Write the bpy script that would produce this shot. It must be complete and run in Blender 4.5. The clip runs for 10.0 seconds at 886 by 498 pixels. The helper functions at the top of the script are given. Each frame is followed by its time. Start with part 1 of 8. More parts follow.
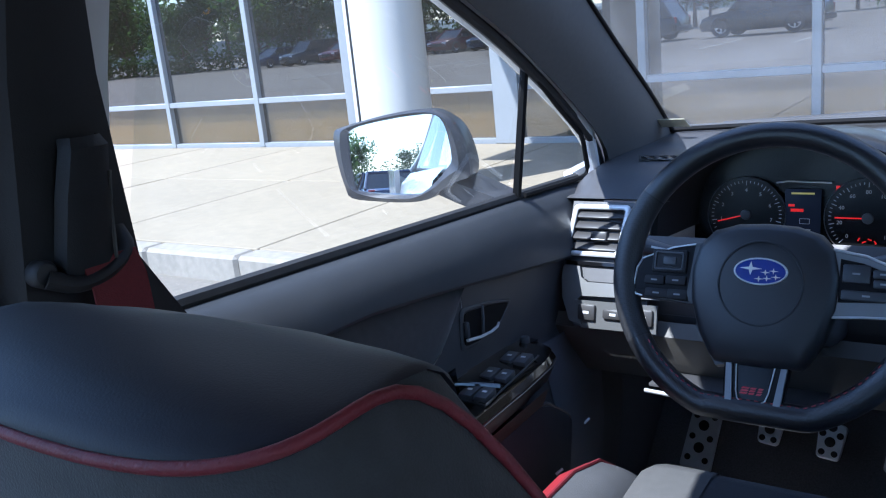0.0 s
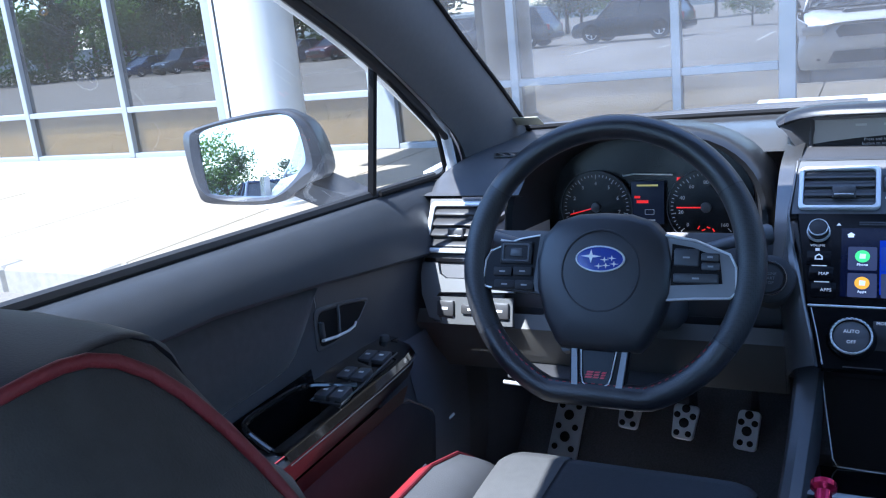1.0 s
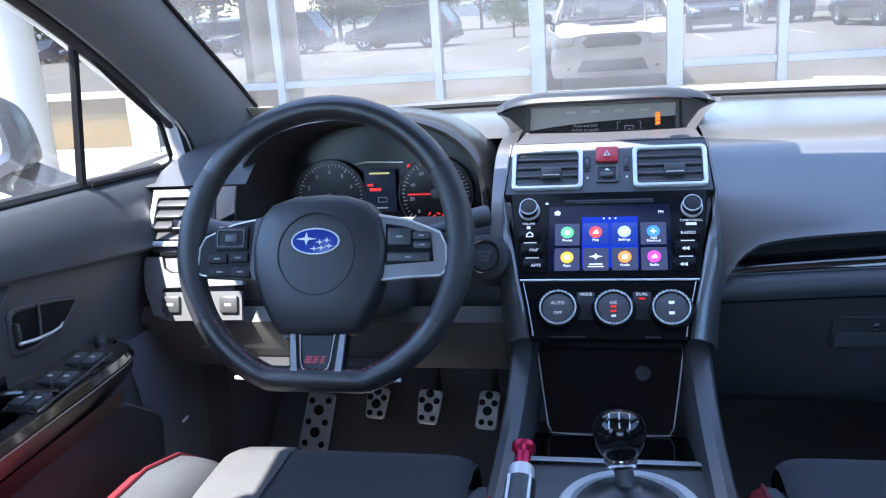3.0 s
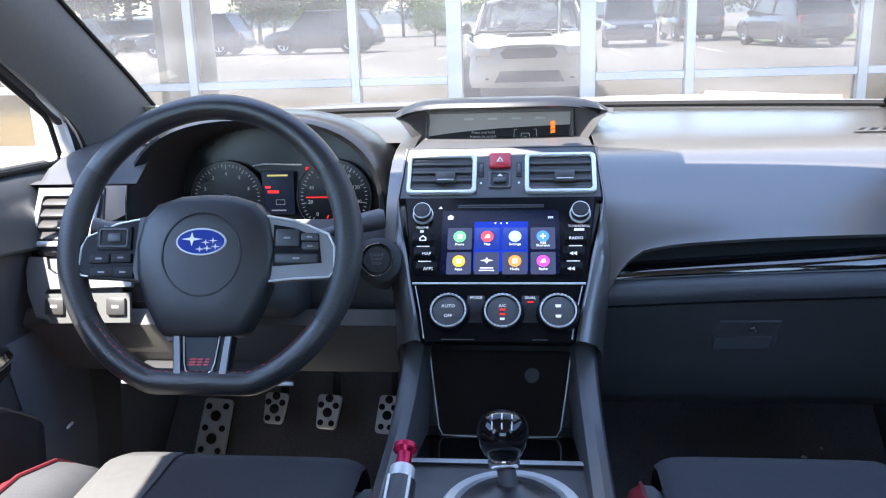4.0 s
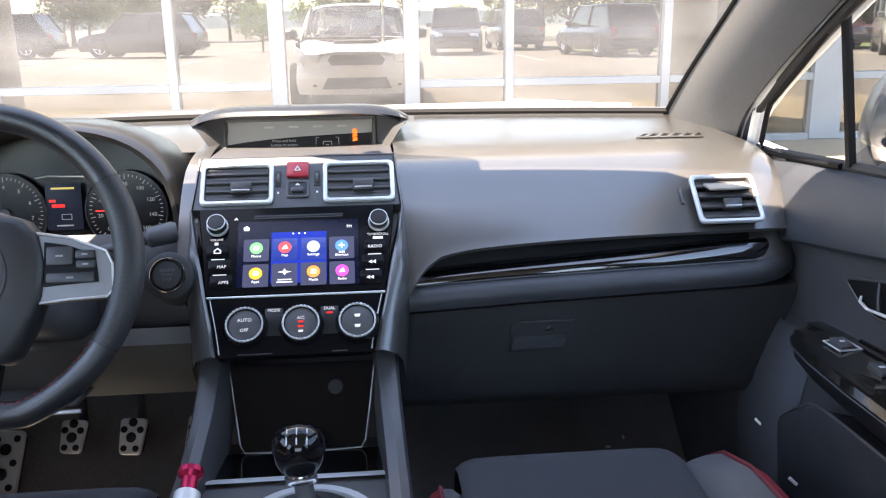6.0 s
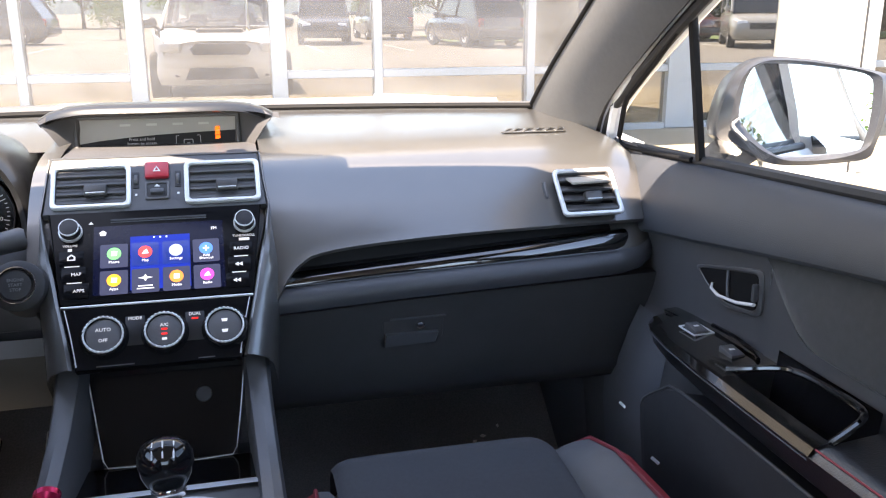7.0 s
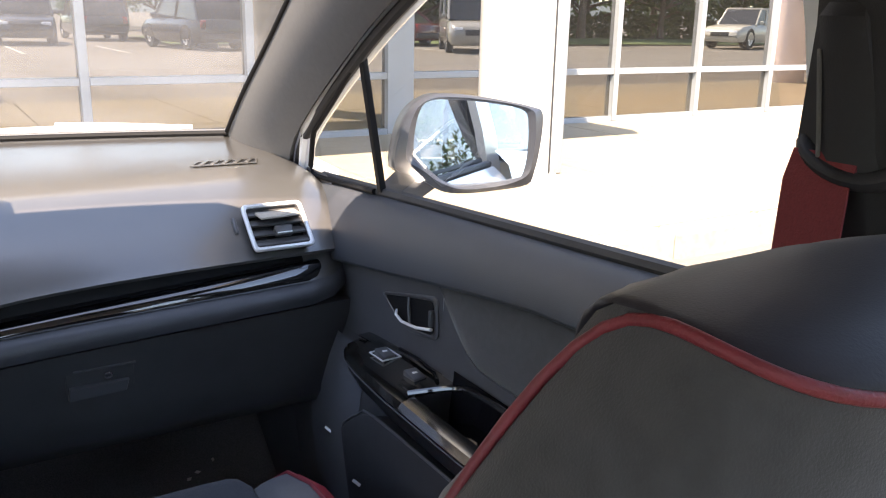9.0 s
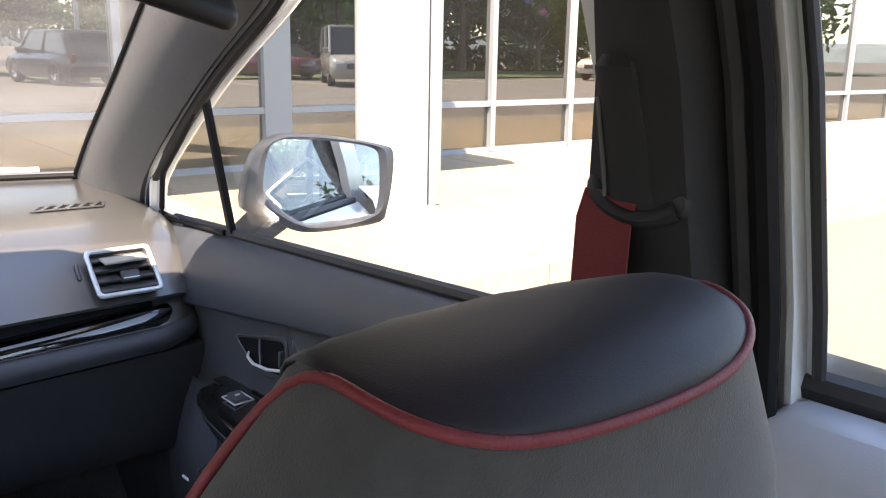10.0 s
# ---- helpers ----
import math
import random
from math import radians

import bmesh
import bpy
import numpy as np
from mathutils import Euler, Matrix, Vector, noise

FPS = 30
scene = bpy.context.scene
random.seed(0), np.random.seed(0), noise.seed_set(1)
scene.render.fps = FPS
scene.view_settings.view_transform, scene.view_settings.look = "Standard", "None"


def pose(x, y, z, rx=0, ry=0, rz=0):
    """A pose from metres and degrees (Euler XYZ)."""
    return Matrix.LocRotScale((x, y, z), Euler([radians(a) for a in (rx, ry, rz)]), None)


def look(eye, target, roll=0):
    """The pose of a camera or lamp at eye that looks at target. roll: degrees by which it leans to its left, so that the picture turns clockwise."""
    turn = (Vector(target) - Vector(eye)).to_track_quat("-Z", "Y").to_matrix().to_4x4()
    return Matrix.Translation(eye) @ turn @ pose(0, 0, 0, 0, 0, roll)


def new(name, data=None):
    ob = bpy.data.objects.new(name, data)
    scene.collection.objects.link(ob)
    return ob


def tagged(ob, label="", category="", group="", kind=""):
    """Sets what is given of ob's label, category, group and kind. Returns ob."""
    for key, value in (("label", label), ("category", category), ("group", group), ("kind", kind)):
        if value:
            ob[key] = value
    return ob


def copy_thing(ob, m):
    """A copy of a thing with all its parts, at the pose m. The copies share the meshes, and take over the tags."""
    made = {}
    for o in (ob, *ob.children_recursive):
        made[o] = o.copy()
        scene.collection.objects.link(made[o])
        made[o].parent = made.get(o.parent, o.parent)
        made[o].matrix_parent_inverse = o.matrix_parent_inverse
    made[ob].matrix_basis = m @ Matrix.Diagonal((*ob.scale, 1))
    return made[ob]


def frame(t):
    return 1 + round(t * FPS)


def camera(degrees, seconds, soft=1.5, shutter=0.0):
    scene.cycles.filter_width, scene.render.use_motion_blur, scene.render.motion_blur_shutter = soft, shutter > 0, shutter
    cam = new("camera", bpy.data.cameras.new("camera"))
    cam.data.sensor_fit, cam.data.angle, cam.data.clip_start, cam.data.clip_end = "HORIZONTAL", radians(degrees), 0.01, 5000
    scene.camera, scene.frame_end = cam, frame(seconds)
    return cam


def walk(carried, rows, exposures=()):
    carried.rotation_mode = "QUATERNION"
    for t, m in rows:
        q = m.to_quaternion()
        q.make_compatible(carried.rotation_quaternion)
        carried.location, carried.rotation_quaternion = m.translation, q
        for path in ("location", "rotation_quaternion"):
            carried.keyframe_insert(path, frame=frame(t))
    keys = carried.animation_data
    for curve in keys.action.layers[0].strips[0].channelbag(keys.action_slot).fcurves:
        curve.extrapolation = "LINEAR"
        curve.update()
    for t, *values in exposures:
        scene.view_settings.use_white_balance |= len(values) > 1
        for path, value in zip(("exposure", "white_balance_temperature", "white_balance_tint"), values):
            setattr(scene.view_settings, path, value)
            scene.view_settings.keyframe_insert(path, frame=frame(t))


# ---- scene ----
cam = camera(55.1, 10.0, 1.15)
PATH = [
    (0, (-0.099, -0.088, 1.203), (-1.209, 1.502, 0.714), -5.8),
    (0.5, (-0.076, -0.077, 1.196), (-1.078, 1.581, 0.698), -6.2),
    (1, (-0.058, -0.067, 1.186), (-0.939, 1.658, 0.686), -5.9),
    (1.5, (-0.041, -0.06, 1.175), (-0.803, 1.718, 0.667), -5.6),
    (2, (-0.026, -0.044, 1.162), (-0.662, 1.777, 0.634), -4.9),
    (2.5, (-0.01, -0.036, 1.153), (-0.518, 1.824, 0.623), -4.3),
    (3, (0.011, -0.029, 1.146), (-0.388, 1.858, 0.618), -4.0),
    (4.5, (0.064, -0.03, 1.139), (-0.063, 1.899, 0.626), -0.9),
    (5, (0.079, -0.029, 1.139), (0.037, 1.906, 0.633), -0.6),
    (5.5, (0.095, -0.024, 1.139), (0.145, 1.909, 0.63), -0.9),
    (7, (0.109, -0.015, 1.149), (0.566, 1.856, 0.61), -0.1),
    (7.5, (0.126, -0.015, 1.162), (0.733, 1.806, 0.598), 0.0),
    (8, (0.144, -0.018, 1.174), (0.896, 1.742, 0.593), 0.3),
    (8.5, (0.153, -0.036, 1.192), (1.031, 1.671, 0.629), 0.7),
    (9, (0.174, -0.049, 1.2), (1.188, 1.593, 0.671), 1.2),
    (9.5, (0.197, -0.063, 1.205), (1.326, 1.513, 0.714), 1.1),
    (10, (0.214, -0.089, 1.212), (1.448, 1.419, 0.76), 1.1),
]
EXPOSURES = [(0.0, 1.86, 5350, 13), (0.5, 2.10, 5250, 13), (1.0, 2.31, 5300, 13), (2.0, 2.79, 5700, 13), (3.0, 3.02, 5950, 14), (4.5, 3.24, 7000, 14), (5.5, 3.30, 7900, 16), (7.5, 3.33, 8100, 18), (9.0, 2.93, 8100, 19), (10.0, 2.82, 8050, 19)]
walk(cam, [(t, look(eye, target, roll)) for t, eye, target, roll in PATH], EXPOSURES)

# ---- world and sun ----
SUN_WAY = Vector((0.34, 0.60, -1.0)).normalized()
SUN_ELEVATION = math.asin(-SUN_WAY.z)
SUN_TURN = math.atan2(-SUN_WAY.x, -SUN_WAY.y)
world = bpy.data.worlds.new("sky")
scene.world = world
world.use_nodes = True
wn = world.node_tree.nodes
wn.clear()
sky = wn.new("ShaderNodeTexSky")
sky.sky_type = "NISHITA"
sky.sun_disc = False
sky.sun_elevation, sky.sun_rotation = SUN_ELEVATION, SUN_TURN
sky.air_density, sky.dust_density, sky.ozone_density = 1.0, 0.3, 3.0
back = wn.new("ShaderNodeBackground")
back.inputs["Strength"].default_value = 0.15
wout = wn.new("ShaderNodeOutputWorld")
world.node_tree.links.new(sky.outputs[0], back.inputs[0])
world.node_tree.links.new(back.outputs[0], wout.inputs[0])
sun_data = bpy.data.lights.new("sun", "SUN")
sun_data.energy, sun_data.angle, sun_data.color = 4.0, radians(0.53), (1.0, 0.95, 0.88)
sun = new("sun", sun_data)
sun.matrix_world = look((-20, -40, 70), Vector((-20, -40, 70)) + SUN_WAY)


# ---- materials ----
MATS = {}


def mat(name, color, rough=0.5, metal=0.0, var=0.15, scale=40.0, bump=0.1, bump_scale=None, coat=0.0, sheen=0.0, emit=None, spec=0.5, patch=3.0, coat_rough=0.06, coat_ior=1.5):
    """A procedural surface: colour varied at two scales, roughness variation and fine relief."""
    if name in MATS:
        return MATS[name]
    m = bpy.data.materials.new(name)
    m.use_nodes = True
    nt = m.node_tree
    n, l = nt.nodes, nt.links
    bs = n["Principled BSDF"]
    tc = n.new("ShaderNodeTexCoord")
    fine = n.new("ShaderNodeTexNoise")
    fine.inputs["Scale"].default_value = scale
    fine.inputs["Detail"].default_value = 6
    broad = n.new("ShaderNodeTexNoise")
    broad.inputs["Scale"].default_value = patch
    broad.inputs["Detail"].default_value = 4
    for t in (fine, broad):
        l.new(tc.outputs["Object"], t.inputs["Vector"])
    add = n.new("ShaderNodeMath")
    add.operation = "ADD"
    l.new(fine.outputs["Fac"], add.inputs[0])
    l.new(broad.outputs["Fac"], add.inputs[1])
    ramp = n.new("ShaderNodeMapRange")
    ramp.inputs["From Min"].default_value, ramp.inputs["From Max"].default_value = 0.6, 1.4
    ramp.inputs["To Min"].default_value, ramp.inputs["To Max"].default_value = 1 - var, 1 + var
    l.new(add.outputs[0], ramp.inputs[0])
    mul = n.new("ShaderNodeVectorMath")
    mul.operation = "SCALE"
    mul.inputs[0].default_value = color[:3]
    l.new(ramp.outputs[0], mul.inputs["Scale"])
    l.new(mul.outputs[0], bs.inputs["Base Color"])
    rr = n.new("ShaderNodeMapRange")
    rr.inputs["From Min"].default_value, rr.inputs["From Max"].default_value = 0.3, 0.7
    rr.inputs["To Min"].default_value, rr.inputs["To Max"].default_value = max(0.0, rough * (1 - 0.6 * var)), min(1.0, rough * (1 + 0.6 * var))
    l.new(broad.outputs["Fac"], rr.inputs[0])
    l.new(rr.outputs[0], bs.inputs["Roughness"])
    bs.inputs["Metallic"].default_value = metal
    bs.inputs["Specular IOR Level"].default_value = spec
    bs.inputs["Coat Weight"].default_value = coat
    bs.inputs["Coat Roughness"].default_value = coat_rough
    bs.inputs["Coat IOR"].default_value = coat_ior
    bs.inputs["Sheen Weight"].default_value = sheen
    if bump:
        grain = n.new("ShaderNodeTexNoise")
        grain.inputs["Scale"].default_value = bump_scale or scale * 4
        grain.inputs["Detail"].default_value = 3
        l.new(tc.outputs["Object"], grain.inputs["Vector"])
        b = n.new("ShaderNodeBump")
        b.inputs["Strength"].default_value = bump
        b.inputs["Distance"].default_value = 0.001
        l.new(grain.outputs["Fac"], b.inputs["Height"])
        l.new(b.outputs[0], bs.inputs["Normal"])
    if emit:
        bs.inputs["Emission Color"].default_value = (*emit[:3], 1)
        bs.inputs["Emission Strength"].default_value = emit[3]
    MATS[name] = m
    return m


def glass_mat(name, tint=(1, 1, 1), gloss=0.9, rough=0.0, base=0.06, film=0.0):
    """Thin glass: clear, with the gloss of its angle and a film of dust."""
    m = bpy.data.materials.new(name)
    m.use_nodes = True
    n, l = m.node_tree.nodes, m.node_tree.links
    n.clear()
    out = n.new("ShaderNodeOutputMaterial")
    tr = n.new("ShaderNodeBsdfTransparent")
    tr.inputs[0].default_value = (*tint, 1)
    gl = n.new("ShaderNodeBsdfGlossy")
    gl.inputs["Roughness"].default_value = rough
    lw = n.new("ShaderNodeLayerWeight")
    lw.inputs["Blend"].default_value = 0.5
    fr = n.new("ShaderNodeMath")
    fr.operation = "POWER"
    fr.inputs[1].default_value = 5.0
    l.new(lw.outputs["Facing"], fr.inputs[0])
    sc = n.new("ShaderNodeMath")
    sc.operation = "MULTIPLY_ADD"
    sc.inputs[1].default_value, sc.inputs[2].default_value = gloss, base
    sc.use_clamp = True
    l.new(fr.outputs[0], sc.inputs[0])
    mix = n.new("ShaderNodeMixShader")
    l.new(sc.outputs[0], mix.inputs[0])
    l.new(tr.outputs[0], mix.inputs[1])
    l.new(gl.outputs[0], mix.inputs[2])
    dust = n.new("ShaderNodeBsdfDiffuse")
    dust.inputs[0].default_value = (0.60, 0.51, 0.38, 1)
    coat = n.new("ShaderNodeMixShader")
    coat.inputs[0].default_value = film
    l.new(mix.outputs[0], coat.inputs[1])
    l.new(dust.outputs[0], coat.inputs[2])
    l.new(coat.outputs[0], out.inputs[0])
    MATS[name] = m
    return m


def dusty_glass(name, tint, film):
    """Thin clear glass with a faint pale film that catches the light: dust, and the haze of reflections."""
    m = glass_mat(name, tint)
    n, l = m.node_tree.nodes, m.node_tree.links
    out = [k for k in n if k.type == "OUTPUT_MATERIAL"][0]
    clear = out.inputs[0].links[0].from_socket
    dust = n.new("ShaderNodeBsdfTranslucent")
    dust.inputs[0].default_value = (0.8, 0.8, 0.78, 1)
    speck = n.new("ShaderNodeTexNoise")
    speck.inputs["Scale"].default_value, speck.inputs["Detail"].default_value = 7.0, 8.0
    amount = n.new("ShaderNodeMath")
    amount.operation = "MULTIPLY"
    amount.inputs[1].default_value = film * 2
    l.new(speck.outputs["Fac"], amount.inputs[0])
    mix = n.new("ShaderNodeMixShader")
    l.new(amount.outputs[0], mix.inputs[0])
    l.new(clear, mix.inputs[1])
    l.new(dust.outputs[0], mix.inputs[2])
    l.new(mix.outputs[0], out.inputs[0])
    return m


def leaf_mat(name, color):
    """Leaf surface that lets some of the light behind it through."""
    m = mat(name, color, rough=0.6, var=0.45, scale=6, bump=0.0, patch=0.6)
    n, l = m.node_tree.nodes, m.node_tree.links
    out = [k for k in n if k.type == "OUTPUT_MATERIAL"][0]
    front = out.inputs[0].links[0].from_socket
    thin = n.new("ShaderNodeBsdfTranslucent")
    thin.inputs[0].default_value = (color[0] * 2.2, color[1] * 2.4, color[2] * 1.6, 1)
    mix = n.new("ShaderNodeMixShader")
    mix.inputs[0].default_value = 0.45
    l.new(front, mix.inputs[1])
    l.new(thin.outputs[0], mix.inputs[2])
    l.new(mix.outputs[0], out.inputs[0])
    return m


soft_pad = mat("soft_dash_plastic", (0.050, 0.048, 0.046), rough=0.36, var=0.06, scale=25, bump=0.2, bump_scale=900, spec=0.6, coat=1.0, coat_rough=0.2, coat_ior=1.62)
lower_pad = mat("lower_dash_plastic", (0.040, 0.042, 0.048), rough=0.48, var=0.08, scale=25, bump=0.25, bump_scale=900)
visor_plastic = mat("dark_visor_plastic", (0.012, 0.0125, 0.014), rough=0.36, var=0.08, scale=30, bump=0.2, bump_scale=900, spec=0.4, coat=0.35, coat_rough=0.15, coat_ior=1.5)
hard_black = mat("hard_black_plastic", (0.066, 0.065, 0.069), rough=0.42, var=0.15, scale=30, bump=0.25, bump_scale=1100, spec=0.6)
grey_trim = mat("grey_stack_plastic", (0.060, 0.063, 0.070), rough=0.42, var=0.08, scale=30, bump=0.15, bump_scale=900)
gloss_panel = mat("gloss_black_panel", (0.006, 0.006, 0.007), rough=0.14, var=0.15, scale=20, bump=0.0, spec=0.10)
door_gloss = mat("door_gloss_black", (0.010, 0.009, 0.008), rough=0.10, var=0.2, scale=20, bump=0.0, coat=0.9, spec=0.6)
# door black lifted to grey, standing in for light in the footwell
lit_toe_grey = mat("lit_toe_plastic", (0.10, 0.105, 0.12), rough=0.5, var=0.1, scale=30, bump=0.2, bump_scale=900)
pocket_black = mat("door_pocket_black", (0.028, 0.028, 0.031), rough=0.7, var=0.15, scale=60, bump=0.3, bump_scale=900, spec=0.3)
strip_gloss = mat("strip_gloss_black", (0.005, 0.005, 0.006), rough=0.06, var=0.2, scale=20, bump=0.0, coat=1.0, spec=0.6, coat_rough=0.03)
piano = mat("piano_black", (0.006, 0.006, 0.007), rough=0.06, var=0.2, scale=20, bump=0.0, coat=0.15, spec=0.35)
silver = mat("satin_silver", (0.66, 0.67, 0.68), rough=0.30, metal=0.35, var=0.05, scale=60, bump=0.05)
chrome = mat("chrome", (0.8, 0.8, 0.82), rough=0.08, metal=1.0, var=0.03, scale=50, bump=0.0)
leather = mat("black_leather", (0.015, 0.0155, 0.018), rough=0.33, var=0.15, scale=30, bump=0.4, bump_scale=500, spec=0.8)
perforated = mat("perforated_leather", (0.028, 0.0285, 0.032), rough=0.5, var=0.1, scale=60, bump=0.0, spec=0.6)


def punch(m, pitch):
    """Small dark holes over a surface."""
    n, l = m.node_tree.nodes, m.node_tree.links
    bs = n["Principled BSDF"]
    full = bs.inputs["Base Color"].links[0].from_socket
    tc = n.new("ShaderNodeTexCoord")
    cells = n.new("ShaderNodeTexVoronoi")
    cells.inputs["Scale"].default_value = 1 / pitch
    cells.inputs["Randomness"].default_value = 0.15
    l.new(tc.outputs["Object"], cells.inputs["Vector"])
    hole = n.new("ShaderNodeMapRange")
    hole.inputs["From Min"].default_value, hole.inputs["From Max"].default_value = 0.30, 0.45
    hole.inputs["To Min"].default_value, hole.inputs["To Max"].default_value = 0.5, 1.0
    l.new(cells.outputs["Distance"], hole.inputs[0])
    dark = n.new("ShaderNodeVectorMath")
    dark.operation = "SCALE"
    l.new(full, dark.inputs[0])
    l.new(hole.outputs[0], dark.inputs["Scale"])
    l.new(dark.outputs[0], bs.inputs["Base Color"])


punch(perforated, 0.0024)
seat_leather = mat("seat_top_leather", (0.012, 0.011, 0.018), rough=0.52, var=0.10, scale=22, bump=0.10, bump_scale=1100, spec=0.35)
door_pad = mat("door_pad_plastic", (0.038, 0.042, 0.050), rough=0.45, var=0.12, scale=25, bump=0.3, bump_scale=900)
# pale tone carries the daylight that falls on the rear trim's top
rear_trim = mat("rear_trim_daylit", (0.41, 0.43, 0.47), rough=0.4, var=0.1, scale=25, bump=0.2, bump_scale=900)
suede = mat("charcoal_suede", (0.042, 0.041, 0.042), rough=0.95, var=0.3, scale=90, bump=0.3, bump_scale=1300, sheen=0.25, patch=7)
cushion_cloth = mat("black_suede_cloth", (0.026, 0.027, 0.032), rough=0.95, var=0.25, scale=160, bump=0.3, bump_scale=1200, sheen=0.06, patch=8)
grey_cloth = mat("grey_bolster_leather", (0.078, 0.078, 0.082), rough=0.6, var=0.1, scale=40, bump=0.4, bump_scale=500)
red_leather = mat("red_bolster_leather", (0.27, 0.018, 0.026), rough=0.55, var=0.12, scale=40, bump=0.35, bump_scale=500)
red_pipe = mat("red_piping", (0.17, 0.016, 0.024), rough=0.55, var=0.15, scale=120, bump=0.4, bump_scale=700)
webbing = mat("red_webbing", (0.15, 0.013, 0.017), rough=0.75, var=0.15, scale=300, bump=0.6, bump_scale=600)
white_paint = mat("white_car_paint", (0.80, 0.80, 0.79), rough=0.22, var=0.02, scale=8, bump=0.0, coat=0.7)
rubber = mat("black_rubber", (0.022, 0.022, 0.024), rough=0.6, var=0.2, scale=50, bump=0.2)
headliner = mat("grey_headliner", (0.60, 0.59, 0.565), rough=0.95, var=0.06, scale=200, bump=0.4, bump_scale=900)
pillar_trim = mat("pillar_trim", (0.115, 0.112, 0.108), rough=0.7, var=0.1, scale=120, bump=0.35, bump_scale=900)
dark_pillar = mat("dark_pillar_trim", (0.014, 0.014, 0.016), rough=0.6, var=0.12, scale=90, bump=0.3, bump_scale=900)
carpet = mat("black_carpet", (0.19, 0.184, 0.184), rough=1.0, var=0.4, scale=300, bump=0.8, bump_scale=600)
alloy = mat("brushed_alloy", (0.90, 0.90, 0.89), rough=0.33, metal=0.3, var=0.08, scale=90, bump=0.1)
satin = mat("satin_alloy", (0.74, 0.75, 0.76), rough=0.30, metal=0.25, var=0.04, scale=60, bump=0.03)
mirror_mat = mat("mirror_silver", (0.52, 0.55, 0.58), rough=0.0, metal=1.0, var=0.0, bump=0.0)
red_anodised = mat("red_anodised", (0.55, 0.02, 0.08), rough=0.25, metal=0.7, var=0.05, bump=0.0)
hazard_red = mat("red_translucent_plastic", (0.45, 0.03, 0.045), rough=0.3, var=0.06, scale=20, bump=0.0)
white_print = mat("white_print", (0.7, 0.7, 0.7), rough=0.5, var=0.03, bump=0.0)
thread = mat("red_thread", (0.35, 0.05, 0.06), rough=0.8, var=0.1, bump=0.0)
black_seal = mat("black_seal", (0.008, 0.008, 0.009), rough=0.6, var=0.1, bump=0.0, spec=0.15)
windshield_glass = dusty_glass("windshield_glass", (0.90, 0.92, 0.90), 0.06)
side_glass = dusty_glass("side_window_glass", (0.90, 0.93, 0.91), 0.012)


# ---- mesh helpers ----
def finish(name, bm, material, parent=None, label="", smooth=True, angle=40):
    bmesh.ops.recalc_face_normals(bm, faces=bm.faces)
    me = bpy.data.meshes.new(name)
    bm.to_mesh(me)
    bm.free()
    if smooth:
        me.polygons.foreach_set("use_smooth", [True] * len(me.polygons))
        me.set_sharp_from_angle(angle=radians(angle))
    me.materials.append(material)
    ob = new(name, me)
    if parent:
        ob.parent = parent
    if label:
        ob["label"] = label
    return ob


def part(name, bm, material, parent, label="", smooth=True, angle=40):
    """One mesh under a thing or a part; its points are in world metres."""
    ob = finish(name, bm, material, parent, label, smooth, angle)
    if parent.parent is None:
        ob.matrix_parent_inverse = parent.matrix_basis.inverted()
    return ob


def thing(name, label, category, base=(0, 0, 0), group="", kind=""):
    ob = new(name)
    ob.empty_display_size = 0.05
    ob.matrix_basis = Matrix.Translation(base)
    return tagged(ob, label, category, group, kind)


def whole(name, bm, material, label, category, group="", kind="", smooth=True, angle=40):
    return tagged(finish(name, bm, material, None, "", smooth, angle), label, category, group, kind)


def xf(o, u, v, w):
    """The matrix with its axes u, v, w at o."""
    return Matrix(((u[0], v[0], w[0], o[0]), (u[1], v[1], w[1], o[1]), (u[2], v[2], w[2], o[2]), (0, 0, 0, 1)))


def rbox(size, r=0.003, m=None, seg=2, bm=None):
    """A box with rounded edges."""
    b = bmesh.new()
    bmesh.ops.create_cube(b, size=1.0)
    bmesh.ops.scale(b, vec=size, verts=b.verts)
    r = min(r, 0.49 * min(size))
    if r > 0:
        bmesh.ops.bevel(b, geom=list(b.edges), offset=r, segments=seg, affect="EDGES", profile=0.5)
    if m is not None:
        bmesh.ops.transform(b, matrix=m, verts=b.verts)
    return merge(bm, b)


def merge(bm, b):
    if bm is None:
        return b
    me = bpy.data.meshes.new("tmp")
    b.to_mesh(me)
    b.free()
    bm.from_mesh(me)
    bpy.data.meshes.remove(me)
    return bm


def at(x, y, z):
    return Matrix.Translation((x, y, z))


def loft(rings, closed=True, caps=True, bm=None):
    """Skin through rings of equally many points; closed: each ring is a loop."""
    b = bm or bmesh.new()
    rows = [[b.verts.new(p) for p in ring] for ring in rings]
    n = len(rows[0])
    for a, c in zip(rows, rows[1:]):
        for i in range(n if closed else n - 1):
            j = (i + 1) % n
            b.faces.new((a[i], a[j], c[j], c[i]))
    if closed and caps:
        b.faces.new(list(reversed(rows[0])))
        b.faces.new(rows[-1])
    return b


def thick(bm, t):
    """Give an open sheet a thickness t along its normals."""
    bmesh.ops.recalc_face_normals(bm, faces=bm.faces)
    bmesh.ops.solidify(bm, geom=list(bm.faces), thickness=t)
    return bm


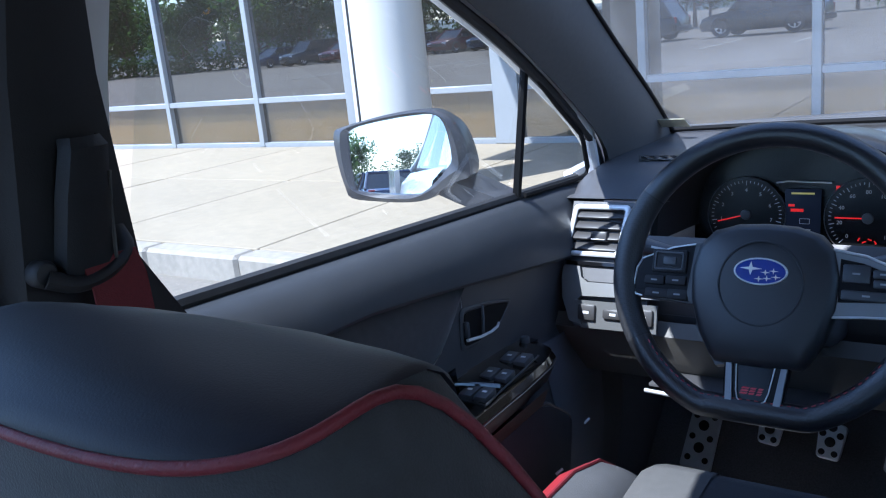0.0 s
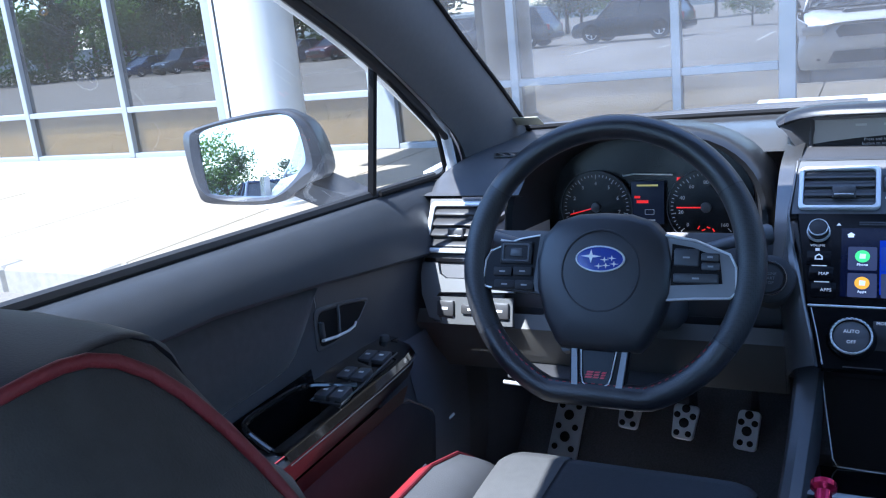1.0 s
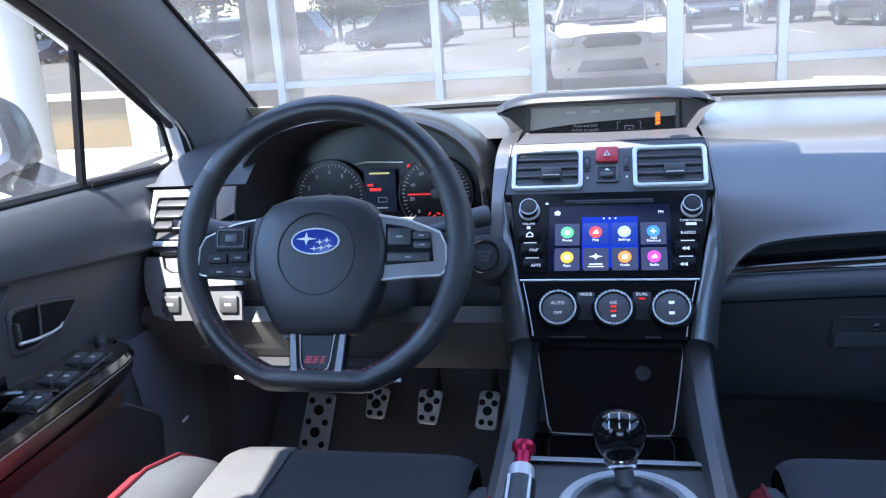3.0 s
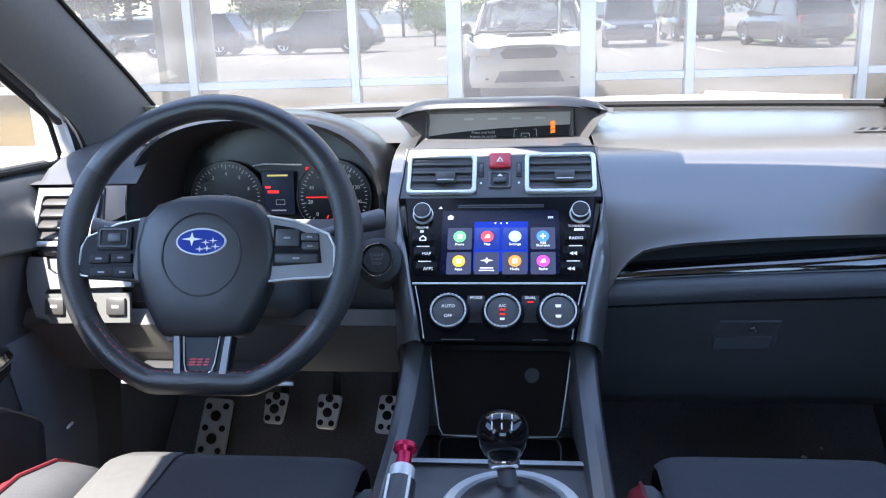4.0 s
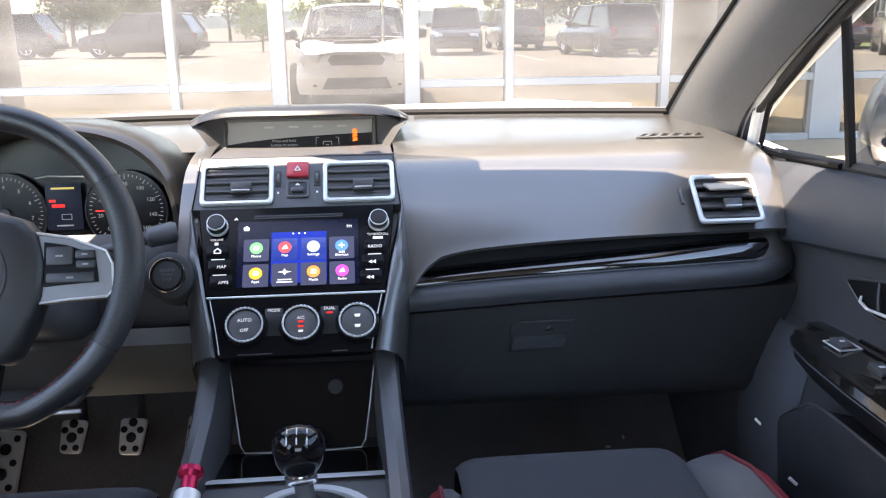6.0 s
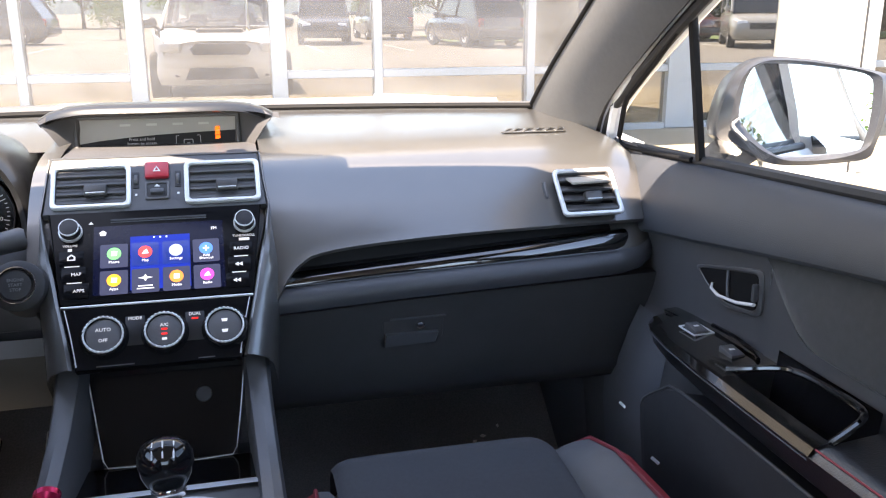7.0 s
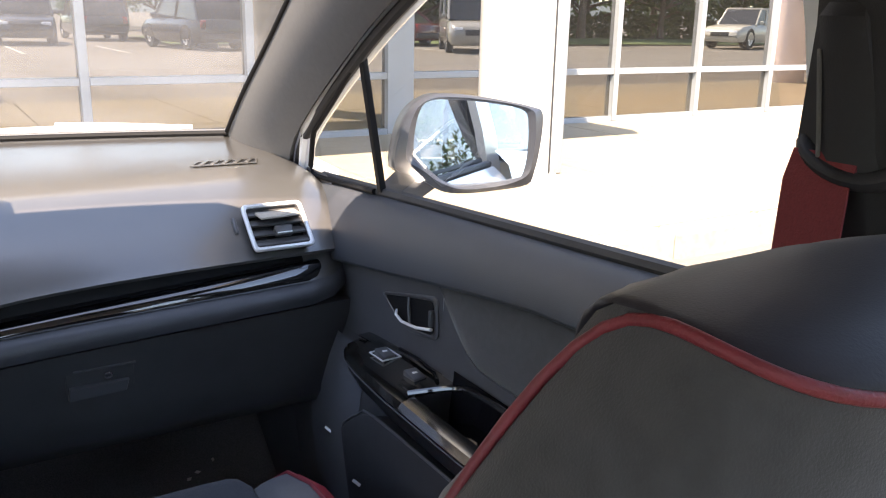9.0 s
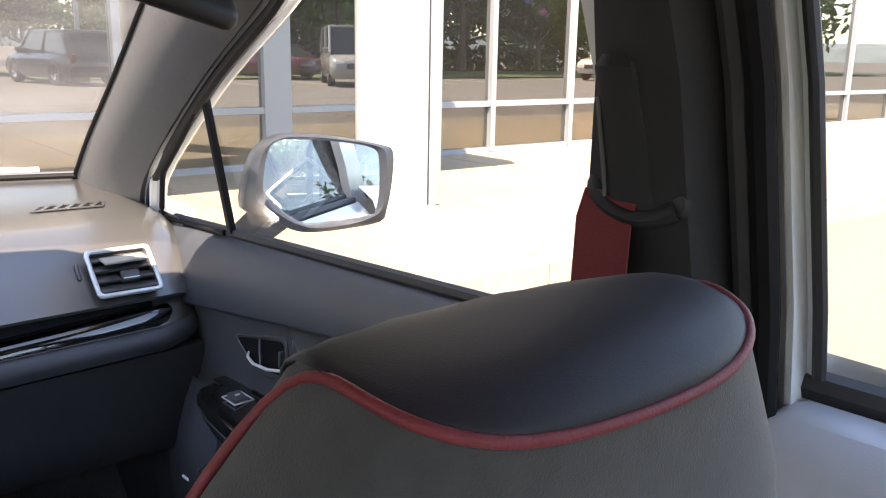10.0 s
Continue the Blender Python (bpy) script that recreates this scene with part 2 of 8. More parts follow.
def smooth_path(points, n=6, loop=False):
    """Catmull-Rom through the points."""
    pts = [Vector(p) for p in points]
    k = len(pts)
    out = []
    for i in range(k if loop else k - 1):
        if loop:
            p0, p1, p2, p3 = pts[i - 1], pts[i], pts[(i + 1) % k], pts[(i + 2) % k]
        else:
            p0, p1, p2, p3 = pts[max(0, i - 1)], pts[i], pts[i + 1], pts[min(k - 1, i + 2)]
        for s in range(n):
            t = s / n
            out.append(0.5 * ((2 * p1) + (p2 - p0) * t + (2 * p0 - 5 * p1 + 4 * p2 - p3) * t * t + (3 * p1 - p0 - 3 * p2 + p3) * t ** 3))
    if not loop:
        out.append(pts[-1])
    return out


def tube(path, r, n=10, loop=False, bm=None, flat=1.0, up=(0, 0, 1)):
    """A round rod along a path; r may be a list; flat squeezes it along up."""
    pts = [Vector(p) for p in path]
    k = len(pts)
    rings = []
    for i, p in enumerate(pts):
        a = pts[i - 1] if (i or loop) else p
        c = pts[(i + 1) % k] if (i < k - 1 or loop) else p
        d = (c - a).normalized()
        ref = Vector(up)
        if abs(d.dot(ref)) > 0.97:
            ref = Vector((1, 0, 0)) if abs(d.x) < 0.9 else Vector((0, 1, 0))
        s = d.cross(ref).normalized()
        q = s.cross(d).normalized()
        rr = r[i] if isinstance(r, (list, tuple)) else r
        rings.append([p + rr * (math.cos(2 * math.pi * j / n) * s + flat * math.sin(2 * math.pi * j / n) * q) for j in range(n)])
    if loop:
        rings.append(rings[0])
    b = bm or bmesh.new()
    if loop:
        rows = [[b.verts.new(p) for p in ring] for ring in rings[:-1]]
        for i in range(k):
            a, c = rows[i], rows[(i + 1) % k]
            for j in range(n):
                b.faces.new((a[j], a[(j + 1) % n], c[(j + 1) % n], c[j]))
        return b
    return loft(rings, True, True, b)


def turned(profile, m=None, n=32, bm=None):
    """A lathe body: profile of (radius, height) about local z."""
    rings = []
    for r, h in profile:
        rings.append([(max(r, 1e-5) * math.cos(2 * math.pi * j / n), max(r, 1e-5) * math.sin(2 * math.pi * j / n), h) for j in range(n)])
    b = loft(rings)
    if m is not None:
        bmesh.ops.transform(b, matrix=m, verts=b.verts)
    return merge(bm, b)


def rounded(w, h, r, n=5):
    """A rounded rectangle's outline about 0, 0."""
    out = []
    for cx, cy, a0 in ((w / 2 - r, h / 2 - r, 0), (-w / 2 + r, h / 2 - r, 90), (-w / 2 + r, -h / 2 + r, 180), (w / 2 - r, -h / 2 + r, 270)):
        for i in range(n):
            a = radians(a0 + 90 * i / (n - 1))
            out.append((cx + r * math.cos(a), cy + r * math.sin(a)))
    return out


def slab(outline, t, m=None, bevel=0.0, bm=None):
    """A plate: a flat outline raised by t along local z, with its top edge eased."""
    cx = sum(p[0] for p in outline) / len(outline)
    cy = sum(p[1] for p in outline) / len(outline)
    rings = [[(x, y, 0) for x, y in outline], [(x, y, t - bevel) for x, y in outline]]
    if bevel > 0:
        size = max(max(abs(x - cx), abs(y - cy)) for x, y in outline)
        f = 1 - bevel / size
        rings.append([(cx + (x - cx) * f, cy + (y - cy) * f, t) for x, y in outline])
    b = loft(rings)
    if m is not None:
        bmesh.ops.transform(b, matrix=m, verts=b.verts)
    return merge(bm, b)


def hoop(outer, inner, t, m=None, bevel=0.0015, bm=None):
    """A frame between two outlines of equally many points, t high."""
    b = bmesh.new()
    oz = [(x, y, 0) for x, y in outer]
    o1 = [(x, y, t - bevel) for x, y in outer]
    mid_o = [(x + (u - x) * 0.25, y + (v - y) * 0.25, t) for (x, y), (u, v) in zip(outer, inner)]
    mid_i = [(x + (u - x) * 0.75, y + (v - y) * 0.75, t) for (x, y), (u, v) in zip(outer, inner)]
    i1 = [(x, y, t - bevel) for x, y in inner]
    iz = [(x, y, 0) for x, y in inner]
    loft([oz, o1, mid_o, mid_i, i1, iz, oz], True, False, b)
    bmesh.ops.remove_doubles(b, verts=b.verts, dist=1e-6)
    if m is not None:
        bmesh.ops.transform(b, matrix=m, verts=b.verts)
    return merge(bm, b)


def text_part(name, words, size, m, material, parent, label="", extrude=0.0002):
    c = bpy.data.curves.new(name, "FONT")
    c.body, c.size, c.align_x, c.align_y, c.extrude = words, size, "CENTER", "CENTER", extrude
    c.resolution_u = 2
    o = bpy.data.objects.new(name, c)
    scene.collection.objects.link(o)
    me = bpy.data.meshes.new_from_object(o.evaluated_get(bpy.context.evaluated_depsgraph_get()))
    bpy.data.objects.remove(o)
    bpy.data.curves.remove(c)
    b = bmesh.new()
    b.from_mesh(me)
    bpy.data.meshes.remove(me)
    bmesh.ops.transform(b, matrix=m, verts=b.verts)
    return part(name, b, material, parent, label, smooth=False)


def softened(pts, f=0.28, n=4):
    """A polygon with its corners rounded off."""
    out = []
    for i, p in enumerate(pts):
        p = Vector((p[0], p[1]))
        a, b = Vector(pts[i - 1][:2]), Vector(pts[(i + 1) % len(pts)][:2])
        u, v = p.lerp(a, f), p.lerp(b, f)
        for k in range(n + 1):
            t = k / n
            q = u * (1 - t) ** 2 + p * 2 * t * (1 - t) + v * t * t
            out.append((q.x, q.y))
    return out


def lerp(a, b, t):
    return a + (b - a) * t


def along(x, table):
    """Linear look-up in rows of (x, value)."""
    if x <= table[0][0]:
        return table[0][1]
    for (x0, v0), (x1, v1) in zip(table, table[1:]):
        if x <= x1:
            return lerp(v0, v1, (x - x0) / (x1 - x0))
    return table[-1][1]

# ---- ground, pavement, building ----
asphalt = mat("asphalt", (0.135, 0.118, 0.096), rough=0.9, var=0.22, scale=25, bump=0.8, bump_scale=120, patch=0.25)
concrete = mat("pale_concrete", (0.222, 0.186, 0.130), rough=0.9, var=0.14, scale=14, bump=0.5, bump_scale=160, patch=0.7)
kerb_mat = mat("kerb_concrete", (0.235, 0.212, 0.175), rough=0.92, var=0.25, scale=22, bump=0.7, bump_scale=120, patch=1.5)
aluminium = mat("window_aluminium", (0.27, 0.285, 0.30), rough=0.38, metal=0.25, var=0.05, scale=30, bump=0.05)
column_mat = mat("white_painted_metal", (0.47, 0.455, 0.425), rough=0.45, var=0.05, scale=6, bump=0.08, patch=0.8)
stucco = mat("grey_stucco", (0.55, 0.54, 0.52), rough=0.9, var=0.08, scale=30, bump=0.6, bump_scale=80)
tan_wall = mat("tan_knee_wall", (0.36, 0.27, 0.12), rough=0.85, var=0.1, scale=12, bump=0.3)
# asphalt reflection of the right low panes, put into a panel colour
reflection_brown = mat("low_pane_reflection_brown", (0.11, 0.072, 0.040), rough=0.85, var=0.1, scale=12, bump=0.3)
room_dark = mat("showroom_wall", (0.20, 0.19, 0.18), rough=0.8, var=0.1, scale=5, bump=0.1)
facade_glass = glass_mat("reflective_glass", (0.42, 0.40, 0.36), gloss=0.55, base=0.32, film=0.012)
low_glass = glass_mat("low_pane_glass", (0.72, 0.68, 0.60), gloss=0.6, base=0.18)
lawn = mat("lawn", (0.085, 0.12, 0.035), rough=0.95, var=0.4, scale=30, bump=0.8, bump_scale=90, patch=0.7)
line_paint = mat("line_paint", (0.36, 0.35, 0.32), rough=0.8, var=0.15, scale=20, bump=0.2)

b = bmesh.new()
bmesh.ops.create_grid(b, x_segments=40, y_segments=40, size=900)
whole("ground", b, asphalt, "weathered grey asphalt parking lot", "asphalt", kind="structure", smooth=False)

FACADE_Y = 6.89
KERB_Y = 2.93
b = rbox((46, FACADE_Y + 8 - KERB_Y - 0.17, 0.12), 0.0, at(0, (KERB_Y + 0.17 + FACADE_Y + 8) / 2, 0.06))
pavement = whole("pavement", b, kerb_mat, "pale concrete pavement in front of the building", "pavement", kind="structure")

# ---- glazed front ----
FRONT_TOP = 3.9
facade = thing("facade", "glazed showroom front with grey aluminium mullions", "building front", (0, FACADE_Y, 0.15), kind="structure")
part("upper_wall", rbox((44, 0.4, 2.4), 0.02, at(0, FACADE_Y + 0.22, FRONT_TOP + 1.2)), stucco, facade, "grey stucco wall above the glass")
part("parapet", rbox((44.4, 0.6, 0.18), 0.02, at(0, FACADE_Y + 0.2, FRONT_TOP + 2.49)), aluminium, facade)
part("roof_slab", rbox((44, 9, 0.25), 0.0, at(0, FACADE_Y + 4.6, FRONT_TOP + 2.0)), stucco, facade)
part("side_wall", rbox((0.3, 9, 6.2), 0.0, at(-22.1, FACADE_Y + 4.5, 3.2)), stucco, facade)
part("side_wall", rbox((0.3, 9, 6.2), 0.0, at(22.1, FACADE_Y + 4.5, 3.2)), stucco, facade)
part("back_wall", rbox((44, 0.3, 6.2), 0.0, at(0, FACADE_Y + 9.1, 3.2)), room_dark, facade)
part("room_floor", rbox((44, 8.9, 0.05), 0.0, at(0, FACADE_Y + 4.6, 0.155)), room_dark, facade)
part("room_ceiling", rbox((44, 8.6, 0.1), 0.0, at(0, FACADE_Y + 4.7, FRONT_TOP - 0.2)), room_dark, facade)

JAMBS = [(-21.9, 0.1), (-20.2, 0.07), (-18.6, 0.07), (-17.0, 0.07), (-15.4, 0.07), (-13.8, 0.07), (-12.0, 0.07), (-10.4, 0.07), (-8.85, 0.075), (-7.3, 0.075), (-5.75, 0.075), (-4.06, 0.27), (-2.735, 0.07), (-1.38, 0.07),
         (-0.57, 0.12), (0.475, 0.12), (1.255, 0.07), (2.54, 0.07), (3.94, 0.27), (5.3, 0.07), (6.555, 0.07), (7.8, 0.07), (9.05, 0.07), (10.3, 0.07), (11.55, 0.07), (13.0, 0.07), (14.6, 0.07), (16.2, 0.07), (18.0, 0.07), (19.8, 0.07), (21.9, 0.1)]
for i, (jx, jw) in enumerate(JAMBS):
    part("mullion", rbox((jw, 0.11, FRONT_TOP - 0.15), 0.004, at(jx, FACADE_Y, (FRONT_TOP + 0.15) / 2), 1), aluminium, facade)
num = 0
for (x0, w0), (x1, w1) in zip(JAMBS, JAMBS[1:]):
    a, c = x0 + w0 / 2 + 0.002, x1 - w1 / 2 - 0.002
    wid, mid = c - a, (a + c) / 2
    is_door = abs(mid) < 0.3
    num += 1
    win = thing("door_1" if is_door else "window_%d" % num, "glass entrance door in an aluminium frame" if is_door else "reflective shop window with a grey aluminium rail", "door" if is_door else "window", (mid, FACADE_Y, 0.15), kind="structure")
    part("sill", rbox((wid, 0.10, 0.085), 0.004, at(mid, FACADE_Y, 0.155), 1), aluminium, win)
    part("head", rbox((wid, 0.10, 0.08), 0.004, at(mid, FACADE_Y, FRONT_TOP - 0.04), 1), aluminium, win)
    if is_door:
        part("bottom_rail", rbox((wid, 0.05, 0.2), 0.004, at(mid, FACADE_Y, 0.27), 1), aluminium, win)
        part("pane", rbox((wid, 0.012, FRONT_TOP - 0.46), 0.0, at(mid, FACADE_Y + 0.01, (FRONT_TOP - 0.08 + 0.37) / 2)), facade_glass, win)
        part("handle", tube([(mid + 0.30, FACADE_Y - 0.06, 1.0), (mid + 0.30, FACADE_Y - 0.09, 1.04), (mid + 0.30, FACADE_Y - 0.09, 1.36), (mid + 0.30, FACADE_Y - 0.06, 1.4)], 0.014, 8), chrome, win)
    else:
        part("rail", rbox((wid, 0.10, 0.06), 0.004, at(mid, FACADE_Y, 0.672), 1), aluminium, win)
        part("upper_rail", rbox((wid, 0.10, 0.06), 0.004, at(mid, FACADE_Y, 2.75), 1), aluminium, win)
        part("pane", rbox((wid, 0.012, 0.475), 0.0, at(mid, FACADE_Y + 0.01, 0.405)), low_glass, win)
        part("pane", rbox((wid, 0.012, 2.018), 0.0, at(mid, FACADE_Y + 0.01, 1.711)), facade_glass, win)
        part("pane", rbox((wid, 0.012, FRONT_TOP - 2.865), 0.0, at(mid, FACADE_Y + 0.01, (FRONT_TOP + 2.70) / 2)), facade_glass, win)
        # right of x 4.2 the panel is coloured like the reflected lot
        part("knee_panel", rbox((wid, 0.03, 0.5), 0.0, at(mid, FACADE_Y + 0.09, 0.43)), tan_wall if mid < 4.2 else reflection_brown, win, "tan panel behind the low pane" if mid < 4.2 else "panel behind the low pane, brown for the reflected asphalt")

canopy = thing("canopy", "flat white entrance canopy carried by two columns", "canopy", (0, 5.2, 3.2), kind="structure")
part("deck", rbox((9.9, 2.77, 0.4), 0.03, at(0.06, 5.44, 3.45)), column_mat, canopy)
part("soffit", rbox((9.6, 2.5, 0.02), 0.0, at(0.06, 5.44, 3.235)), column_mat, canopy)


def column(x, side, y=4.62):
    c = thing("column", "round white-clad column with a flat outer strip", "column", (x, y, 0.15), group="front columns")
    part("shaft", turned([(0.285, 0.0), (0.285, 0.02), (0.265, 0.022), (0.265, 3.1)], at(x, y, 0.15), 48), column_mat, c)
    part("strip", rbox((0.10, 0.16, 3.08), 0.006, at(x + side * 0.30, y, 1.695)), aluminium, c, "flat grey metal strip")
    part("seam", rbox((0.008, 0.02, 3.0), 0.0, at(x + side * 0.1, y - 0.248, 1.7)), rubber, c)
    return c


column(-3.68, -1)
column(3.62, 1)
far_post = thing("post", "pinkish painted round post beside the parking lot", "post", (14.0, 3.4, 0.0))
part("shaft", turned([(0.42, 0.0), (0.42, 0.05), (0.36, 0.08), (0.36, 4.2)], at(14.0, 3.4, 0.0), 32), mat("pink_render", (0.72, 0.60, 0.55), rough=0.8, var=0.08, scale=10, bump=0.3), far_post)
part("cap", turned([(0.40, 0.0), (0.44, 0.05), (0.44, 0.15), (0.3, 0.2)], at(14.0, 3.4, 4.2), 32), column_mat, far_post)


# ---- trees, lawn, lamp ----
bark = mat("bark", (0.10, 0.075, 0.055), rough=0.95, var=0.3, scale=18, bump=0.9, bump_scale=60)
leaf_a = leaf_mat("leaf_green", (0.055, 0.095, 0.028))
leaf_b = leaf_mat("leaf_dark_green", (0.032, 0.060, 0.022))


def tree(x, y, h, spread, seed, leaf):
    rng = random.Random(seed)
    t = thing("tree", "leafy green tree with a dark trunk beside the lot", "tree", (x, y, 0), group="trees round the lot")
    trunk = bmesh.new()
    top = h * 0.45
    tube([(x, y, -0.05), (x + 0.05, y, h * 0.2), (x - 0.08, y + 0.06, top), (x, y, h * 0.8)], [0.05 * h * 0.55, 0.018 * h, 0.014 * h, 0.004 * h], 9, bm=trunk)
    tips = []
    for k in range(11):
        a = k * 2.399 + rng.random()
        z0 = h * rng.uniform(0.25, 0.65)
        r = spread * rng.uniform(0.45, 0.9)
        end = Vector((x + r * math.cos(a), y + r * math.sin(a), z0 + h * rng.uniform(0.08, 0.3)))
        tube([(x, y, z0), ((x + end.x) / 2, (y + end.y) / 2, z0 + 0.3 * (end.z - z0)), end], [0.009 * h, 0.006 * h, 0.002 * h], 6, bm=trunk)
        tips.append(end)
    part("trunk", trunk, bark, t)
    tips += [Vector((x, y, h * 0.82)), Vector((x, y, h * 0.65))]
    vs, fs = [], []
    for tip in tips:
        rad = spread * rng.uniform(0.35, 0.55)
        for _ in range(230):
            d = Vector((rng.gauss(0, 1), rng.gauss(0, 1), rng.gauss(0, 0.8))).normalized() * rad * rng.random() ** 0.45
            c = tip + d
            u = Vector((rng.gauss(0, 1), rng.gauss(0, 1), rng.gauss(0, 1))).normalized()
            w = u.orthogonal().normalized()
            s = rng.uniform(0.10, 0.22) * h / 7
            k = len(vs)
            vs += [c - u * s, c + w * s * 0.5, c + u * s, c - w * s * 0.5]
            fs.append((k, k + 1, k + 2, k + 3))
    me = bpy.data.meshes.new("crown")
    me.from_pydata(vs, [], fs)
    cb = bmesh.new()
    cb.from_mesh(me)
    bpy.data.meshes.remove(me)
    part("crown", cb, leaf, t, smooth=False)
    return t


t1 = tree(24.0, -24.0, 9.0, 3.6, 3, leaf_a)
t2 = tree(34.0, -26.0, 11.0, 4.2, 5, leaf_b)
t3 = tree(-26.0, -38.0, 8.0, 3.2, 9, leaf_b)
SPOTS = [(t1, -2.6, -50.0, 75, 0.60), (t3, -0.7, -52.0, 15, 0.58), (t1, 19.5, -25.5, 40, 1.0), (t2, 28.5, -27.0, 100, 0.95), (t1, 39.5, -25.0, 200, 1.1), (t2, 46.0, -28.0, 250, 1.0), (t1, 53.0, -27.0, 310, 1.2), (t2, 12.0, -44.0, 20, 0.8),
         (t3, -34.0, -40.0, 60, 1.2), (t3, -18.0, -43.0, 130, 0.9), (t3, -44.0, -42.0, 200, 1.3), (t1, -54.0, -44.0, 10, 1.1), (t2, -66.0, -44.0, 70, 1.0), (t3, 22.0, -46.0, 290, 1.0), (t1, -4.4, -26.0, 150, 0.27), (t2, -80.0, -40.0, 30, 1.1), (t1, 64.0, -24.0, 77, 1.0)]
wood = random.Random(12)
for k in range(26):
    SPOTS.append((wood.choice((t1, t2, t3)), -24.0 - 3.3 * k + wood.uniform(-1, 1), -45 + wood.uniform(-4, 4), wood.uniform(0, 360), wood.uniform(0.75, 1.25)))
for k in range(16):
    SPOTS.append((wood.choice((t1, t2, t2)), 22.0 + 3.4 * k + wood.uniform(-1, 1), -31 + wood.uniform(-3, 2), wood.uniform(0, 360), wood.uniform(1.2, 1.7)))
for k in range(9):
    SPOTS.append((wood.choice((t1, t2, t3)), 4.0 + 3.1 * k + wood.uniform(-1, 1), -52 + wood.uniform(-3, 3), wood.uniform(0, 360), wood.uniform(0.7, 1.0) * (0.35 if k < 3 else 1.0)))
for k in range(6):
    SPOTS.append((wood.choice((t1, t3)), -23.0 + 2.6 * k, -56 + wood.uniform(-3, 3), wood.uniform(0, 360), wood.uniform(0.6, 0.85)))
for src, x, y, turn, s in SPOTS:
    n_ = copy_thing(src, pose(x, y, -3.0 if x > 18 and s > 1.15 and y < -26.5 else (-0.9 * s if src is not t3 else -0.8 * s), 0, 0, turn) @ Matrix.Scale(s, 4))
hedge_rng = random.Random(31)
for k in range(44):
    left = k < 24
    hx, hy = (-22.0 - 3.6 * k, -40.0) if left else (20.0 + 2.6 * (k - 24), -29.5)
    hv, hf = [], []
    wid, tall = hedge_rng.uniform(1.7, 2.4), hedge_rng.uniform(1.3, 2.6)
    for _ in range(420):
        a, r = hedge_rng.uniform(0, 2 * math.pi), hedge_rng.random() ** 0.4
        c = Vector((wid * r * math.cos(a), 0.9 * r * math.sin(a), tall * hedge_rng.random() ** 0.8 * (1 - 0.35 * r)))
        u = Vector((hedge_rng.gauss(0, 1), hedge_rng.gauss(0, 1), hedge_rng.gauss(0, 1))).normalized()
        w = u.orthogonal().normalized()
        q = len(hv)
        hs = hedge_rng.uniform(0.12, 0.26)
        hv += [c - u * hs, c + w * hs * 0.6, c + u * hs, c - w * hs * 0.6]
        hf.append((q, q + 1, q + 2, q + 3))
    hm = bpy.data.meshes.new("shrub")
    hm.from_pydata([(v.x + hx, v.y + hy, max(0.0, v.z)) for v in hv], [], hf)
    hb_ = bmesh.new()
    hb_.from_mesh(hm)
    bpy.data.meshes.remove(hm)
    whole("shrub", hb_, leaf_b if k % 3 else leaf_a, "dense dark green shrub below the trees", "shrub", group="shrubs round the lot", smooth=False)

b = bmesh.new()
rng = random.Random(4)
bmesh.ops.create_grid(b, x_segments=60, y_segments=14, size=1.0)
for v in b.verts:
    v.co = Vector((40 + v.co.x * 32, -22.5 + v.co.y * 5.0, 0.06 + 0.10 * (1 - abs(v.co.y)) + 0.02 * rng.random()))
whole("lawn", b, lawn, "green grass strip beyond the parking lot", "grass", kind="structure")
b = bmesh.new()
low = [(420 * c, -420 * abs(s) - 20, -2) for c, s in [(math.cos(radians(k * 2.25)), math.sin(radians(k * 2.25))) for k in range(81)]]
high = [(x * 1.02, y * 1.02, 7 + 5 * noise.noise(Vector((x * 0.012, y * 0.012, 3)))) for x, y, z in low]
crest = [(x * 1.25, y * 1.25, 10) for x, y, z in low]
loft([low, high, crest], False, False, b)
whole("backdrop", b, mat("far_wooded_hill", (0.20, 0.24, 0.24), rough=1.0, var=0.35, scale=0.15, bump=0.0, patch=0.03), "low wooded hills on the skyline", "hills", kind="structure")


def light_pole(x, y):
    p = thing("street_lamp", "tall grey parking lot lamp with a flat head", "lamp post", (x, y, 0))
    part("pole", tube([(x, y, 0), (x, y, 7.5)], [0.09, 0.06], 12), aluminium, p)
    part("foot", turned([(0.28, 0), (0.28, 0.6), (0.1, 0.62)], at(x, y, 0), 20), kerb_mat, p)
    part("head", rbox((0.9, 0.35, 0.14), 0.03, at(x + 0.45, y, 7.5)), aluminium, p)
    return p


light_pole(9.0, -16.0)
light_pole(-14.0, -20.0)

lines = bmesh.new()
for k in range(-9, 10):
    rbox((0.1, 5.2, 0.008), 0.0, at(2.75 * k, -14.5, 0.004), bm=lines)
whole("stall_lines", lines, line_paint, "white painted parking stall lines on asphalt", "road marking", kind="structure", smooth=False)


# ---- parked vehicles ----
tyre_mat = mat("tyre_rubber", (0.02, 0.02, 0.021), rough=0.85, var=0.2, scale=20, bump=0.3)
dark_glass = mat("dark_vehicle_glass", (0.02, 0.024, 0.028), rough=0.05, var=0.1, scale=4, bump=0.0)
lamp_lens = mat("headlamp_lens", (0.7, 0.72, 0.74), rough=0.12, var=0.1, scale=20, bump=0.0)
tail_red = mat("tail_lamp_red", (0.4, 0.01, 0.012), rough=0.2, var=0.1, bump=0.0)


def paint(name, c):
    return mat(name, c, rough=0.25, var=0.03, scale=5, bump=0.0, coat=0.7)


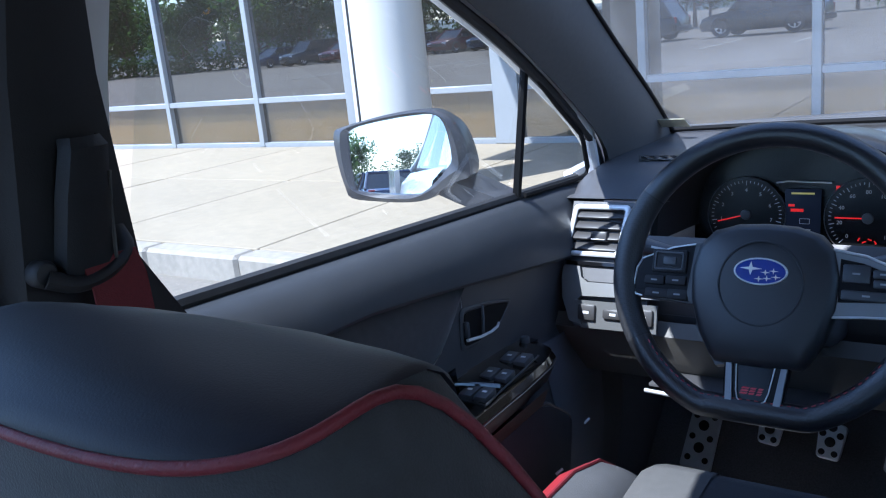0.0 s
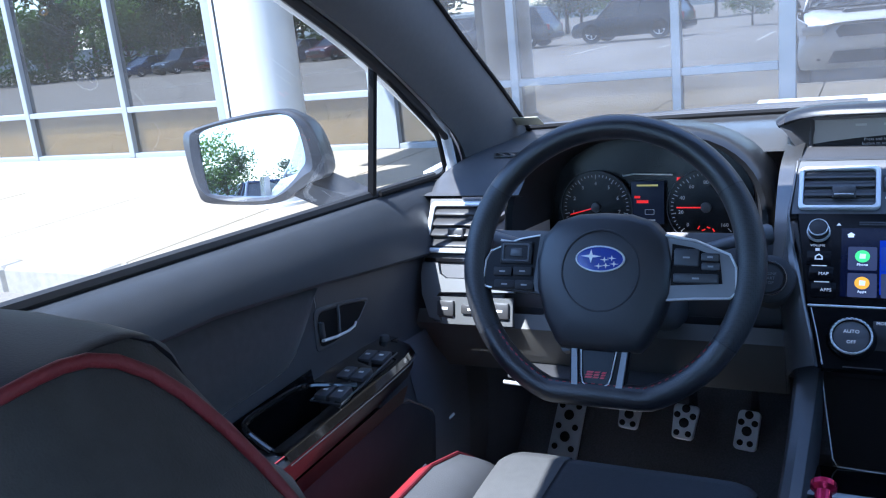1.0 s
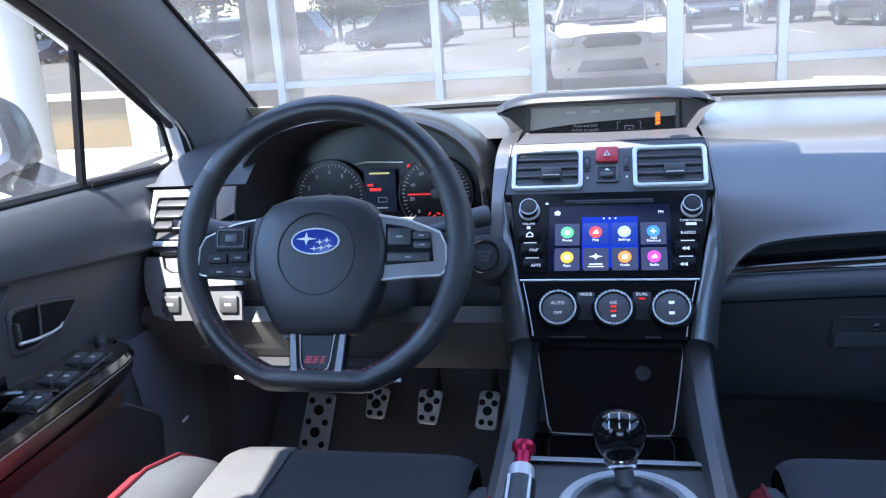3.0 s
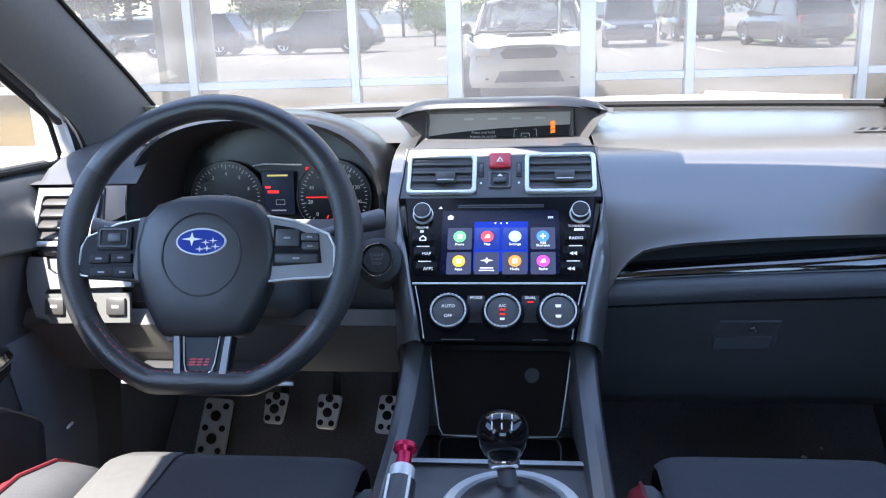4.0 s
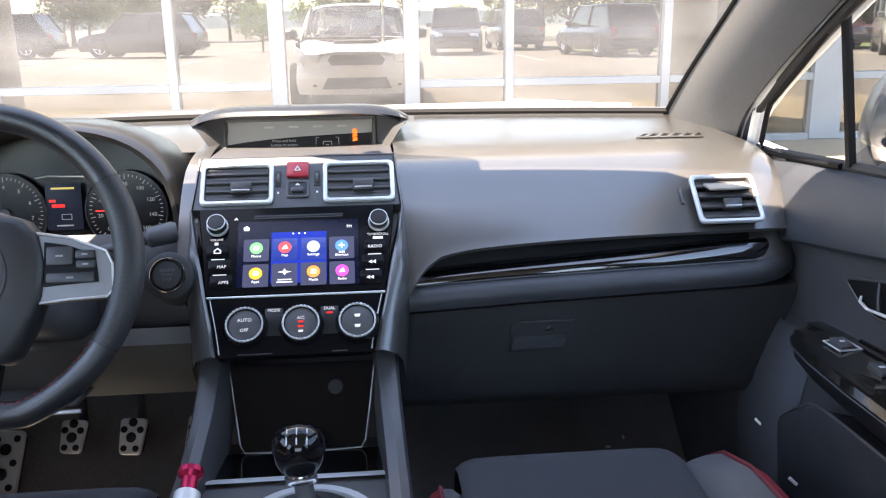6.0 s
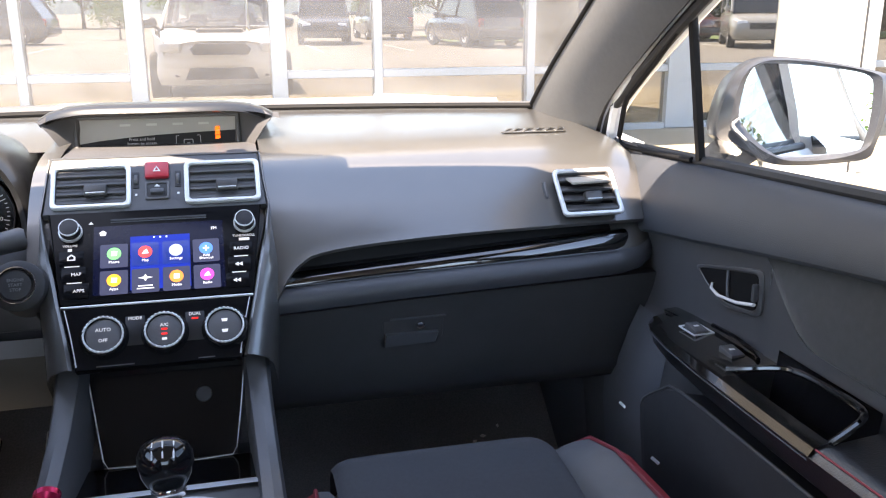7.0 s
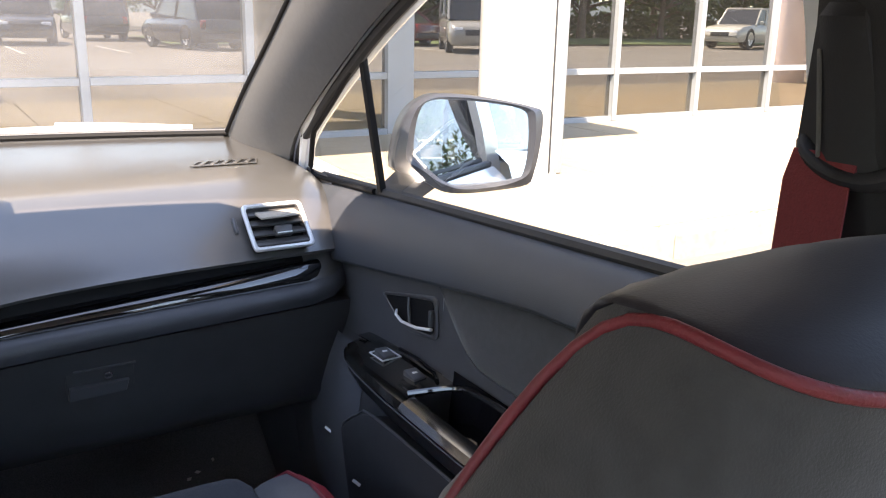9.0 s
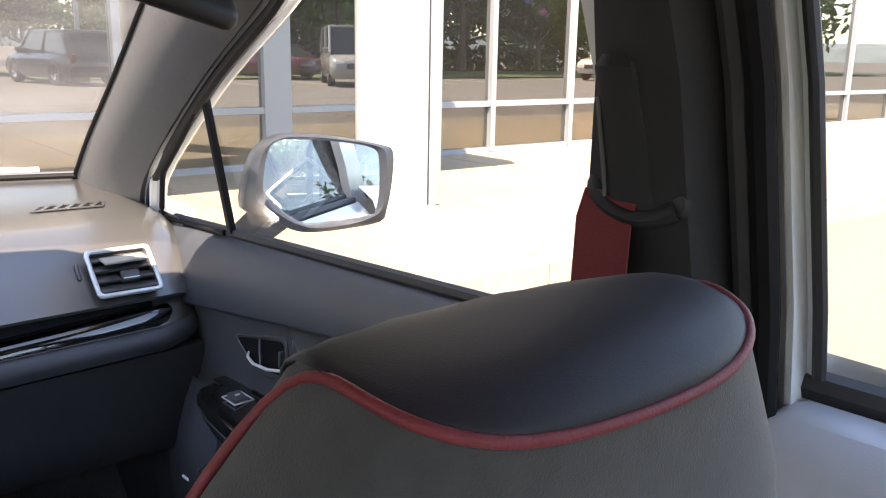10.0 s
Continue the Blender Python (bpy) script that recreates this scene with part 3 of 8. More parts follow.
def road_wheel(parent, x, y, r, w, side):
    m = at(x, y, r) @ pose(0, 0, 0, 0, 90 * side, 0)
    t = part("wheel", turned([(r * 0.62, -w / 2), (r * 0.94, -w / 2), (r, -w * 0.35), (r, w * 0.35), (r * 0.94, w / 2), (r * 0.62, w / 2), (r * 0.6, w * 0.2), (r * 0.6, -w * 0.2)], m, 24), tyre_mat, parent, "black rubber tyre")
    rim = bmesh.new()
    for k in range(5):
        rbox((r * 0.55, r * 0.14, 0.03), 0.004, m @ pose(0, 0, w * 0.3, 0, 0, 72 * k) @ at(r * 0.3, 0, 0), 1, rim)
    turned([(r * 0.12, w * 0.26), (r * 0.12, w * 0.36), (0, w * 0.37)], m, 16, rim)
    hoop([(r * 0.62 * math.cos(q), r * 0.62 * math.sin(q)) for q in [k * math.pi / 12 for k in range(24)]], [(r * 0.54 * math.cos(q), r * 0.54 * math.sin(q)) for q in [k * math.pi / 12 for k in range(24)]], w * 0.4, m, bm=rim)
    part("rim", rim, alloy, t)


def vehicle(name, label, category, colour, length, width, low, hood, roof, cab, boxy=0.82, bed=None):
    """A parked vehicle, nose to +y about its own origin: low, hood and roof heights; cab: y of the glass's foot and the roof's front and back."""
    v = thing(name, label, category, (0, 0, 0), group="parked vehicles")
    hl, hw = length / 2, width / 2
    st = [(-hl, 0.86, low + 0.12, hood * 0.92), (-hl + 0.12, 0.96, low, hood * 0.98), (-hl * 0.5, 1, low - 0.05, hood), (0, 1, low - 0.05, hood), (hl * 0.5, 1, low - 0.05, hood * 0.99), (hl - 0.5, 0.97, low, hood * 0.9), (hl - 0.1, 0.9, low, hood * 0.78), (hl, 0.8, low + 0.12, hood * 0.62)]
    rings = []
    for y, f, z0, z1 in st:
        w = hw * f
        rings.append([(-w * 0.9, y, z0), (-w, y, z0 + 0.15), (-w, y, z1 - 0.14), (-w * 0.92, y, z1 - 0.02), (-w * 0.6, y, z1), (w * 0.6, y, z1), (w * 0.92, y, z1 - 0.02), (w, y, z1 - 0.14), (w, y, z0 + 0.15), (w * 0.9, y, z0)])
    part("body", loft(rings), colour, v, angle=50)
    f0, f1, b1, b0 = cab
    top = hw * boxy
    g = []
    for y, w, z in ((b0, hw * 0.93, hood - 0.03), (b1, top, roof - 0.05), (f1, top, roof - 0.05), (f0, hw * 0.93, hood - 0.03)):
        g.append((y, w, z))
    rings = [[(-w, y, hood - 0.03), (-w, y, z), (w, y, z), (w, y, hood - 0.03)] for y, w, z in ((b0, hw * 0.93, hood), (b1, (top + hw * 0.9) / 2, roof - 0.05), (f1, (top + hw * 0.9) / 2, roof - 0.05), (f0, hw * 0.93, hood))]
    gl = bmesh.new()
    foot = [(-hw * 0.93, b0, hood - 0.05), (hw * 0.93, b0, hood - 0.05), (hw * 0.93, f0, hood - 0.05), (-hw * 0.93, f0, hood - 0.05)]
    head = [(-top, b1, roof - 0.05), (top, b1, roof - 0.05), (top, f1, roof - 0.05), (-top, f1, roof - 0.05)]
    loft([foot, head], True, True, gl)
    part("glass", gl, dark_glass, v, smooth=False)
    rb = bmesh.new()
    rbox((top * 2 + 0.03, f1 - b1 + 0.06, 0.09), 0.035, at(0, (f1 + b1) / 2, roof - 0.045), 2, rb)
    part("roof", rb, colour, v)
    for s in (-1, 1):
        for ya, yb in ((f0, f1), (b0, b1), ((f0 + b0) / 2, (f1 + b1) / 2)):
            part("pillar", tube([(s * hw * 0.935, ya, hood - 0.03), (s * (top + 0.005), yb, roof - 0.03)], 0.045, 6), colour, v)
        part("headlight", rbox((0.32, 0.12, 0.16), 0.04, at(s * hw * 0.66, hl - 0.1, hood * 0.68)), lamp_lens, v)
        part("tail_light", rbox((0.2, 0.1, 0.28), 0.03, at(s * hw * 0.78, -hl + 0.05, hood * 0.8)), tail_red, v)
        part("door_mirror", rbox((0.2, 0.1, 0.14), 0.04, at(s * (hw + 0.06), f0 - 0.3, hood + 0.08)), colour, v)
        for yy in (hl * 0.6, -hl * 0.6):
            road_wheel(v, s * (hw - 0.11), yy, low + 0.14, 0.22, s)
    part("grille", rbox((hw * 0.9, 0.08, 0.2), 0.03, at(0, hl - 0.03, hood * 0.6)), rubber, v)
    part("rear_bumper", rbox((hw * 1.8, 0.16, 0.22), 0.05, at(0, -hl + 0.02, low + 0.2)), rubber, v)
    if bed:
        part("bed_floor", rbox((hw * 1.6, bed, 0.04), 0.0, at(0, -hl + bed / 2 + 0.15, hood + 0.005)), rubber, v)
    return v


suv = vehicle("suv", "dark grey sport utility vehicle parked on the lot", "car", paint("dark_grey_paint", (0.05, 0.052, 0.056)), 4.7, 1.9, 0.26, 1.0, 1.70, (1.15, 0.45, -1.75, -2.2))
suv.matrix_basis = pose(3.6, -19.5, 0, 0, 0, 5)
sedan = vehicle("sedan", "dark blue saloon parked in a row on the lot", "car", paint("dark_blue_paint", (0.02, 0.035, 0.09)), 4.6, 1.8, 0.22, 0.92, 1.42, (1.2, 0.35, -1.0, -1.75), 0.74)
sedan.matrix_basis = pose(-27, -33, 0, 0, 0, 10)
van = vehicle("van", "beige silver passenger van parked facing the building", "van", paint("tan_silver_paint", (0.30, 0.28, 0.245)), 5.2, 2.0, 0.28, 1.15, 2.05, (1.8, 1.1, -2.3, -2.5), 0.88)
van.matrix_basis = pose(17.4, -12.5, 0, 0, 0, 27)
truck = vehicle("pickup_truck", "cream pickup truck parked by the lawn", "truck", paint("cream_vehicle_paint", (0.50, 0.46, 0.38)), 5.6, 1.98, 0.34, 1.12, 1.86, (1.15, 0.5, -0.7, -0.9), 0.82, 2.0)
truck.matrix_basis = pose(34.2, -14.2, 0, 0, 0, 75)
black = vehicle("suv", "black sport utility vehicle parked on the lot", "car", paint("black_paint", (0.012, 0.012, 0.013)), 4.6, 1.88, 0.26, 0.98, 1.66, (1.1, 0.4, -1.75, -2.2))
black.matrix_basis = pose(-8.4, -21.0, 0, 0, 0, 96)
maroon = vehicle("sedan", "dark red saloon parked in a row on the lot", "car", paint("dark_red_paint", (0.12, 0.012, 0.014)), 4.6, 1.8, 0.22, 0.92, 1.42, (1.2, 0.35, -1.0, -1.75), 0.74)
maroon.matrix_basis = pose(-30, -33, 0, 0, 0, 6)
for src, x, y, a in [(suv, -24, -33, 8), (sedan, -33, -33, 3), (black, -36, -33, 8), (maroon, -39.5, -33.5, 4), (suv, -43, -33.5, 12), (black, -21, -33, 2), (sedan, -47, -34, 6), (black, 8.3, -15.5, 170), (suv, -14.2, -22, 93), (sedan, 0.3, -24, 176), (maroon, 17.5, -19, 160), (black, 6.6, -24.0, 178), (suv, -20.5, -24, 182)]:
    copy_thing(src, pose(x, y, 0, 0, 0, a))

# ---- pavement pieces ----
slab_mesh = {}


def piece(name, key, size, r, m, material, parent, store):
    """An object of its own on shared mesh data."""
    if key not in store:
        bb = rbox(size, r, None, 1)
        me = bpy.data.meshes.new(name)
        bb.to_mesh(me)
        bb.free()
        me.materials.append(material)
        store[key] = me
    ob = new(name, store[key])
    ob.parent = parent
    ob.matrix_parent_inverse = parent.matrix_basis.inverted()
    ob.matrix_basis = m
    return ob


for k in range(-12, 13):
    x = -3.58 + 0.78 + 1.56 * k
    for y0, y1 in ((KERB_Y + 0.17, 4.98), (4.98, FACADE_Y - 0.06)):
        piece("paving_slab", ("s", round(y1 - y0, 3)), (1.548, y1 - y0 - 0.012, 0.06), 0.006, at(x, (y0 + y1) / 2, 0.12 + random.uniform(-0.002, 0.002)), concrete, pavement, slab_mesh)
    for j in range(2):
        piece("kerbstone", "k", (0.772, 0.165, 0.24), 0.02, at(x - 0.39 + 0.78 * j, KERB_Y + 0.085, 0.03 + random.uniform(-0.003, 0.003)), kerb_mat, pavement, slab_mesh)


# ---- car body ----
car = thing("car", "white saloon car body with a hood scoop", "car", (0, 0.2, 0.0))
A_LINE = [((0.715, 1.66, 0.955), (0.755, 1.42, 0.900)), ((0.700, 1.50, 1.050), (0.733, 1.335, 1.000)), ((0.685, 1.30, 1.160), (0.700, 1.03, 1.163)), ((0.668, 1.10, 1.272), (0.674, 0.79, 1.263)), ((0.652, 0.91, 1.380), (0.645, 0.60, 1.340))]


def mirror_x(p, s):
    return (p[0] * s, p[1], p[2])


def glass_base_y(x):
    return 1.76 - 0.10 * (x / 0.715) ** 2


# windshield: a curved sheet between the two pillar edges
rows = []
for (w0, d0) in A_LINE:
    k = (w0[2] - 0.955) / 0.425
    rows.append([(w0[0] * f, w0[1] + (0.10 - 0.05 * k) * (1 - f * f), w0[2] + 0.012 * (1 - f * f) * (k > 0.01)) for f in [i / 10 - 1 for i in range(21)]])
ws = loft(rows, False, False)
wsh = part("windshield", ws, windshield_glass, car)
edge = bmesh.new()
tube([Vector(p) + Vector((0, -0.004, 0.006)) for p in rows[0]], 0.010, 6, bm=edge)
for s in (0, -1):
    tube([Vector(r[s]) + Vector((-0.006 if s else 0.006, 0, -0.004)) for r in rows], 0.009, 6, bm=edge)
part("glass_edge", edge, rubber, wsh, "black printed edge of the glass")
part("cowl", loft([[(x, glass_base_y(x) + 0.01, 0.945) for x in [i * 0.0715 - 0.715 for i in range(21)]], [(x, glass_base_y(x) + 0.10, 0.935) for x in [i * 0.0715 - 0.715 for i in range(21)]], [(x, glass_base_y(x) + 0.10, 0.90) for x in [i * 0.0715 - 0.715 for i in range(21)]]], False, False), rubber, car)
wiper = bmesh.new()
tube([(0.66, 1.755, 0.962), (0.45, 1.775, 0.968), (0.2, 1.80, 0.966)], 0.008, 8, bm=wiper)
tube([(0.62, 1.79, 0.958), (0.5, 1.795, 0.966), (0.40, 1.785, 0.972)], 0.010, 8, bm=wiper)
part("wiper", wiper, silver, car, "wiper arm lying on the cowl")
wiper = bmesh.new()
tube([(-0.05, 1.80, 0.966), (-0.3, 1.79, 0.966), (-0.62, 1.74, 0.958)], 0.008, 8, bm=wiper)
part("wiper", wiper, rubber, car)

# hood with scoop
rows = []
for y, hw, zc, ze in ((1.80, 0.74, 0.912, 0.944), (1.95, 0.75, 0.906, 0.932), (2.15, 0.74, 0.892, 0.900), (2.35, 0.71, 0.855, 0.835), (2.45, 0.66, 0.80, 0.77)):
    rows.append([(hw * f, y + 0.06 * (1 - f * f) * (y > 2.3) - 0.06 * f * f * (y < 1.9), lerp(zc, ze, min(1, (f / 0.75) ** 4)) - (0.03 if abs(f) > 0.99 else 0)) for f in [i / 8 - 1 for i in range(17)]])
part("hood", thick(loft(rows, False, False), 0.02), white_paint, car)
scoop = loft([[(-0.28, 1.88, 0.903), (-0.24, 1.88, 0.911), (0.24, 1.88, 0.911), (0.28, 1.88, 0.903)], [(-0.33, 2.0, 0.895), (-0.28, 2.0, 0.934), (0.28, 2.0, 0.934), (0.33, 2.0, 0.895)], [(-0.33, 2.16, 0.88), (-0.285, 2.14, 0.942), (0.285, 2.14, 0.942), (0.33, 2.16, 0.88)]], False, False)
scoop_ob = part("hood_scoop", thick(scoop, 0.012), white_paint, car)
part("intake", rbox((0.54, 0.02, 0.05), 0.01, at(0, 2.145, 0.908)), rubber, scoop_ob, "black mesh intake")

# nose
rows = []
for z, y, hw in ((0.80, 2.44, 0.64), (0.74, 2.52, 0.72), (0.60, 2.56, 0.78), (0.42, 2.57, 0.80), (0.25, 2.50, 0.78)):
    rows.append([(hw * math.sin(radians(a)) / math.sin(radians(80)), y - 0.26 * (1 - math.cos(radians(a))) ** 1.0, z) for a in range(-80, 81, 10)])
part("front_bumper", thick(loft(rows, False, False), 0.02), white_paint, car)
part("grille", slab([(-0.33, -0.07), (0.33, -0.07), (0.37, 0.0), (0.30, 0.07), (-0.30, 0.07), (-0.37, 0.0)], 0.03, xf((0, 2.555, 0.70), (1, 0, 0), (0, 0, 1), (0, 1, 0)), 0.006), rubber, car, "black grille")
part("lower_intake", slab([(-0.45, -0.07), (0.45, -0.07), (0.38, 0.07), (-0.38, 0.07)], 0.03, xf((0, 2.56, 0.40), (1, 0, 0), (0, 0, 1), (0, 1, 0)), 0.006), rubber, car, "black lower intake")
for s in (-1, 1):
    part("headlight", rbox((0.30, 0.16, 0.13), 0.05, pose(s * 0.60, 2.40, 0.72, 0, 0, -28 * s)), lamp_lens, car)
    part("fog_lamp", rbox((0.2, 0.06, 0.14), 0.04, pose(s * 0.60, 2.43, 0.42, 0, 0, -25 * s)), rubber, car)
    # fender, sill and rear quarter skins
    rows = [[(s * (x - 0.012 * abs(f - 0.45)), y, lerp(z0, z1, f)) for f in (0, 0.25, 0.5, 0.75, 0.92, 1)] for y, x, z0, z1 in ((2.42, 0.70, 0.45, 0.80), (2.25, 0.82, 0.70, 0.87), (1.85, 0.86, 0.72, 0.93), (1.42, 0.85, 0.25, 0.915))]
    part("fender", thick(loft(rows, False, False), 0.02), white_paint, car)
    rows = [[(s * x, y, lerp(0.25, z1, f)) for f in (0, 0.3, 0.6, 0.9, 1)] for y, x, z1 in ((-0.80, 0.86, 1.02), (-1.2, 0.86, 1.03), (-1.8, 0.82, 1.02), (-2.1, 0.70, 0.98))]
    part("rear_quarter", thick(loft(rows, False, False), 0.02), white_paint, car)
    part("sill", rbox((0.12, 2.3, 0.14), 0.03, at(s * 0.80, 0.28, 0.27)), white_paint, car)
    for yy in (1.99, -1.32):
        road_wheel(car, s * 0.78, yy, 0.325, 0.22, s)
    # roof rail and pillars outside
    out = [Vector(mirror_x(d, s)) + Vector((s * 0.022, 0.012, 0.002)) for w, d in A_LINE] + [Vector((s * 0.642, 0.30, 1.372)), Vector((s * 0.635, -0.3, 1.375)), Vector((s * 0.64, -0.8, 1.33)), Vector((s * 0.68, -1.3, 1.12)), Vector((s * 0.72, -1.55, 1.03))]
    part("roof_rail", tube(smooth_path(out, 5), 0.020, 10), white_paint, car)
    seal = [Vector(mirror_x(d, s)) + Vector((s * 0.004, -0.012, -0.006)) for w, d in A_LINE] + [Vector((s * 0.63, 0.30, 1.345)), Vector((s * 0.62, -0.3, 1.345))]
    part("door_seal", tube(smooth_path(seal, 5), 0.009, 8), rubber, car)
    # inner A-pillar trim
    rows = []
    for w, d in A_LINE:
        w, d = Vector(mirror_x(w, s)), Vector(mirror_x(d, s))
        inn = Vector((-s, -0.35, 0.1)).normalized()
        ring = []
        for i in range(9):
            t = i / 8
            ring.append(w.lerp(d, t) + inn * 0.016 * math.sin(math.pi * t) + Vector((-s * 0.004, -0.004, 0)))
        rows.append(ring)
    dense = [smooth_path([r[i] for r in rows], 5) for i in range(9)]
    rows = [[dense[i][k] for i in range(9)] for k in range(len(dense[0]))]
    part("pillar_trim", thick(loft(rows, False, False), 0.012), pillar_trim, car, "grey moulded front pillar trim")
    part("windshield_seal", tube(smooth_path([Vector(mirror_x(w, s)) + Vector((-s * 0.018, -0.012, 0.002)) for w, d in A_LINE], 5), 0.0045, 8), black_seal, car, "black rubber seal beside the windshield")
    # B-pillar
    prof = [(0.345, 0.0), (0.335, -0.02), (0.258, -0.032), (0.230, -0.026), (0.214, 0.0), (0.214, 0.02), (0.345, 0.02)]
    rings = []
    for z, x in ((0.30, 0.74), (0.70, 0.745), (0.95, 0.735), (1.05, 0.72), (1.20, 0.685), (1.36, 0.625)):
        lead = 0.009 - 0.21 * (z - 1.0) + 0.02 * max(0.0, 1.04 - z) / 0.04 * (z > 0.9)
        rings.append([(s * (x + dx), y + (lead if y > 0.3 else 0.0), z) for y, dx in prof])
    bp = part("centre_pillar", loft(rings), dark_pillar, car, "dark moulded centre pillar trim")
    rings = []
    for z, x in ((0.30, 0.77), (0.95, 0.765), (1.05, 0.75), (1.20, 0.712), (1.365, 0.652)):
        rings.append([(s * x, 0.345, z), (s * (x + 0.02), 0.345, z), (s * (x + 0.02), 0.182, z), (s * (x - 0.012), 0.182, z), (s * (x - 0.012), 0.187, z), (s * x, 0.189, z)])
    part("pillar_outside", loft(rings), white_paint, bp, "white painted door frame edge")
    for yy, rr in ((0.205, 0.009), (0.191, 0.009)):
        part("weather_strip", tube([(s * (x - 0.012), yy, z) for z, x in ((0.35, 0.75), (0.95, 0.745), (1.05, 0.732), (1.20, 0.696), (1.36, 0.637))], rr, 8), rubber if yy > 0.2 else black_seal, bp)
    # C-pillar inside
    part("rear_pillar", loft([[(s * 0.74, -0.75, 1.0), (s * 0.70, -1.2, 1.0), (s * 0.68, -1.2, 1.0), (s * 0.70, -0.75, 1.0)], [(s * 0.63, -0.70, 1.35), (s * 0.62, -0.85, 1.35), (s * 0.60, -0.85, 1.35), (s * 0.61, -0.70, 1.35)]]), pillar_trim, car)

# roof and headliner
rows = [[(0.66 * f, y + 0.04 * (1 - f * f) * (y > 0.5) - 0.06 * min(1.0, max(0.0, (abs(f) - 0.62) / 0.12)) * (y > 0.8), z - 0.05 * f * f * f * f - 0.02 * f * f) for f in [i / 12 - 1 for i in range(25)]] for y, z in ((0.90, 1.412), (0.6, 1.44), (0.1, 1.455), (-0.4, 1.445), (-0.85, 1.405))]
part("roof", thick(loft(rows, False, False), 0.012), white_paint, car)
rows = [[(0.645 * f, y - 0.06 * min(1.0, max(0.0, (abs(f) - 0.62) / 0.12)) * (y > 0.8), z - 0.03 * f * f * f * f) for f in [i / 12 - 1 for i in range(25)]] for y, z in ((0.93, 1.378), (0.6, 1.398), (0.1, 1.405), (-0.4, 1.40), (-0.86, 1.37))]
part("roof_lining", thick(loft(rows, False, False), 0.012), headliner, car, "pale grey roof lining")
part("rear_window", loft([[(x, -0.86, 1.385) for x in (-0.6, -0.2, 0.2, 0.6)], [(x, -1.5, 1.06) for x in (-0.66, -0.22, 0.22, 0.66)]], False, False), side_glass, car)
part("parcel_shelf", rbox((1.4, 0.55, 0.03), 0.01, at(0, -1.25, 0.97)), hard_black, car)
part("boot_lid", loft([[(x, -1.5, 1.045) for x in (-0.7, 0, 0.7)], [(x, -2.0, 1.03) for x in (-0.68, 0, 0.68)], [(x, -2.12, 0.9) for x in (-0.66, 0, 0.66)], [(x, -2.12, 0.3) for x in (-0.66, 0, 0.66)]], False, False), white_paint, car)
part("floor_pan", rbox((1.62, 3.2, 0.05), 0.01, at(0, 0.25, 0.225)), carpet, car, "black carpeted floor")
part("footwell_front", loft([[(x, 1.45, 0.25) for x in (-0.8, 0, 0.8)], [(x, 1.66, 0.42) for x in (-0.8, 0, 0.8)], [(x, 1.70, 0.93) for x in (-0.8, 0, 0.8)]], False, False), carpet, car)
part("rear_wall", rbox((1.5, 0.06, 0.75), 0.02, at(0, -1.0, 0.6)), carpet, car)
for s in (-1, 1):
    # kick panel tone raised for daylight at the door gap
    part("kick_panel", loft([[(s * 0.745, 1.36, 0.25), (s * 0.72, 1.45, 0.25), (s * 0.72, 1.66, 0.3)], [(s * 0.745, 1.30, 0.6), (s * 0.715, 1.42, 0.6), (s * 0.715, 1.69, 0.6)], [(s * 0.75, 1.28, 0.80), (s * 0.73, 1.4, 0.80), (s * 0.72, 1.7, 0.80)]], False, False), lit_toe_grey, car, "kick panel, grey lifted for light from the door gap")

visor = thing("sun_visor", "dark grey sun visor hanging below the roof lining", "sun visor", (0.4, 0.83, 1.36), group="sun visors")
part("flap", rbox((0.26, 0.12, 0.026), 0.012, pose(0.490, 0.760, 1.303, 40, 16, 0), 3), dark_pillar, visor)
part("hinge", tube([(0.645, 0.86, 1.36), (0.61, 0.84, 1.345), (0.56, 0.80, 1.325)], 0.008, 8), hard_black, visor)
copy_thing(visor, at(-0.42, 0.83, 1.36))
rear_mirror = thing("rear_view_mirror", "black interior mirror on a stalk behind the windshield", "mirror", (0.0, 1.10, 1.27))
part("stalk", tube([(0.0, 1.125, 1.262), (0.0, 1.09, 1.270), (0.02, 1.05, 1.275)], 0.014, 10), hard_black, rear_mirror)
mm = pose(0.02, 1.045, 1.280, 88, 10, -6)
rms = part("shell", slab(rounded(0.27, 0.078, 0.038), 0.03, mm @ at(0, 0, -0.015), 0.006), hard_black, rear_mirror)
part("glass", slab(rounded(0.25, 0.062, 0.03), 0.001, mm @ at(0, 0, 0.0148)), mirror_mat, rms, "mirror glass")

scrap_paper = mat("white_paper_scrap", (0.75, 0.75, 0.74), rough=0.8, var=0.05, bump=0.1)
for sx, sy, sz, sa in ((0.545, 1.500, 0.2975, 20), (0.565, 1.508, 0.304, -35), (0.600, 1.522, 0.3155, 60)):
    sc_ = thing("paper_scrap", "tiny white paper scrap lying on the footwell carpet", "litter", (sx, sy, sz), group="paper scraps")
    part("scrap", slab([(-0.006, -0.0025), (0.002, -0.004), (0.007, 0.001), (-0.002, 0.003)], 0.0008, pose(sx, sy, sz, 39, 0, sa)), scrap_paper, sc_)


# ---- dashboard ----
dash = thing("dashboard", "dark soft-touch dashboard with a gloss black trim strip", "dashboard", (0, 1.3, 0.6))
ZB = [(0.140, 0.752), (0.150, 0.767), (0.160, 0.783), (0.170, 0.796), (0.182, 0.807), (0.200, 0.817), (0.22, 0.8215), (0.25, 0.8252), (0.29, 0.828), (0.36, 0.8315), (0.45, 0.8345), (0.65, 0.8375), (0.75, 0.8385)]
ZL = [(0.150, 0.779), (0.31, 0.787), (0.65, 0.799), (0.75, 0.802)]


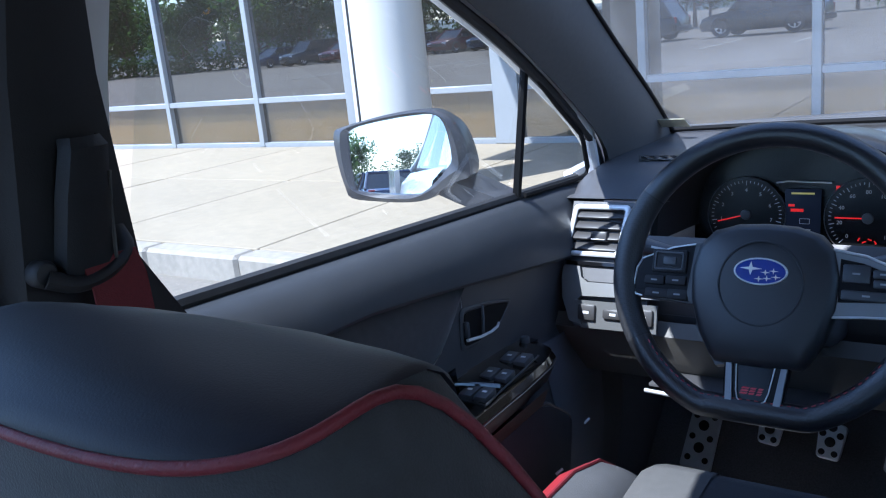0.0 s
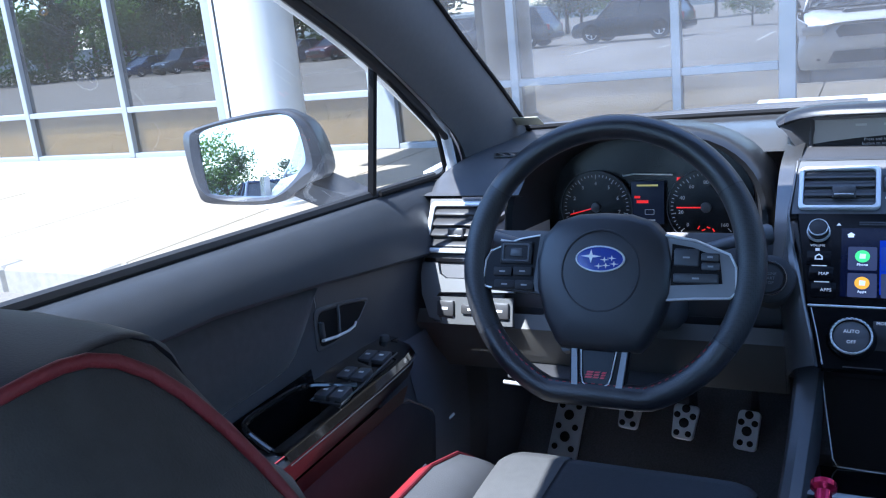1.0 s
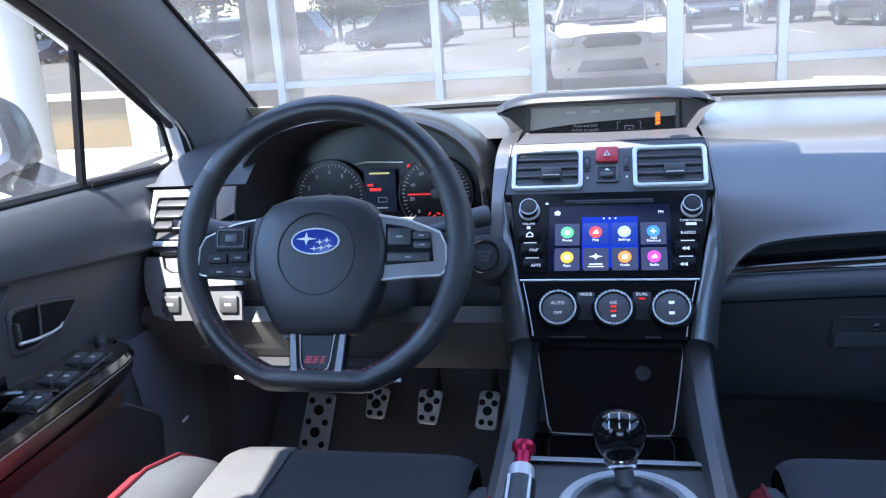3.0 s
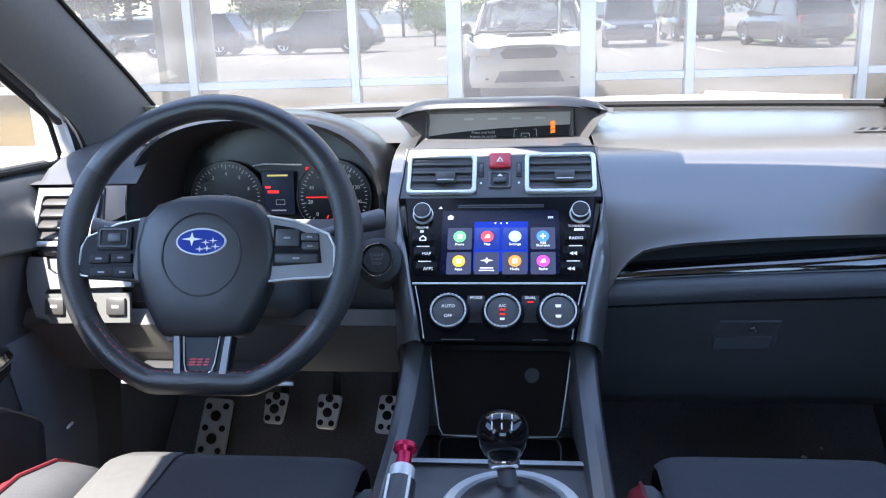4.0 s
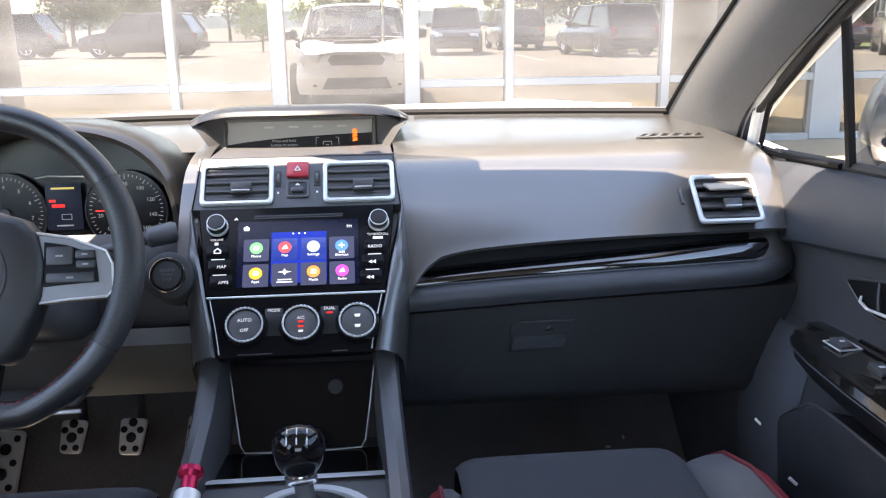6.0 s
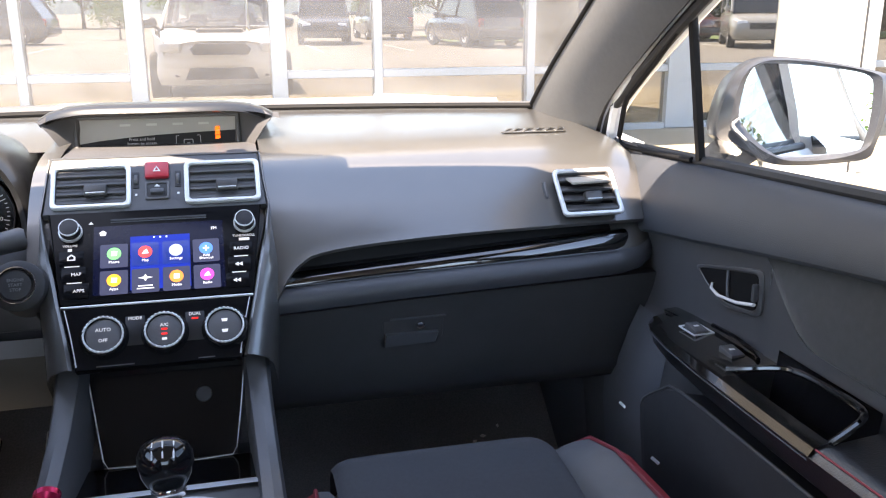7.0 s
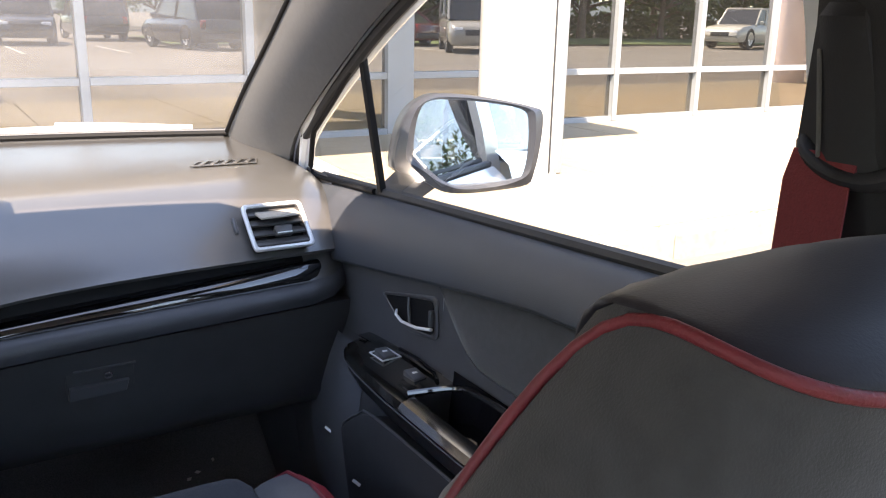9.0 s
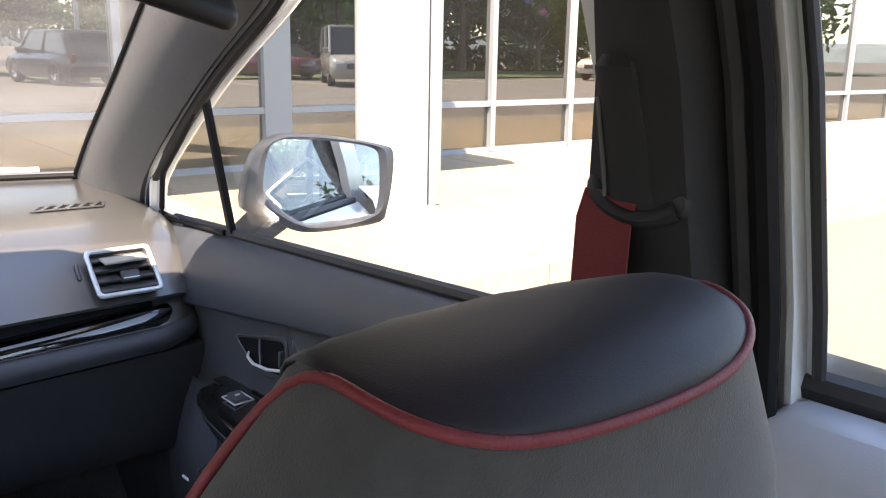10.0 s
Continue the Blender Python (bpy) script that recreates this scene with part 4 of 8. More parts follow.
def pad_ring(x):
    ax = abs(x)
    zb = along(ax, ZB)
    yb = 1.148 - max(0.0, 0.850 - zb) * 0.58
    e = max(0.0, (ax - 0.70) / 0.045)
    top = [(glass_base_y(x), 0.958), (1.60, 0.958), (1.45, 0.955), (1.34, 0.950), (1.285, 0.944), (1.245, 0.934), (1.218, 0.919), (1.197, 0.903), (1.170, 0.876), (yb + 0.012, zb + 0.018), (yb, zb + 0.005), (yb + 0.003, zb), (yb + 0.04, zb - 0.003)]
    return [(x, y + 0.03 * e * e * (y < 1.5), z - 0.012 * e * e) for y, z in top]


XS = [0.142, 0.147, 0.153, 0.16, 0.166, 0.172, 0.18, 0.19, 0.20, 0.215, 0.235, 0.26, 0.30, 0.36, 0.42, 0.48, 0.56, 0.62, 0.68, 0.71, 0.73, 0.748]
part("passenger_pad", loft([pad_ring(x) for x in XS], False, False), soft_pad, dash, "soft black dashboard pad")
part("driver_pad", loft([pad_ring(-x)[:7] + [(-x, 1.204, 0.912), (-x, 1.225, 0.905)] for x in XS if x > 0.55], False, False), hard_black, dash)
part("dash_floor", loft([[(x, 1.16, 0.735), (x, 1.35, 0.78), (x, 1.70, 0.80)] for x in (-0.748, -0.5, -0.3, -0.12)], False, False), hard_black, dash)
# middle deck from the windshield to the stack and round the gauges
deck = loft([[(x, glass_base_y(x), 0.958), (x, 1.6, 0.958), (x, 1.5, 0.952), (x, 1.40, 0.94)] for x in [-0.56 + 0.0705 * i for i in range(11)]], False, False)
part("centre_deck", deck, soft_pad, dash)
RIDGE = [(0.160, 0.7925), (0.195, 0.7955), (0.31, 0.803), (0.47, 0.8125), (0.57, 0.819), (0.66, 0.8255), (0.70, 0.828)]


def strip_ring(x):
    """Gloss strip: a hollow under the pad, then a rounded ridge that grows outwards and falls to the roll."""
    a, z0, r = along(x, ZB) + 0.004, along(x, ZL) - 0.002, along(x, RIDGE)
    e = max(0.0, (x - 0.655) / 0.04)
    pts = [(1.172, a), (1.164, min(a - 0.003, r + 0.001)), (1.156, r - 0.001)]
    pts += [(1.150 - 0.020 * math.sin(q), z0 + (r - z0) * math.cos(q) ** 0.9) for q in [radians(v) for v in (0, 12, 24, 36, 48, 60, 72, 82, 90)]]
    return [(x, y + 0.02 * e * e, z) for y, z in pts]


STRIP_X = [0.160, 0.166, 0.172, 0.18, 0.19, 0.2, 0.22, 0.25, 0.3, 0.36, 0.42, 0.5, 0.58, 0.64, 0.66, 0.675, 0.69]
part("strip_hollow", loft([strip_ring(x)[:3] for x in STRIP_X], False, False), black_seal, dash, "dark hollow under the pad")
part("gloss_strip", loft([strip_ring(x)[2:] for x in STRIP_X], False, False), strip_gloss, dash, "gloss black trim strip")
strip_line = tube([(x, 1.1265, along(x, ZL) + 0.0005) for x in (0.162, 0.2, 0.31, 0.45, 0.6, 0.66)], 0.0013, 6)
part("strip_line", strip_line, grey_trim, dash, "thin silver line")
led = []
for x in (0.148, 0.158, 0.17, 0.22, 0.32, 0.45, 0.58, 0.66, 0.70, 0.725, 0.742):
    zl = along(x, ZL)
    e = max(0.0, (x - 0.66) / 0.08)
    led.append([(x, y + 0.05 * e * e, z + 0.012 * e * e) for y, z in ((1.165, zl + 0.002), (1.130, zl), (1.117, zl - 0.004), (1.110, zl - 0.012), (1.109, zl - 0.023), (1.113, zl - 0.033), (1.125, zl - 0.037), (1.16, zl - 0.038))])
part("lower_roll", loft(led, False, False), lower_pad, dash, "padded lower edge of the dashboard")
end = loft([[(0.66, 1.165, along(0.66, ZB)), (0.70, 1.16, along(0.70, ZB)), (0.748, 1.185, along(0.74, ZB))], [(0.66, 1.13, along(0.66, ZL)), (0.70, 1.135, along(0.70, ZL)), (0.748, 1.165, along(0.74, ZL))]], False, False)
part("end_cover", end, soft_pad, dash)
part("side_cover", loft([[(0.748, 1.16, 0.62), (0.748, 1.165, 0.80), (0.748, 1.19, 0.90), (0.748, 1.26, 0.938)], [(0.748, 1.7, 0.62), (0.748, 1.7, 0.80), (0.748, 1.7, 0.90), (0.748, 1.7, 0.94)]], False, False), hard_black, dash)
part("under_panel", loft([[(x, 1.23, 0.548), (x, 1.26, 0.544), (x, 1.40, 0.55), (x, 1.68, 0.52)] for x in (0.15, 0.3, 0.5, 0.745)], False, False), hard_black, dash)

part("glass_base_seal", tube([(x, glass_base_y(x) - 0.035, 0.9655) for x in [-0.72 + 0.06 * k for k in range(25)]], 0.0055, 8), black_seal, dash, "black seal at the foot of the windshield")

# pad between the gauges and the stack
part("centre_pad", loft([pad_ring(-x) for x in (0.139, 0.145, 0.152, 0.160, 0.166)], False, False), soft_pad, dash, "soft pad beside the gauges")

# glove box
glove = thing("glove_box", "closed black glove box with a latch and key lock", "glove box", (0.42, 1.17, 0.60))
glove_black = mat("glove_box_plastic", (0.046, 0.046, 0.049), rough=0.5, var=0.12, scale=30, bump=0.25, bump_scale=1100, spec=0.4)
rows = [[(x, 1.150, along(x, ZL) - 0.040), (x, 1.131, along(x, ZL) - 0.0425), (x, 1.134, along(x, ZL) - 0.055), (x, 1.152, 0.70), (x, 1.166, 0.64), (x, 1.184, 0.585), (x, 1.21, 0.556), (x, 1.27, 0.545)] for x in (0.132, 0.15, 0.17, 0.3, 0.45, 0.6, 0.70, 0.747)]
lid = part("lid", loft(rows, False, False), glove_black, glove)
gm = xf((0.348, 1.1505, 0.697), (1, 0, 0), (0, -0.24, 0.971), (0, -0.971, -0.24))
part("latch_plate", slab(rounded(0.092, 0.045, 0.005), 0.004, gm @ at(0, -0.002, -0.0035), 0.001), glove_black, lid)
part("latch_handle", slab([(-0.042, -0.012), (0.036, -0.009), (0.040, 0.009), (-0.040, 0.009)], 0.006, gm @ at(-0.002, -0.018, 0.001), 0.001), grey_trim, lid, "grey pull of the latch")
part("latch_slot", rbox((0.084, 0.003, 0.003), 0.001, gm @ at(0.006, 0.017, 0.003)), grey_trim, lid)
part("key_lock", turned([(0.006, 0), (0.006, 0.004), (0.004, 0.005)], gm @ at(0.010, 0.004, 0.002), 16), chrome, lid)

# defroster grilles
for s in (-1, 1):
    gr = thing("defroster_grille", "small black slotted side defroster grille in the dashboard", "air vent", (s * 0.60, 1.37, 0.95), group="defroster grilles")
    gx = s * 0.604
    m = xf((gx, 1.362, 0.9525), (1, 0, 0), (0, 1, 0.03), (0, -0.03, 1))
    part("frame", hoop([(x * s, y) for x, y in ((-0.062, -0.016), (0.052, -0.020), (0.066, 0.016), (-0.040, 0.020))], [(x * s, y) for x, y in ((-0.055, -0.012), (0.049, -0.016), (0.060, 0.012), (-0.038, 0.016))], 0.002, m, 0.0006), soft_pad, gr)
    part("well", slab([(x * s, y) for x, y in ((-0.055, -0.012), (0.049, -0.016), (0.06, 0.012), (-0.038, 0.016))], 0.0008, m), black_seal, gr, "black slotted well")
    for k in range(5):
        part("slat", rbox((0.0075, 0.036, 0.003), 0.001, m @ pose(s * (-0.034 + 0.0195 * k), -0.001, 0.0016, 0, 0, -34 * s)), soft_pad, gr)


vent_slat = mat("vent_slat_plastic", (0.05, 0.048, 0.048), rough=0.4, var=0.08, scale=30, bump=0.1, bump_scale=900)


def air_vent(name_label, m, w, h, bezel_mat, border=0.006, slats=4, skew=0.0, group="dashboard air vents"):
    """m: local x right, y up, z to the driver; the origin is the middle of the face."""
    base = m.translation
    v = thing("air_vent", name_label, "air vent", base, group=group)

    def sk(pts):
        return [(x + skew * y, y) for x, y in pts]
    part("bezel", hoop(sk(rounded(w, h, 0.008)), sk(rounded(w - 2 * border, h - 2 * border, 0.005)), 0.006, m, 0.0015), bezel_mat, v, "silver surround")
    part("well", slab(sk(rounded(w - 2 * border + 0.002, h - 2 * border + 0.002, 0.005)), 0.001, m @ at(0, 0, -0.012)), rubber, v)
    part("well_wall", hoop(sk(rounded(w - 2 * border + 0.002, h - 2 * border + 0.002, 0.005)), sk(rounded(w - 2 * border - 0.002, h - 2 * border - 0.002, 0.005)), 0.014, m @ at(0, 0, -0.012), 0.001), hard_black, v)
    ih = h - 2 * border
    for k in range(slats):
        yy = -ih / 2 + ih * (k + 0.5) / slats
        part("slat", rbox((w - 2 * border - 0.002, 0.016, 0.0045), 0.0018, m @ pose(skew * yy, yy, -0.001, -32, 0, 0)), vent_slat, v)
    part("tab", rbox((w * 0.29, 0.017, 0.012), 0.003, m @ pose(w * 0.06, -ih * 0.14, 0.003, 10, 0, 0)), vent_slat, v)
    part("tab_edge", rbox((w * 0.24, 0.0016, 0.003), 0.0005, m @ pose(w * 0.06, -ih * 0.14 - 0.006, 0.0092, 10, 0, 0)), silver, v)
    return v


# ---- centre stack ----
SU, SV, SW = Vector((1, 0, 0)), Vector((0, 0.681, 0.732)), Vector((0, -0.732, 0.681))
SM = xf((0, 1.217, 0.945), SU, SV, SW)


def stack(u, v, w=0.0):
    return SM @ at(u, v, w)


stack_ob = thing("centre_stack", "grey plastic centre stack housing between dashboard and console", "centre stack", (0, 1.1, 0.7))
part("upper_fascia", slab([(-0.140, 0.0), (-0.146, -0.074), (0.146, -0.074), (0.140, 0.0), (0.137, 0.014), (-0.137, 0.014)], 0.012, stack(0, 0, -0.012), 0.002), grey_trim, stack_ob, "blue-grey plastic fascia")
part("back_box", loft([[(-0.139, 1.235, 0.945), (0.139, 1.235, 0.945), (0.139, 1.45, 0.945), (-0.139, 1.45, 0.945)], [(-0.141, 1.165, 0.87), (0.141, 1.165, 0.87), (0.141, 1.45, 0.87), (-0.141, 1.45, 0.87)], [(-0.104, 1.07, 0.75), (0.104, 1.07, 0.75), (0.108, 1.35, 0.75), (-0.108, 1.35, 0.75)], [(-0.094, 1.05, 0.727), (0.094, 1.05, 0.727), (0.096, 1.30, 0.725), (-0.096, 1.30, 0.725)]]), hard_black, stack_ob)
part("fascia_top", loft([[(-0.1375, 1.2245, 0.9548), (0.1375, 1.2245, 0.9548)], [(-0.139, 1.232, 0.9545), (0.139, 1.232, 0.9545)], [(-0.143, 1.30, 0.945), (0.143, 1.30, 0.945)], [(-0.15, 1.40, 0.931), (0.15, 1.40, 0.931)]], False, False), grey_trim, stack_ob)
for s in (-1, 1):
    rows = []
    for v, w in ((0.012, 0.139), (-0.03, 0.142), (-0.075, 0.1465), (-0.095, 0.1435), (-0.12, 0.139), (-0.145, 0.133), (-0.17, 0.127), (-0.21, 0.119), (-0.25, 0.110), (-0.295, 0.102)):
        p = stack(s * w, v)
        a = p @ Vector((0, 0, 0.002))
        o = 0.014 + 0.016 * max(0, (-v - 0.08) / 0.2)
        k = min(1.0, max(0.0, (-v - 0.07) / 0.10))
        k = k * k * (3 - 2 * k)
        thin = ((0.0015, 0.002), (0.003, -0.002), (0.004, -0.02), (0.005, -0.05), (0.006, -0.12))
        full = ((0.004, 0.005), (0.012, 0.003), (0.012 + o * 0.5, -0.012), (0.012 + o * 0.8, -0.04), (0.012 + o, -0.12))
        rows.append([a] + [p @ Vector((s * lerp(c[0], d[0], k), 0, lerp(c[1], d[1], k))) for c, d in zip(thin, full)])
    ck = part("cheek", loft(rows, False, False), soft_pad, stack_ob, "curved soft side cheek")
    part("edge_line", tube([stack(s * (w - 0.004), v, 0.003).translation for v, w in ((-0.215, 0.117), (-0.25, 0.109), (-0.292, 0.101))], 0.0013, 6), silver, ck)
air_vent("centre air vent with a silver surround and black slats", stack(-0.085, -0.034), 0.102, 0.068, silver)
air_vent("centre air vent with a silver surround and black slats", stack(0.087, -0.034), 0.102, 0.068, silver)

hz = thing("hazard_switch", "red hazard warning switch with a white triangle", "switch", stack(0, -0.012).translation)
part("button", rbox((0.032, 0.026, 0.008), 0.003, stack(0, -0.012, 0.002)), hazard_red, hz)
tri = [(0.006 * math.sin(a), 0.006 * math.cos(a)) for a in (0, 2.094, 4.189)]
part("triangle", hoop(tri, [(x * 0.55, y * 0.55) for x, y in tri], 0.0008, stack(0, -0.013, 0.006), 0.0002), white_print, hz, "white triangle")
ps = thing("passenger_airbag_indicator", "small black indicator and tab below the hazard switch", "indicator", stack(0, -0.044).translation)
part("frame", hoop(rounded(0.032, 0.028, 0.003), rounded(0.026, 0.022, 0.003), 0.003, stack(0, -0.044), 0.0006), hard_black, ps)
part("face", rbox((0.028, 0.024, 0.003), 0.001, stack(0, -0.044, 0.0)), rubber, ps)
part("tab", rbox((0.018, 0.008, 0.006), 0.002, stack(0, -0.046, 0.003)), grey_trim, ps)
part("arrow", slab([(-0.004, 0), (0.004, 0), (0, 0.004)], 0.0006, stack(0, -0.038, 0.0015)), white_print, ps)
for s in (-1, 1):
    wh = thing("vent_wheel", "ribbed black thumb wheel beside a centre vent", "thumb wheel", stack(s * 0.0275, -0.026).translation, group="vent wheels")
    part("slot", rbox((0.008, 0.026, 0.002), 0.002, stack(s * 0.0275, -0.026, 0.0005)), rubber, wh)
    part("wheel", turned([(0.009, -0.0025), (0.010, -0.0015), (0.010, 0.0015), (0.009, 0.0025)], stack(s * 0.0275, -0.026, -0.004) @ pose(0, 0, 0, 0, 90, 0), 20), hard_black, wh)
    part("mark", rbox((0.003, 0.003, 0.0006), 0.0, stack(s * 0.0275, -0.049, 0.0006)), white_print, wh)

# ---- audio unit ----
def glow(name, c, e, rough=0.3):
    return mat(name, c, rough=rough, var=0.02, bump=0.0, emit=(*c, e))


screen_blue = glow("screen_blue", (0.012, 0.035, 0.22), 0.10, 0.12)
lit_print = mat("backlit_print", (0.7, 0.7, 0.72), rough=0.5, var=0.02, bump=0.0, emit=(0.7, 0.72, 0.75, 0.07))
screen_dark = mat("screen_black_glass", (0.004, 0.005, 0.008), rough=0.14, var=0.1, bump=0.0, spec=0.2, emit=(0.01, 0.02, 0.16, 0.02))
tile_grey = mat("tile_grey", (0.03, 0.035, 0.06), rough=0.2, var=0.05, bump=0.0, spec=0.2, emit=(0.10, 0.12, 0.24, 0.07))
lit_white = glow("lit_white", (0.75, 0.78, 0.85), 0.16)
lit_red = glow("lit_red", (0.9, 0.02, 0.015), 0.14)
lit_orange = glow("lit_orange", (1.0, 0.13, 0.01), 0.25)
audio = thing("audio_unit", "gloss black touchscreen audio unit with two knobs and lit icons", "car stereo", stack(0, -0.145).translation)
part("panel", slab([(-0.1365, 0.068), (-0.119, -0.066), (0.119, -0.066), (0.1365, 0.068)], 0.012, stack(0, -0.143, -0.008), 0.002), gloss_panel, audio)
part("silver_line", rbox((0.236, 0.003, 0.003), 0.001, stack(0, -0.2115, 0.003)), silver, audio)
scr = part("screen", rbox((0.164, 0.100, 0.0012), 0.0, stack(0.002, -0.148, 0.0042)), screen_dark, audio, "lit blue-black touchscreen")
part("disc_slot", rbox((0.122, 0.0035, 0.002), 0.001, stack(0.002, -0.0895, 0.0042)), rubber, audio)
part("slot_lip", rbox((0.122, 0.001, 0.001), 0.0, stack(0.002, -0.0925, 0.0045)), grey_trim, audio)
for k, c in enumerate([(0.12, 0.75, 0.18), (0.9, 0.06, 0.06), (0.35, 0.42, 0.62), (0.05, 0.2, 0.85), (0.95, 0.42, 0.03), (0.03, 0.08, 0.5), (0.95, 0.25, 0.05), (0.85, 0.06, 0.55)]):
    cx, cy = -0.0545 + 0.0385 * (k % 4), -0.143 - 0.0385 * (k // 4)
    tl = part("icon_tile", slab(rounded(0.034, 0.034, 0.002), 0.0006, stack(cx, cy, 0.0048)), tile_grey if k not in (1, 2) else screen_blue, scr)
    disc = glow("icon_colour_%s" % "abcdefgh"[k], c, 0.18)
    if k == 5:
        part("icon", slab([(-0.009, 0), (-0.002, 0.0015), (0, 0.005), (0.002, 0.0015), (0.009, 0), (0.002, -0.0015), (0, -0.005), (-0.002, -0.0015)], 0.0004, stack(cx, cy + 0.004, 0.0055)), lit_white, tl)
        part("caption_bar", rbox((0.018, 0.0014, 0.0004), 0.0, stack(cx, cy - 0.0075, 0.0056)), lit_white, tl)
        part("caption_bar", rbox((0.021, 0.0014, 0.0004), 0.0, stack(cx, cy - 0.0112, 0.0056)), lit_white, tl)
        continue
    part("icon", slab([(0.0088 * math.cos(q * math.pi / 10), 0.0088 * math.sin(q * math.pi / 10)) for q in range(20)], 0.0004, stack(cx, cy + 0.003, 0.0055)), disc, tl)
    if k == 3:
        g = rbox((0.008, 0.0018, 0.0003), 0, stack(cx, cy + 0.003, 0.0061))
        rbox((0.0018, 0.008, 0.0003), 0, stack(cx, cy + 0.003, 0.0061), bm=g)
    else:
        g = slab([(-0.004, -0.003), (0.0045, -0.0025), (0.002, 0.004), (-0.002, 0.001)] if k % 2 else [(-0.0035, -0.0035), (0.0035, -0.0035), (0.004, 0.003), (-0.003, 0.0035)], 0.0003, stack(cx, cy + 0.003, 0.006))
    part("glyph", g, lit_white, tl)
    for j, wds in enumerate((["Phone"], ["Map"], ["Settings"], ["Add", "Shortcut"], ["Apps"], [], ["Media"], ["Radio"])[k]):
        text_part("caption", wds, 0.0052, stack(cx, cy - 0.0092 - 0.0042 * j + (0.002 if k == 3 else 0), 0.0056), lit_white, tl)
part("glow_field", rbox((0.075, 0.078, 0.0003), 0.0, stack(0.003, -0.155, 0.00485)), mat("screen_glow_blue", (0.01, 0.02, 0.15), rough=0.2, bump=0.0, spec=0.1, patch=30, emit=(0.01, 0.05, 0.65, 0.09)), scr)
for k in range(3):
    part("page_dot", turned([(0.0012, 0), (0.0012, 0.0003)], stack(-0.005 + 0.008 * k, -0.1185, 0.0049), 10), lit_white, scr)
home = slab([(-0.0035, -0.003), (0.0035, -0.003), (0.0035, 0.0005), (0.005, 0.0005), (0, 0.0045), (-0.005, 0.0005), (-0.0035, 0.0005)], 0.0004, stack(-0.0685, -0.109, 0.0049))
part("home_icon", home, lit_white, scr)
text_part("band_word", "FM", 0.006, stack(0.072, -0.110, 0.0049), lit_white, scr)
dark_knob = mat("knob_black", (0.014, 0.014, 0.016), rough=0.35, var=0.1, bump=0.1, spec=0.4)
for s, nm in ((-1, "volume"), (1, "tune")):
    kx = -0.1080 if s < 0 else 0.1130
    kn = part("knob", turned([(0.0145, 0.0), (0.0145, 0.002), (0.0125, 0.004), (0.0125, 0.014), (0.0115, 0.016), (0.0, 0.0165)], stack(kx, -0.1050, 0.004), 28), dark_knob, audio, "black rotary knob")
    part("knob_ring", hoop([(0.0148 * math.cos(q * math.pi / 14), 0.0148 * math.sin(q * math.pi / 14)) for q in range(28)], [(0.0128 * math.cos(q * math.pi / 14), 0.0128 * math.sin(q * math.pi / 14)) for q in range(28)], 0.005, stack(kx, -0.1050, 0.005)), silver, kn)
    part("knob_edge", hoop([(0.0126 * math.cos(q * math.pi / 14), 0.0126 * math.sin(q * math.pi / 14)) for q in range(28)], [(0.0112 * math.cos(q * math.pi / 14), 0.0112 * math.sin(q * math.pi / 14)) for q in range(28)], 0.0025, stack(kx, -0.1050, 0.0185)), satin, kn, "bright edge")
text_part("word", "VOLUME", 0.0046, stack(-0.1085, -0.1245, 0.0044), lit_print, audio)
text_part("word", "TUNE/SCROLL", 0.0046, stack(0.111, -0.1235, 0.0044), lit_print, audio)
part("mute_mark", rbox((0.005, 0.005, 0.0004), 0.0, stack(-0.1085, -0.1310, 0.0044)), lit_print, audio)
part("seek_mark", rbox((0.014, 0.004, 0.0004), 0.0, stack(0.111, -0.1290, 0.0044)), lit_print, audio)
part("eject_mark", slab([(-0.003, -0.001), (0.003, -0.001), (0, 0.003)], 0.0004, stack(-0.0835, -0.093, 0.0044)), lit_print, audio)
for k, (lw, rw) in enumerate(((None, "RADIO"), ("MAP", None), ("APPS", None))):
    yy = -0.143 - 0.0235 * k
    xx = 0.1065 - 0.0035 * k
    bl = part("button", rbox((0.030, 0.021, 0.002), 0.002, stack(-xx, yy, 0.004)), gloss_panel, audio)
    br = part("button", rbox((0.030, 0.021, 0.002), 0.002, stack(xx, yy, 0.004)), gloss_panel, audio)
    if lw:
        text_part("word", lw, 0.0064, stack(-xx + 0.003, yy, 0.0052), lit_print, bl)
    else:
        part("home_mark", hoop([(-0.005, -0.003), (0.005, -0.003), (0.005, 0.002), (0, 0.006), (-0.005, 0.002)], [(-0.003, -0.0015), (0.003, -0.0015), (0.003, 0.0015), (0, 0.004), (-0.003, 0.0015)], 0.0004, stack(-xx, yy, 0.005), 0.0001), lit_print, bl)
    if rw:
        text_part("word", rw, 0.0064, stack(xx, yy, 0.0052), lit_print, br)
    else:
        g = slab([(-0.005, 0), (0, 0.003), (0, -0.003)], 0.0004, stack(xx - 0.001, yy, 0.005))
        slab([(0, 0), (0.005, 0.003), (0.005, -0.003)], 0.0004, stack(xx - 0.001, yy, 0.005), bm=g)
        part("seek_mark", g, lit_print, br)
    if k < 2:
        for s in (-1, 1):
            part("divider", rbox((0.018, 0.0012, 0.0006), 0.0, stack(s * (xx - 0.001), yy - 0.0117, 0.0047)), lit_print, audio)

